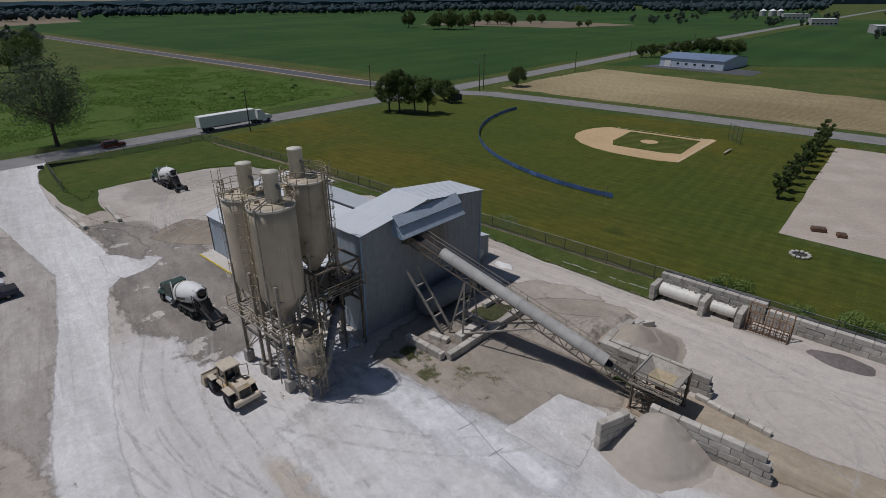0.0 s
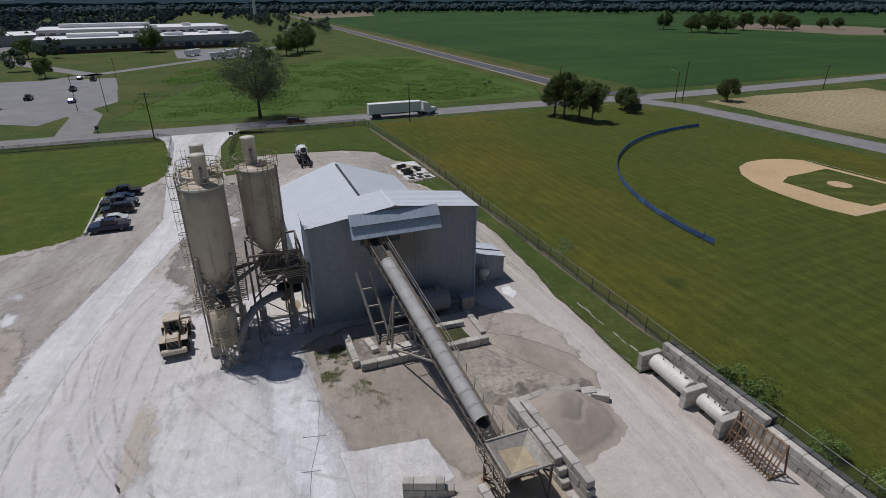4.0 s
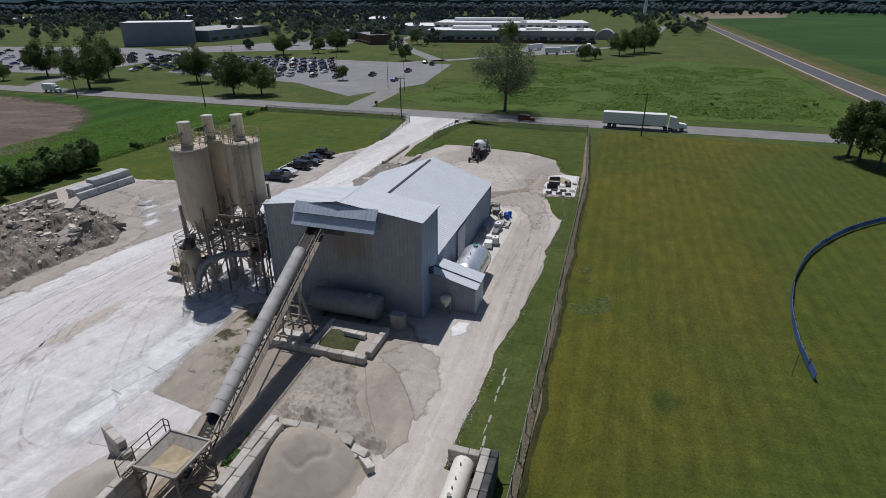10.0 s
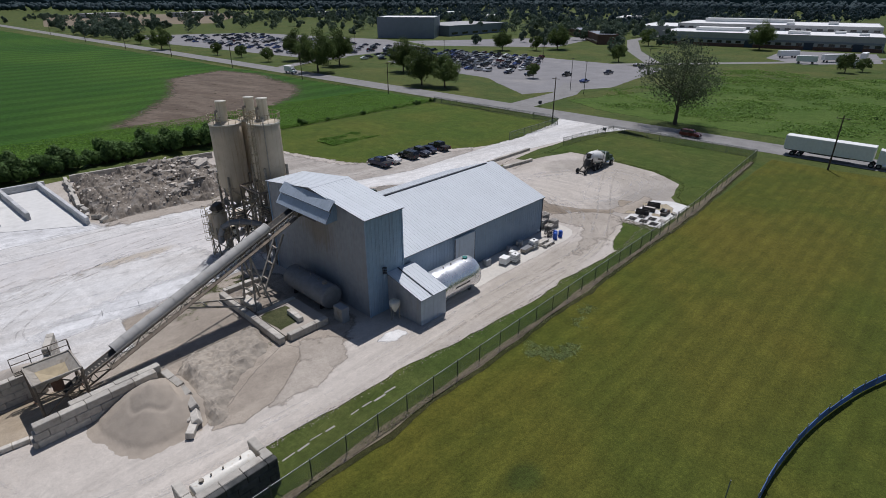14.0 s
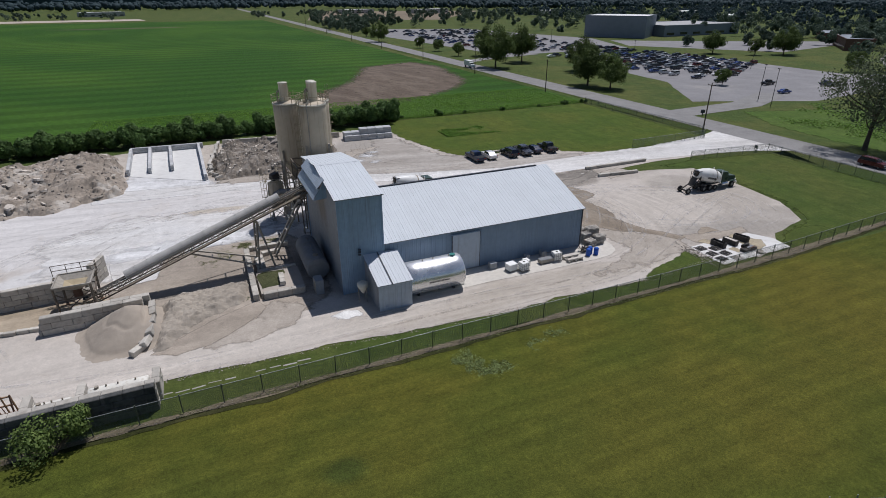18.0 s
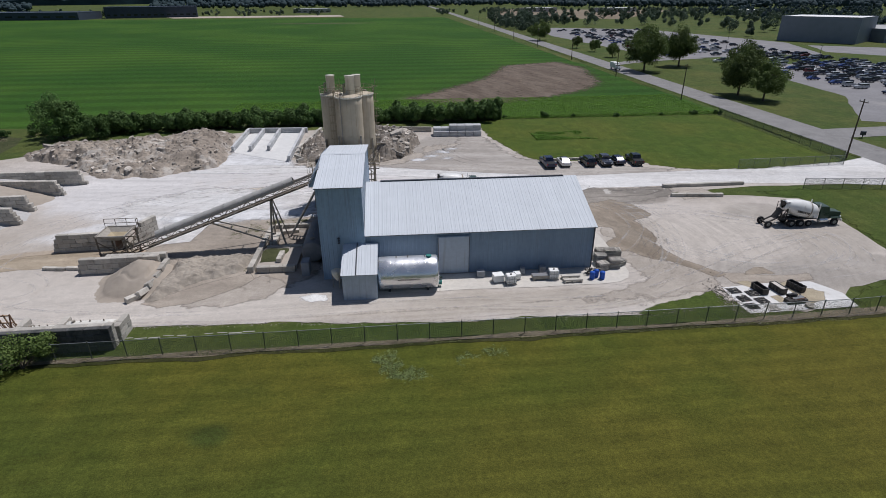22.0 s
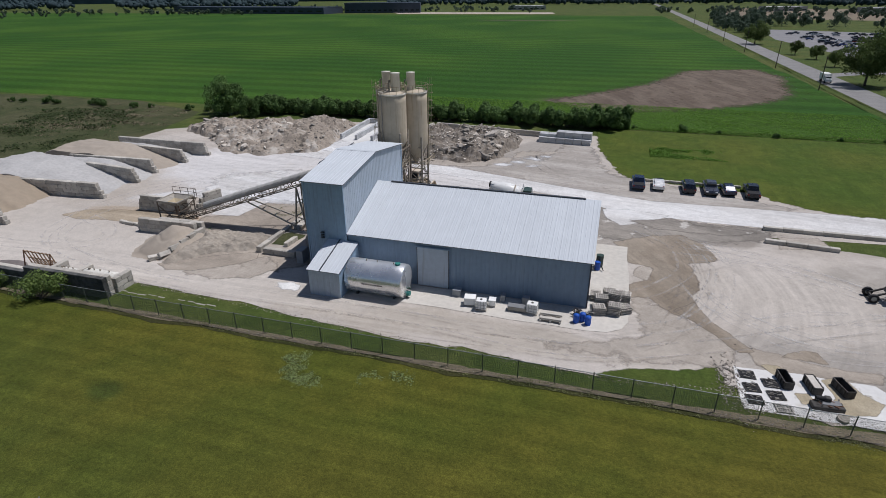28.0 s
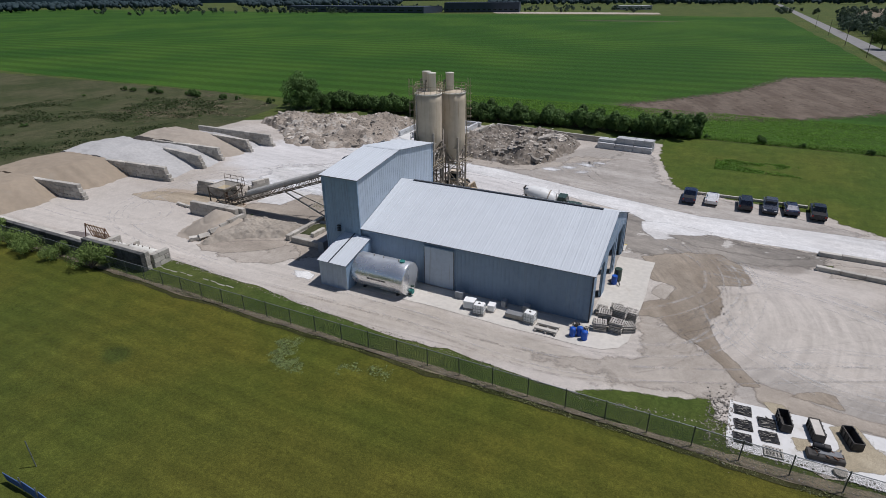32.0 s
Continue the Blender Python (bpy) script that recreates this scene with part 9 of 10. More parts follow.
def tote(x, y, rz):
    t = thing("liquid_tote", x, y, 0.08, rz, "white plastic liquid tote in a wire cage on a pallet", "tote", "liquid totes")
    part("bottle", G().cbox(0, 0, 0.16, 1.08, 0.92, 1.0, 0.08), M_white, t)
    part("pallet", G().cbox(0, 0, 0, 1.18, 1.0, 0.14, 0.01), M_wood, t)
    for i in range(5):
        a = -0.56 + i * 0.28
        for s in (-0.49, 0.49):
            part("cage_bar", G().bar((a, s, 0.14), (a, s, 1.16), 0.025), M_galv, t)
    for z in (0.4, 0.75, 1.14):
        for s in (-0.49, 0.49):
            part("cage_rail", G().bar((-0.57, s, z), (0.57, s, z), 0.025), M_galv, t)
        for s in (-0.57, 0.57):
            part("cage_rail", G().bar((s, -0.49, z), (s, 0.49, z), 0.025), M_galv, t)
    part("lid", G().cyl((0, 0, 1.15), (0, 0, 1.22), 0.12, n=12), M_dark_iron, t)
    return t


for x, y, rz in ((-58.75, 49.95, 6), (-63.9, 49.2, -4)):
    tote(x, y, rz)


# bearers tied by an end board, and one deck board, shared by all pallets
PALLET = []
g = G()
g.prism([(-0.505, 0.02), (-0.415, 0.02), (-0.415, 0.114), (-0.045, 0.114), (-0.045, 0.02), (0.045, 0.02), (0.045, 0.114), (0.415, 0.114), (0.415, 0.02), (0.505, 0.02), (0.505, 0.136), (-0.505, 0.136)], "x", -0.625, -0.50)
PALLET.append(g)
for i in range(3):
    PALLET[0].box(0.06, -0.46 + i * 0.46, 0.02, 1.13, 0.09, 0.095)
PALLET = [PALLET[0].mesh("pallet", M_wood), G().box(0, 0, 0, 0.13, 1.05, 0.022).mesh("deck_board", M_wood)]


def pallet(name, x, y, rz, n, label):
    t = thing(name, x, y, 0.08, rz, label, "pallets", "pallet stacks")
    for k in range(n):
        dx, dy = rnd(-0.05, 0.05), rnd(-0.05, 0.05)
        base = part("pallet", PALLET[0], None, t)
        base.matrix_basis = pose(dx, dy, k * 0.145)
        for i in range(5):
            ob = part("deck_board", PALLET[1], None, base)
            ob.matrix_basis = pose(-0.33 + i * 0.22, 0, 0.115)
    return t


for x, y, rz, n in ((-70.6, 46.0, 5, 9), (-71.9, 45.4, -8, 11), (-70.4, 47.4, 12, 6), (-71.9, 47.1, -3, 8), (-72.9, 46.5, 30, 5), (-70.0, 44.5, 88, 5), (-71.4, 44.0, 3, 7), (-72.9, 44.8, -6, 9)):
    pallet("pallet_stack", x, y, rz, n, "stack of grey weathered wooden pallets at the hall's corner")
for x, y, l, w, h, rz in ((-57.4, 49.3, 1.15, 1.0, 0.75, 8), (-59.7, 48.9, 0.7, 0.8, 0.6, 4)):
    b = thing("pale_box", x, y, 0.08, rz, "pale closed box standing on a pallet by the hall", "box", "pale boxes")
    part("box", G().cbox(0, 0, 0.14, l, w, h, 0.03), M_white, b)
    part("lid", G().cbox(0, 0, 0.14 + h, l + 0.05, w + 0.05, 0.06, 0.02), M_white, b)
    part("pallet", G().box(0, 0, 0, l, w, 0.13), M_wood, b)
crate = thing("goods_crate", -62.4, 49.2, 0.08, 0, "low grey crate on bearers beside the hall", "crate")
part("box", G().cbox(0, 0, 0.12, 1.95, 0.75, 0.42, 0.02), M_steel_dusty, crate)
part("lid", G().cbox(0, 0, 0.54, 2.0, 0.8, 0.05, 0.01), M_steel_grey, crate)
for k in (-0.7, 0.7):
    part("bearer", G().box(k, 0, 0, 0.14, 0.75, 0.12), M_wood, crate)
crate = thing("plank_pallet", -65.9, 49.9, 0.08, 0, "pallet with two wide pale boards and a gap between", "boards")
for i, q in enumerate((-0.5, 0.42)):
    part("board", G().cbox(0, q, 0.22, 2.2, 0.42, 0.2, 0.02), M_slab, crate)
for k in (-0.95, 0, 0.95):
    part("bearer", G().box(k, 0, 0, 0.16, 1.5, 0.22), M_wood, crate)
for x, y in ((-68.35, 49.75), (-68.95, 49.35), (-69.5, 49.85)):
    d = thing("blue_drum", x, y, 0.08, 0, "blue plastic drum standing on the slab", "drum", "blue drums")
    part("shell", G().lathe([(0.27, 0), (0.3, 0.05), (0.3, 0.3), (0.285, 0.32), (0.3, 0.34), (0.3, 0.85), (0.27, 0.9), (0.02, 0.9)], 18), M_blue, d)
    part("lid", G().lathe([(0.24, 0.9), (0.24, 0.925), (0.02, 0.925)], 16), M_blue, d)
scrap = thing("scrap_heap", -68.7, 48.5, 0.08, 0, "tangle of dark scrap and hoses at the wall", "scrap")
for i in range(7):
    ob = part("board", PALLET[1], None, scrap, "pale loose board" if not i else "")
    ob.matrix_basis = pose(rnd(-0.9, 0.9), rnd(-0.3, 0.4), rnd(0.2, 0.55), rnd(-30, 30), rnd(-20, 20), rnd(20, 70))
for i in range(26):
    a = Vector((rnd(-0.9, 0.9), rnd(-0.4, 0.4), rnd(0.02, 0.5)))
    part("scrap_piece", G().bar(a, a + Vector((rnd(-0.6, 0.6), rnd(-0.4, 0.4), rnd(-0.02, 0.4))), rnd(0.05, 0.14)), M_dark_iron, scrap)
for x, y, w in ((-55.6, 47.9, 0.9), (-60.6, 47.6, 0.5), (-63.0, 47.5, 0.7)):
    solid("storage_box", G().cbox(x, y, 0.08, w, 0.7, 0.8, 0.03), M_siding_dusty, "dull grey storage box at the hall wall", "box")
pump = thing("water_pump", -70.1, 36.6, 0.08, 0, "green and blue pump unit before the hall's end", "pump")
part("tank", G().cyl((0, 0, 0.1), (0, 0, 1.5), 0.42, n=18), M_green_paint, pump)
part("drum", G().cyl((0.2, 0.9, 0), (0.2, 0.9, 1.0), 0.32, n=16), M_blue, pump)
part("hose", G().cyl((0, 0.3, 0.8), (-0.5, 1.4, 0.2), 0.06, n=8), M_black, pump)

# moulds and frames on the pale patch by the park fence
region("pavement", [(-82.1, 53.1), (-84.6, 52.95), (-87.4, 52.7), (-90.2, 52.9), (-92.9, 52.8), (-94.6, 55.6), (-94.2, 58.4), (-82.0, 58.6)], 0.088, M_mould_slab, 0.12, 0.6, "clean white concrete slab by the fence")
patch("yard_patch", [(-88.9, 53.2), (-90.6, 52.2), (-91.4, 54.4), (-92.6, 55.3), (-91.6, 56.9), (-89.6, 57.4), (-88.4, 56.4), (-89.4, 55.3)], 0.092, M_yard_puddle, 0.35, "shallow tan puddle among the moulds")
patch("yard_patch", [(-86.3, 55.6), (-87.3, 55.4), (-87.4, 56.6), (-86.6, 56.8)], 0.0925, M_yard_puddle, 0.3, "shallow tan puddle among the moulds")
patch("yard_patch", [(-84.4, 52.2), (-85.8, 52.0), (-86.4, 53.1), (-85.2, 53.3)], 0.0928, M_yard_puddle, 0.3, "tan mud on the slab's edge")
random.seed(29)
g = G()
for _ in range(800):
    x, y = random.choice(((rnd(-82.4, -80.4), rnd(53.2, 58.8)), (random.gauss(-81.6, 0.5), random.gauss(55.5, 2.0)), (rnd(-94, -82), random.gauss(58.5, 0.35))))
    q = rnd(0.03, 0.13)
    g.cbox(x, y, 0.05, q, q * rnd(0.6, 1.3), q * 0.7, 0.02)
tagged(part("loose_stones", g, M_chunk), "pale loose stones round the mould slab", "stones", "", "stuff")
random.seed(23)


def mould(x, y, rz, l, w, h, label):
    t = thing("block_mould", x, y, 0.09, rz, label, "mould", "block moulds")
    for s in (-1, 1):
        part("side_plate", G().box(0, s * w / 2, 0, l, 0.06, h), M_dark_iron, t)
        part("end_plate", G().box(s * l / 2, 0, 0, 0.06, w - 0.06, h), M_dark_iron, t)
    part("bottom", G().box(0, 0, 0, l - 0.1, w - 0.1, 0.05), M_dark_iron, t)
    for i in range(4):
        for s in (-1, 1):
            part("rib", G().box(-l / 2 + l * (i + 0.5) / 4, s * (w / 2 + 0.06), 0, 0.06, 0.06, h), M_dark_iron, t)
    return t


for x, y, rz in ((-85.75, 54.35, 97), (-90.05, 54.25, 106)):
    mould(x, y, rz, 1.85, 0.7, 0.7, "open dark steel block mould")
m = mould(-87.8, 54.45, 98, 1.85, 0.7, 0.7, "dark steel block mould filled with pale concrete")
part("fill", G().box(0, 0, 0.06, 1.76, 0.62, 0.58), M_slab, m)
for x, y, rz in ((-83.0, 54.1, 4), (-83.05, 55.85, 8), (-83.0, 57.4, 6), (-84.65, 54.85, 6), (-84.75, 56.4, 10)):
    t = thing("mould_frames", x, y, 0.092, rz, "flat crumpled bundle of dark reinforcing mesh on the slab", "mesh bundle", "mesh bundles")
    for s in (-1, 1):
        part("edge_bar", G().bar((-0.6, s * 0.54, 0.05), (0.6, s * 0.5, 0.08), 0.06), M_dark_iron, t)
        part("edge_bar", G().bar((s * 0.6, -0.53, 0.06), (s * 0.57, 0.53, 0.06), 0.06), M_dark_iron, t)
    me = grid_mesh("mat", [-0.57 + 0.071 * i for i in range(17)], [-0.5 + 0.0625 * i for i in range(17)],
                   lambda a, b: 0.06 + 0.16 * abs(noise.noise((a * 2.2 + x, b * 3.0 + y, 1.0))) + 0.06 * abs(noise.noise((a * 7 + x, b * 6 + y, 3.0))), M_black, False)
    part("mat", me, None, t, "crumpled black matting")
    for i in range(16):
        a = Vector((rnd(-0.6, 0.2), rnd(-0.5, 0.5), rnd(0.08, 0.2)))
        part("rod", G().bar(a, a + Vector((rnd(0.2, 0.5), rnd(-0.3, 0.3), rnd(-0.06, 0.06))), rnd(0.02, 0.05)), random.choice((M_dark_iron, M_steel_dusty, M_steel_dusty)), t)
t = thing("scrap_trough", -88.15, 56.85, 0.092, 5, "dark steel trough with loose iron parts and grey slabs", "trough")
part("trough", G().cbox(0, 0.1, 0, 2.3, 0.85, 0.42, 0.05), M_dark_iron, t)
part("cover", G().cbox(-0.25, -0.1, 0.42, 1.5, 0.6, 0.05, 0.02), M_steel_grey, t, "grey cover plate")
part("motor", G().cyl((0.1, -0.35, 0.62), (0.75, -0.35, 0.62), 0.19, n=14), M_black, t)
part("gearbox", G().cbox(-0.1, -0.35, 0.44, 0.45, 0.45, 0.36, 0.05), M_dark_iron, t)
for i in range(14):
    a = Vector((rnd(-1.1, 1.1), rnd(-0.45, 0.4), rnd(0.4, 0.5)))
    part("scrap_piece", G().bar(a, a + Vector((rnd(-0.5, 0.5), rnd(-0.3, 0.3), rnd(0, 0.2))), rnd(0.05, 0.14)), random.choice((M_dark_iron, M_rust)), t)
solid("steel_disc", G().cyl((-88.95, 58.0, 0.092), (-88.95, 58.05, 0.34), 0.42, n=20), M_steel_dusty, "grey round steel disc lying by the fence", "disc")
pallet("pallet", -84.95, 57.95, 4, 1, "single wooden pallet on the white slab")

# ---- poles ----
def utility_pole(x, y, h, label, lamp=False, cross=True, rz=0.0):
    t = thing("utility_pole", x, y, 0, rz, label, "pole", "utility poles")
    part("pole", G().cyl((0, 0, 0), (0, 0, h), 0.17, 0.11, n=10), M_bark, t)
    if cross:
        part("cross_arm", G().box(0, 0, h - 0.6, 0.12, 2.2, 0.12), M_bark, t)
        for k in (-0.95, 0.0, 0.95):
            part("insulator", G().cyl((0, k, h - 0.48), (0, k, h - 0.26), 0.06, n=8), M_galv, t)
    if lamp:
        part("lamp_arm", G().bar((0, 0, h - 0.5), (2.4, 0, h + 0.1), 0.08), M_galv, t)
        part("lamp_head", G().cbox(2.6, 0, h, 0.7, 0.28, 0.16, 0.04), M_galv, t)
    return t


for x, y, h in ((-135.4, 5.5, 11.5), (-133.2, 70.0, 10.5), (-134.4, -60.5, 10.5), (-133.6, -112, 10.5), (-133.5, -170, 10.5), (-134, -240, 10.5), (-134, -310, 10.5), (-134, -390, 10.5), (-134, -480, 10.5)):
    utility_pole(x, y, h, "dark wooden utility pole along the road")
utility_pole(-128.5, 158.5, 10.0, "wooden pole with a street lamp at the junction", True, False, 200)
utility_pole(-131, 164, 12.5, "dark wooden utility pole at the junction")
for x, y in ((-131, 230), (-138, 300), (-140, 400), (-165, 138)):
    utility_pole(x, y, 8.6, "dark wooden utility pole by the crossroads")
for x, y in ((-186, -20), (-240, -16), (-215, -110), (-250, -75), (-230, -200), (-180, -11)):
    t = thing("lamp_post", x, y, 0, 0, "thin parking lot lamp post", "lamp post", "lamp posts")
    part("pole", G().cyl((0, 0, 0), (0, 0, 10.5), 0.1, 0.07, n=8), M_dark_iron, t)
    part("lamp_head", G().cbox(0, 0, 10.45, 0.4, 1.0, 0.18, 0.04), M_dark_iron, t)
sg = thing("gate_sign", -131.5, 23.0, 0.02, 70, "small dark sign at the drive", "sign")
part("board", G().cbox(0, 0, 0.7, 1.1, 0.06, 0.7, 0.01), M_trim, sg)
for k in (-0.4, 0.4):
    part("post", G().bar((k, 0, 0), (k, 0, 0.8), 0.07), M_dark_iron, sg)
mb = thing("mail_box", -151.0, -9.2, 0.02, 0, "dark box on a post beside the lot's entrance", "box")
part("box", G().cbox(0, 0, 0.7, 0.9, 0.7, 0.9, 0.04), M_trim, mb)
part("post", G().bar((0, 0, 0), (0, 0, 0.75), 0.12), M_dark_iron, mb)

# ---- far buildings ----
M_far_white = mat("white_factory_wall", (0.36, 0.36, 0.355), 0.7, grain=0.4, amount=0.07, streak=(0.38, 0.38, 0.37))
M_far_roof = mat("white_factory_roof", (0.72, 0.72, 0.71), 0.6, grain=0.2, amount=0.05)
M_far_grey = mat("grey_hall_wall", (0.205, 0.23, 0.265), 0.7, grain=0.3, amount=0.06)
M_far_brick = mat("brown_brick", (0.15, 0.085, 0.065), 0.9, grain=0.5)
M_far_dark = mat("dark_hall_wall", (0.045, 0.06, 0.085), 0.7, grain=0.2)


def block_house(name, x, y, l, w, h, rz, wall, roof, label, windows=0, wh=1.4, wz=1.2, bays=(), storeys=1):
    """A flat-roofed building: walls, roof with a raised edge, windows on the long sides, roof units."""
    t = thing(name, x, y, 0, rz, label, "building")
    part("wall", G().box(0, 0, 0, l, w, h), wall, t)
    part("roof", G().box(0, 0, h, l - 0.6, w - 0.6, 0.25), roof, t)
    g = G()
    for s in (-1, 1):
        g.box(0, s * (w / 2 - 0.1), h, l + 0.2, 0.4, 0.5)
        g.box(s * (l / 2 - 0.1), 0, h, 0.4, w - 0.6, 0.5)
    part("parapet", g, wall, t)
    for k in range(storeys):
        for i in range(windows):
            a = -l / 2 + l * (i + 0.5) / windows
            for s in (-1, 1):
                part("window", G().box(a, s * (w / 2 + 0.02), wz + k * 3.6, l / windows * 0.55, 0.1, wh), M_glass, t)
    for a, b, ll, ww, hh in bays:
        part("roof_unit", G().box(a, b, h + 0.2, ll, ww, hh), roof, t)
    return t


fac = block_house("factory", -438.5, -24.4, 125, 46, 8.0, 100, M_far_white, M_far_roof, "long white flat-roofed factory building", 22, 1.5, 2.2,
                  [(-30, 5, 30, 14, 2.2), (18, -8, 12, 8, 1.8), (40, 8, 6, 5, 1.6), (-5, -12, 4, 4, 1.5), (52, -10, 5, 4, 1.6)])
part("plinth", G().box(0, -23.05, 0, 124, 0.3, 2.0), M_far_brick, fac)
part("wall_band", G().box(0, -23.05, 3.9, 124.4, 0.16, 1.2), M_far_grey, fac)
for k in (-44, -8, 25, 50):
    part("dock_door", G().box(k, -23.1, 0, 5.0, 0.35, 4.2), M_far_dark, fac)
block_house("factory", -492.6, -34, 125, 64, 11.5, 100, M_far_white, M_far_roof, "taller white rear hall of the factory", 20, 1.4, 8.6, [(-20, 10, 60, 12, 2.6), (35, -5, 6, 6, 2.0), (10, -20, 5, 4, 1.6)])
block_house("factory", -520, -115, 70, 60, 7, 10, M_far_white, M_far_roof, "lower white wing of the factory", 10, 1.4)
block_house("warehouse", -334, -261, 45, 38, 14.8, 127, M_far_grey, M_far_roof, "tall windowless grey hall beside the parking lot")
block_house("warehouse", -398, -266, 84, 50, 7.6, 3, M_far_grey, M_far_white, "low grey wing of the hall", 6, 1.6)
block_house("office_block", -390, -120, 46, 14, 6, 40, M_far_brick, M_far_grey, "low brown brick office building", 12, 1.3)
block_house("office_block", -440, -165, 40, 16, 5, 40, M_far_brick, M_far_grey, "low brown brick building among trees", 10, 1.3)
for x, y, l, w, h, rz in ((470, -740, 228, 56, 9, -4), (296, -790, 118, 50, 14, 17), (640, -800, 120, 40, 8, -8)):
    block_house("far_hall", x, y, l, w, h, rz, M_far_dark, M_far_dark, "long low dark blue hall at the horizon", 14, 2.0, 3)
for x, y, l in ((-300, -900, 60), (-420, -860, 70), (-560, -700, 80), (-640, -420, 70), (-700, -250, 90), (90, -950, 60), (-700, -560, 60), (-130, 745, 24), (-190, 900, 30), (-60, 615, 20)):
    block_house("far_shed", x, y, l, 25, 6, 20, M_far_white, M_far_roof, "small pale building in the distance", 6)
# blue metal building by the junction
bl = thing("metal_shop", -95, 288, 0, -4, "pale blue metal shop building with a grey gable roof", "building")
part("wall", G().prism([(-14, 0), (14, 0), (14, 4.0), (0, 5.4), (-14, 4.0)], "x", -15, 15), mat("white_blue_siding", (0.50, 0.55, 0.64), 0.6, grain=1), bl)
g = G()
for s in (-1, 1):
    g.add([(-15.4, s * 14.4, 4.0), (15.4, s * 14.4, 4.0), (15.4, 0, 5.6), (-15.4, 0, 5.6)], [(0, 1, 2, 3)])
part("roof", g, mat("slate_blue_roof", (0.17, 0.225, 0.33), 0.5, 0.1, grain=1), bl)
part("door", G().box(-11, -14.05, 0, 3.0, 0.1, 3.0), M_white, bl)
for k in (-6, -2, 2, 6, 10):
    part("window", G().box(k, -14.05, 1.4, 1.2, 0.1, 0.8), M_glass, bl)
region("pavement", [(-118, 268), (-66, 262), (-66, 280), (-78, 284), (-112, 284)], 0.06, M_highway, 0.3, 4, "dark asphalt apron of the metal shop")
# water tower
wt = thing("water_tower", -950, 82, 0, 0, "slender white water tower", "water tower")
part("stem", G().lathe([(5, 0), (2.6, 6), (2.2, 26), (4, 32)], 24), M_white, wt)
part("bowl", G().lathe([(4, 32), (9, 37), (9.5, 41), (7, 45), (0.1, 47)], 28), M_white, wt)
dome = thing("storage_dome", -478, 46, 0, 0, "pale round-roofed storage shelter", "shelter")
part("shell", G().cyl((-9, 0, 0), (9, 0, 0), 7.5, n=28), M_far_white, dome)
for x, y, l in ((-335, 22, 9), (-352, 30, 12), (-330, 40, 9), (-360, 8, 12), (-372, 40, 9)):
    t = thing("box_trailer", x, y, 0.04, rnd(0, 180), "white box trailer parked in the truck yard", "trailer", "box trailers")
    part("box", G().cbox(0, 0, 1.1, l, 2.5, 2.7, 0.05), M_white, t)
    for k in (-0.35, 0.3):
        for s in (-1, 1):
            wheel(t, l * k, s * 0.95, 0.5, 0.4)
for x, y in ((-258, 1010), (-246, 1014), (-236, 1018)):
    t = thing("grain_bin", x, y, 0, 0, "silver grain bin on a far farm", "bin", "grain bins")
    part("shell", G().lathe([(5, 0), (5, 7)], 20), M_far_white, t)
    part("roof", G().lathe([(5.2, 7), (0.4, 10)], 20), M_far_roof, t)

# ---- woods and tree belts far off ----
rs = np.random.RandomState(5)


def lump():
    """One uneven crown of unit size, standing on its base."""
    bm = bmesh.new()
    bmesh.ops.create_icosphere(bm, subdivisions=2, radius=1.0)
    v = np.array([p.co[:] for p in bm.verts])
    f = np.array([[p.index for p in q.verts] for q in bm.faces])
    bm.free()
    return v, f


LUMP_V, LUMP_F = lump()


def far_trees(name, pts, height, lumps, label, material=None, wide=0.42):
    """Many distant trees: each a few overlapping uneven crowns."""
    verts, faces, k = [], [], 0
    for x, y in pts:
        hh = height * rs.uniform(0.65, 1.2)
        for j in range(lumps):
            r = hh * wide * rs.uniform(0.6, 1.05)
            tall = hh * rs.uniform(0.26, 0.42)
            c = np.array([x + rs.normal() * hh * 0.2, y + rs.normal() * hh * 0.2, hh * rs.uniform(0.3, 0.72) if j else hh * 0.55])
            q = LUMP_V * (1 + 0.24 * np.sin(LUMP_V @ rs.normal(size=(3, 3)) * 3.1 + rs.uniform(0, 6, 3)).sum(1) / 2)[:, None]
            q = q * (1 + rs.normal(size=(len(q), 1)) * 0.13)
            verts.append(q * np.array([r, r, tall]) + c)
            faces.append(LUMP_F + k)
            k += len(q)
    me = bpy.data.meshes.new(name)
    me.from_pydata(np.concatenate(verts).tolist(), [], np.concatenate(faces).tolist())
    me.polygons.foreach_set("use_smooth", [True] * len(me.polygons))
    me.materials.append(material or M_leaf_far_hazed)
    return tagged(part(name, me, None), label, "woods", "", "stuff")


def leafy_trees(name, pts, height, leaves, size, label, material=None):
    """Scattered trees at middle distance: clumps of leaves over a few heights."""
    pts = np.array(pts)
    n = len(pts)
    c, r = [], []
    scale = rs.uniform(0.6, 1.25, n)
    for k in range(5):
        off = rs.normal(size=(n, 2)) * height * 0.24 * scale[:, None]
        c.append(np.stack([pts[:, 0] + off[:, 0], pts[:, 1] + off[:, 1], height * scale * (0.34 + 0.11 * k)], 1))
        r.append(height * scale * rs.uniform(0.16, 0.30, n) * (1.1 - 0.1 * k))
    me = crown_mesh(name, rs, np.concatenate(c), np.concatenate(r), leaves * n, size, material or M_leaf_far_hazed)
    return tagged(part(name, me, None), label, "woods", "", "stuff")


def scatter(n, x0, x1, y0, y1):
    return list(zip(rs.uniform(x0, x1, n), rs.uniform(y0, y1, n)))


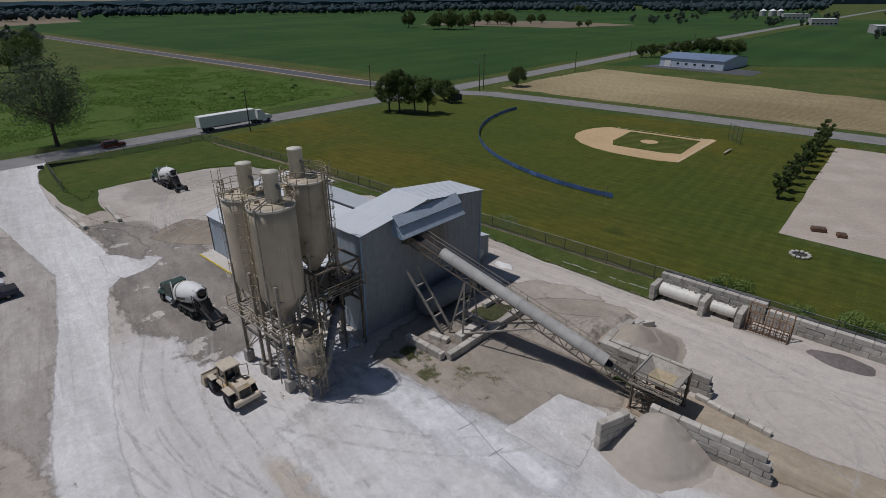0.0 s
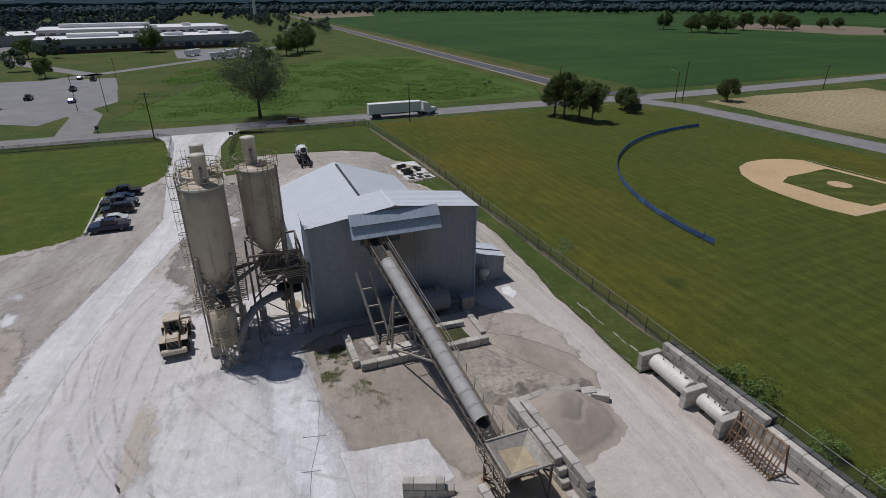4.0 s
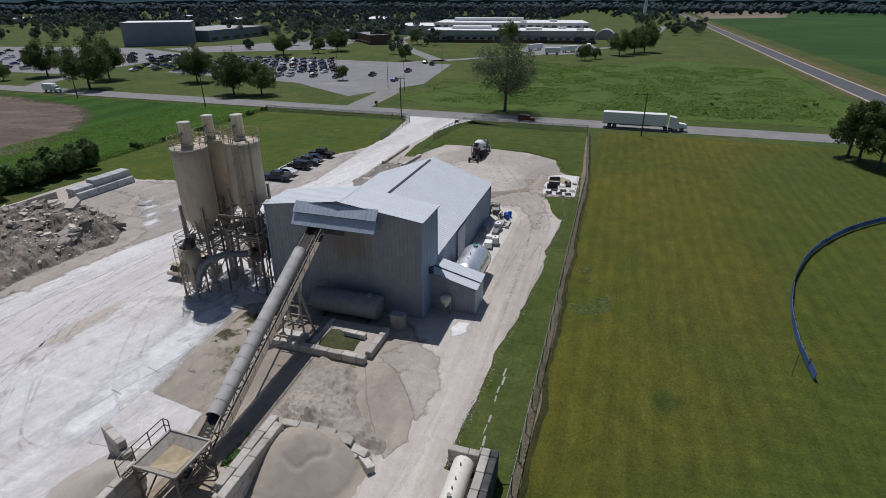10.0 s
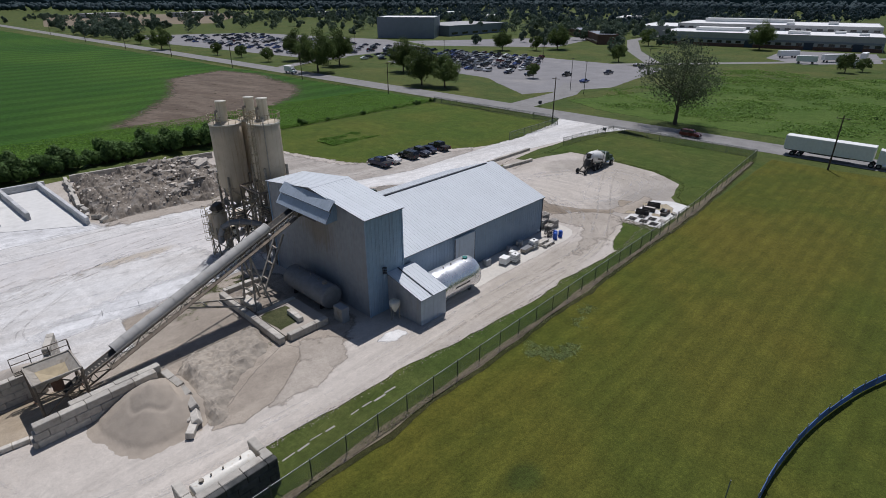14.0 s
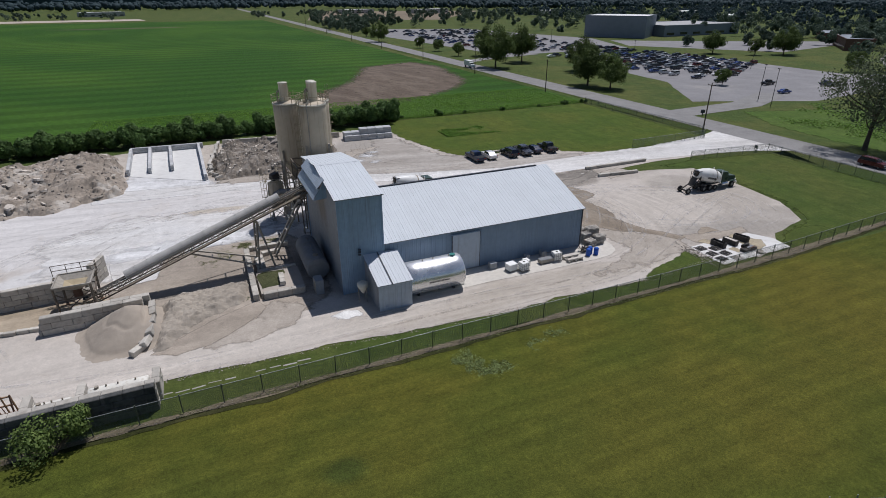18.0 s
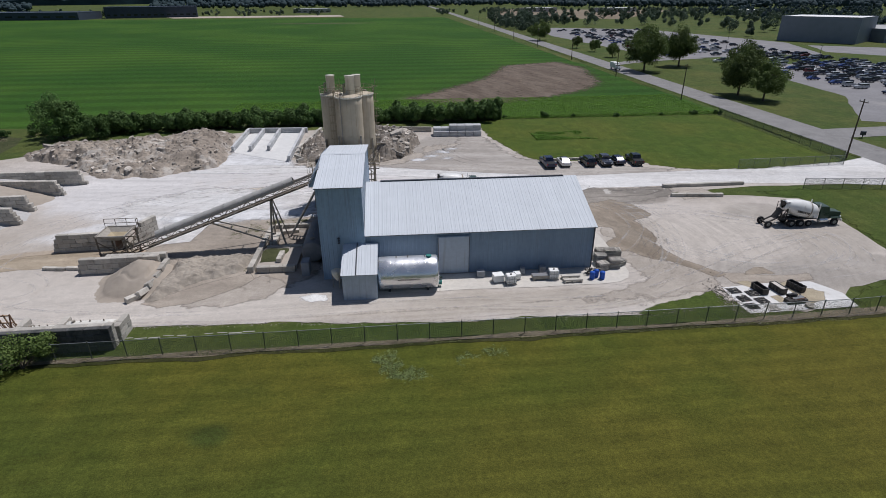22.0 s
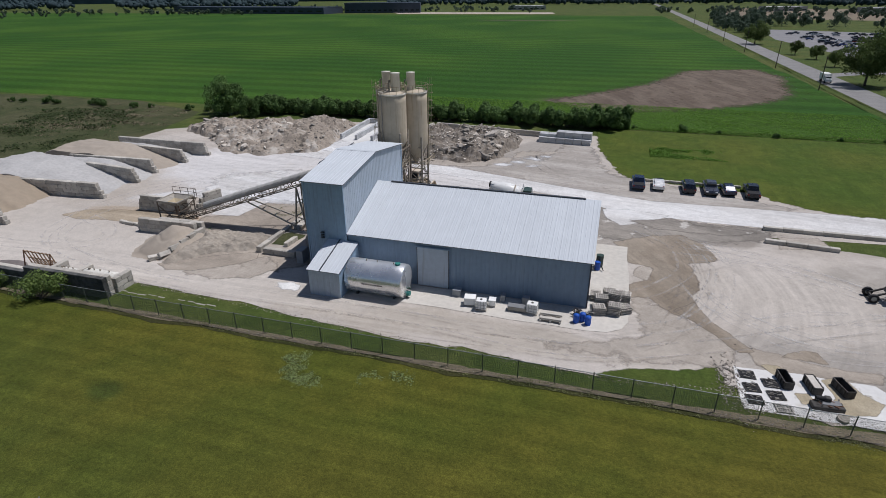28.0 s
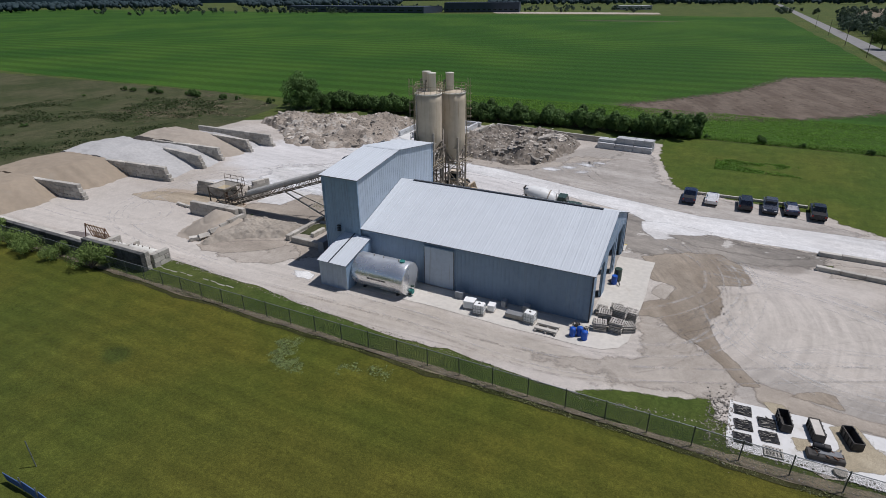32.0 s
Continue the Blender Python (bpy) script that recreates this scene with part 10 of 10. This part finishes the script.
ring = []
for i in range(8200):
    a = rs.uniform(0, 2 * math.pi)
    d = 1250 + 700 * rs.uniform() ** 1.5 + 260 * noise.noise((math.cos(a) * 3, math.sin(a) * 3, 2))
    x, y = d * math.cos(a), d * math.sin(a)
    gap = noise.noise((math.cos(a) * 5, math.sin(a) * 5, 9))
    if gap > (0.12 if (x > -300 and y > 300) else 0.42):
        continue
    ring.append((x, y))
# belt and town trees: their leaf colour carries painted distance haze
far_trees("far_woods", ring, 15, 1, "dark belt of woods round the horizon", M_far_woods_hazed, 0.40)
leafy_trees("town_woods", scatter(640, -1250, -480, -760, -30) + scatter(40, -1250, -900, -60, 130), 12, 230, 1.7, "hazy tree cover of the town beyond the works", M_far_woods_hazed)
# closed canopy of the farthest woods
g = G()
N, K = 420, 9
pts = []
for k in range(K):
    for i in range(N):
        a = 2 * math.pi * i / N
        d = 2150 + 120 * noise.noise((math.cos(a) * 6, math.sin(a) * 6, 4)) + (0 if k < 2 else (k - 1) * 380)
        z = 0 if k == 0 else 17 + 5 * noise.noise((math.cos(a) * 60, math.sin(a) * 60, k)) + 3 * rs.uniform(-1, 1) + k * 0.8
        pts.append((d * math.cos(a), d * math.sin(a), z))
g.add(pts, [(k * N + i, k * N + (i + 1) % N, (k + 1) * N + (i + 1) % N, (k + 1) * N + i) for k in range(K - 1) for i in range(N)])
# the canopy's blue cast is painted haze
tagged(part("backdrop", g, mat("far_canopy", (0.030, 0.050, 0.062), 0.95, grain=0.02, amount=0.25, spec=0.0)), "dark canopy of the farthest woods, blue haze put into its colour", "woods", "", "structure")
town = scatter(105, -700, -300, -420, -60) + scatter(22, -900, -520, 60, 130) + scatter(90, -640, -260, -700, -420) + scatter(40, -260, -160, -640, -440) + scatter(45, -460, -380, -200, -60)
town += scatter(26, -340, -100, 650, 1100) + scatter(14, -60, 60, 430, 640)
town = [p for p in town if not (-545 < p[0] < -400 and -115 < p[1] < 45) and not (-400 < p[0] < -300 and -285 < p[1] < -180)]
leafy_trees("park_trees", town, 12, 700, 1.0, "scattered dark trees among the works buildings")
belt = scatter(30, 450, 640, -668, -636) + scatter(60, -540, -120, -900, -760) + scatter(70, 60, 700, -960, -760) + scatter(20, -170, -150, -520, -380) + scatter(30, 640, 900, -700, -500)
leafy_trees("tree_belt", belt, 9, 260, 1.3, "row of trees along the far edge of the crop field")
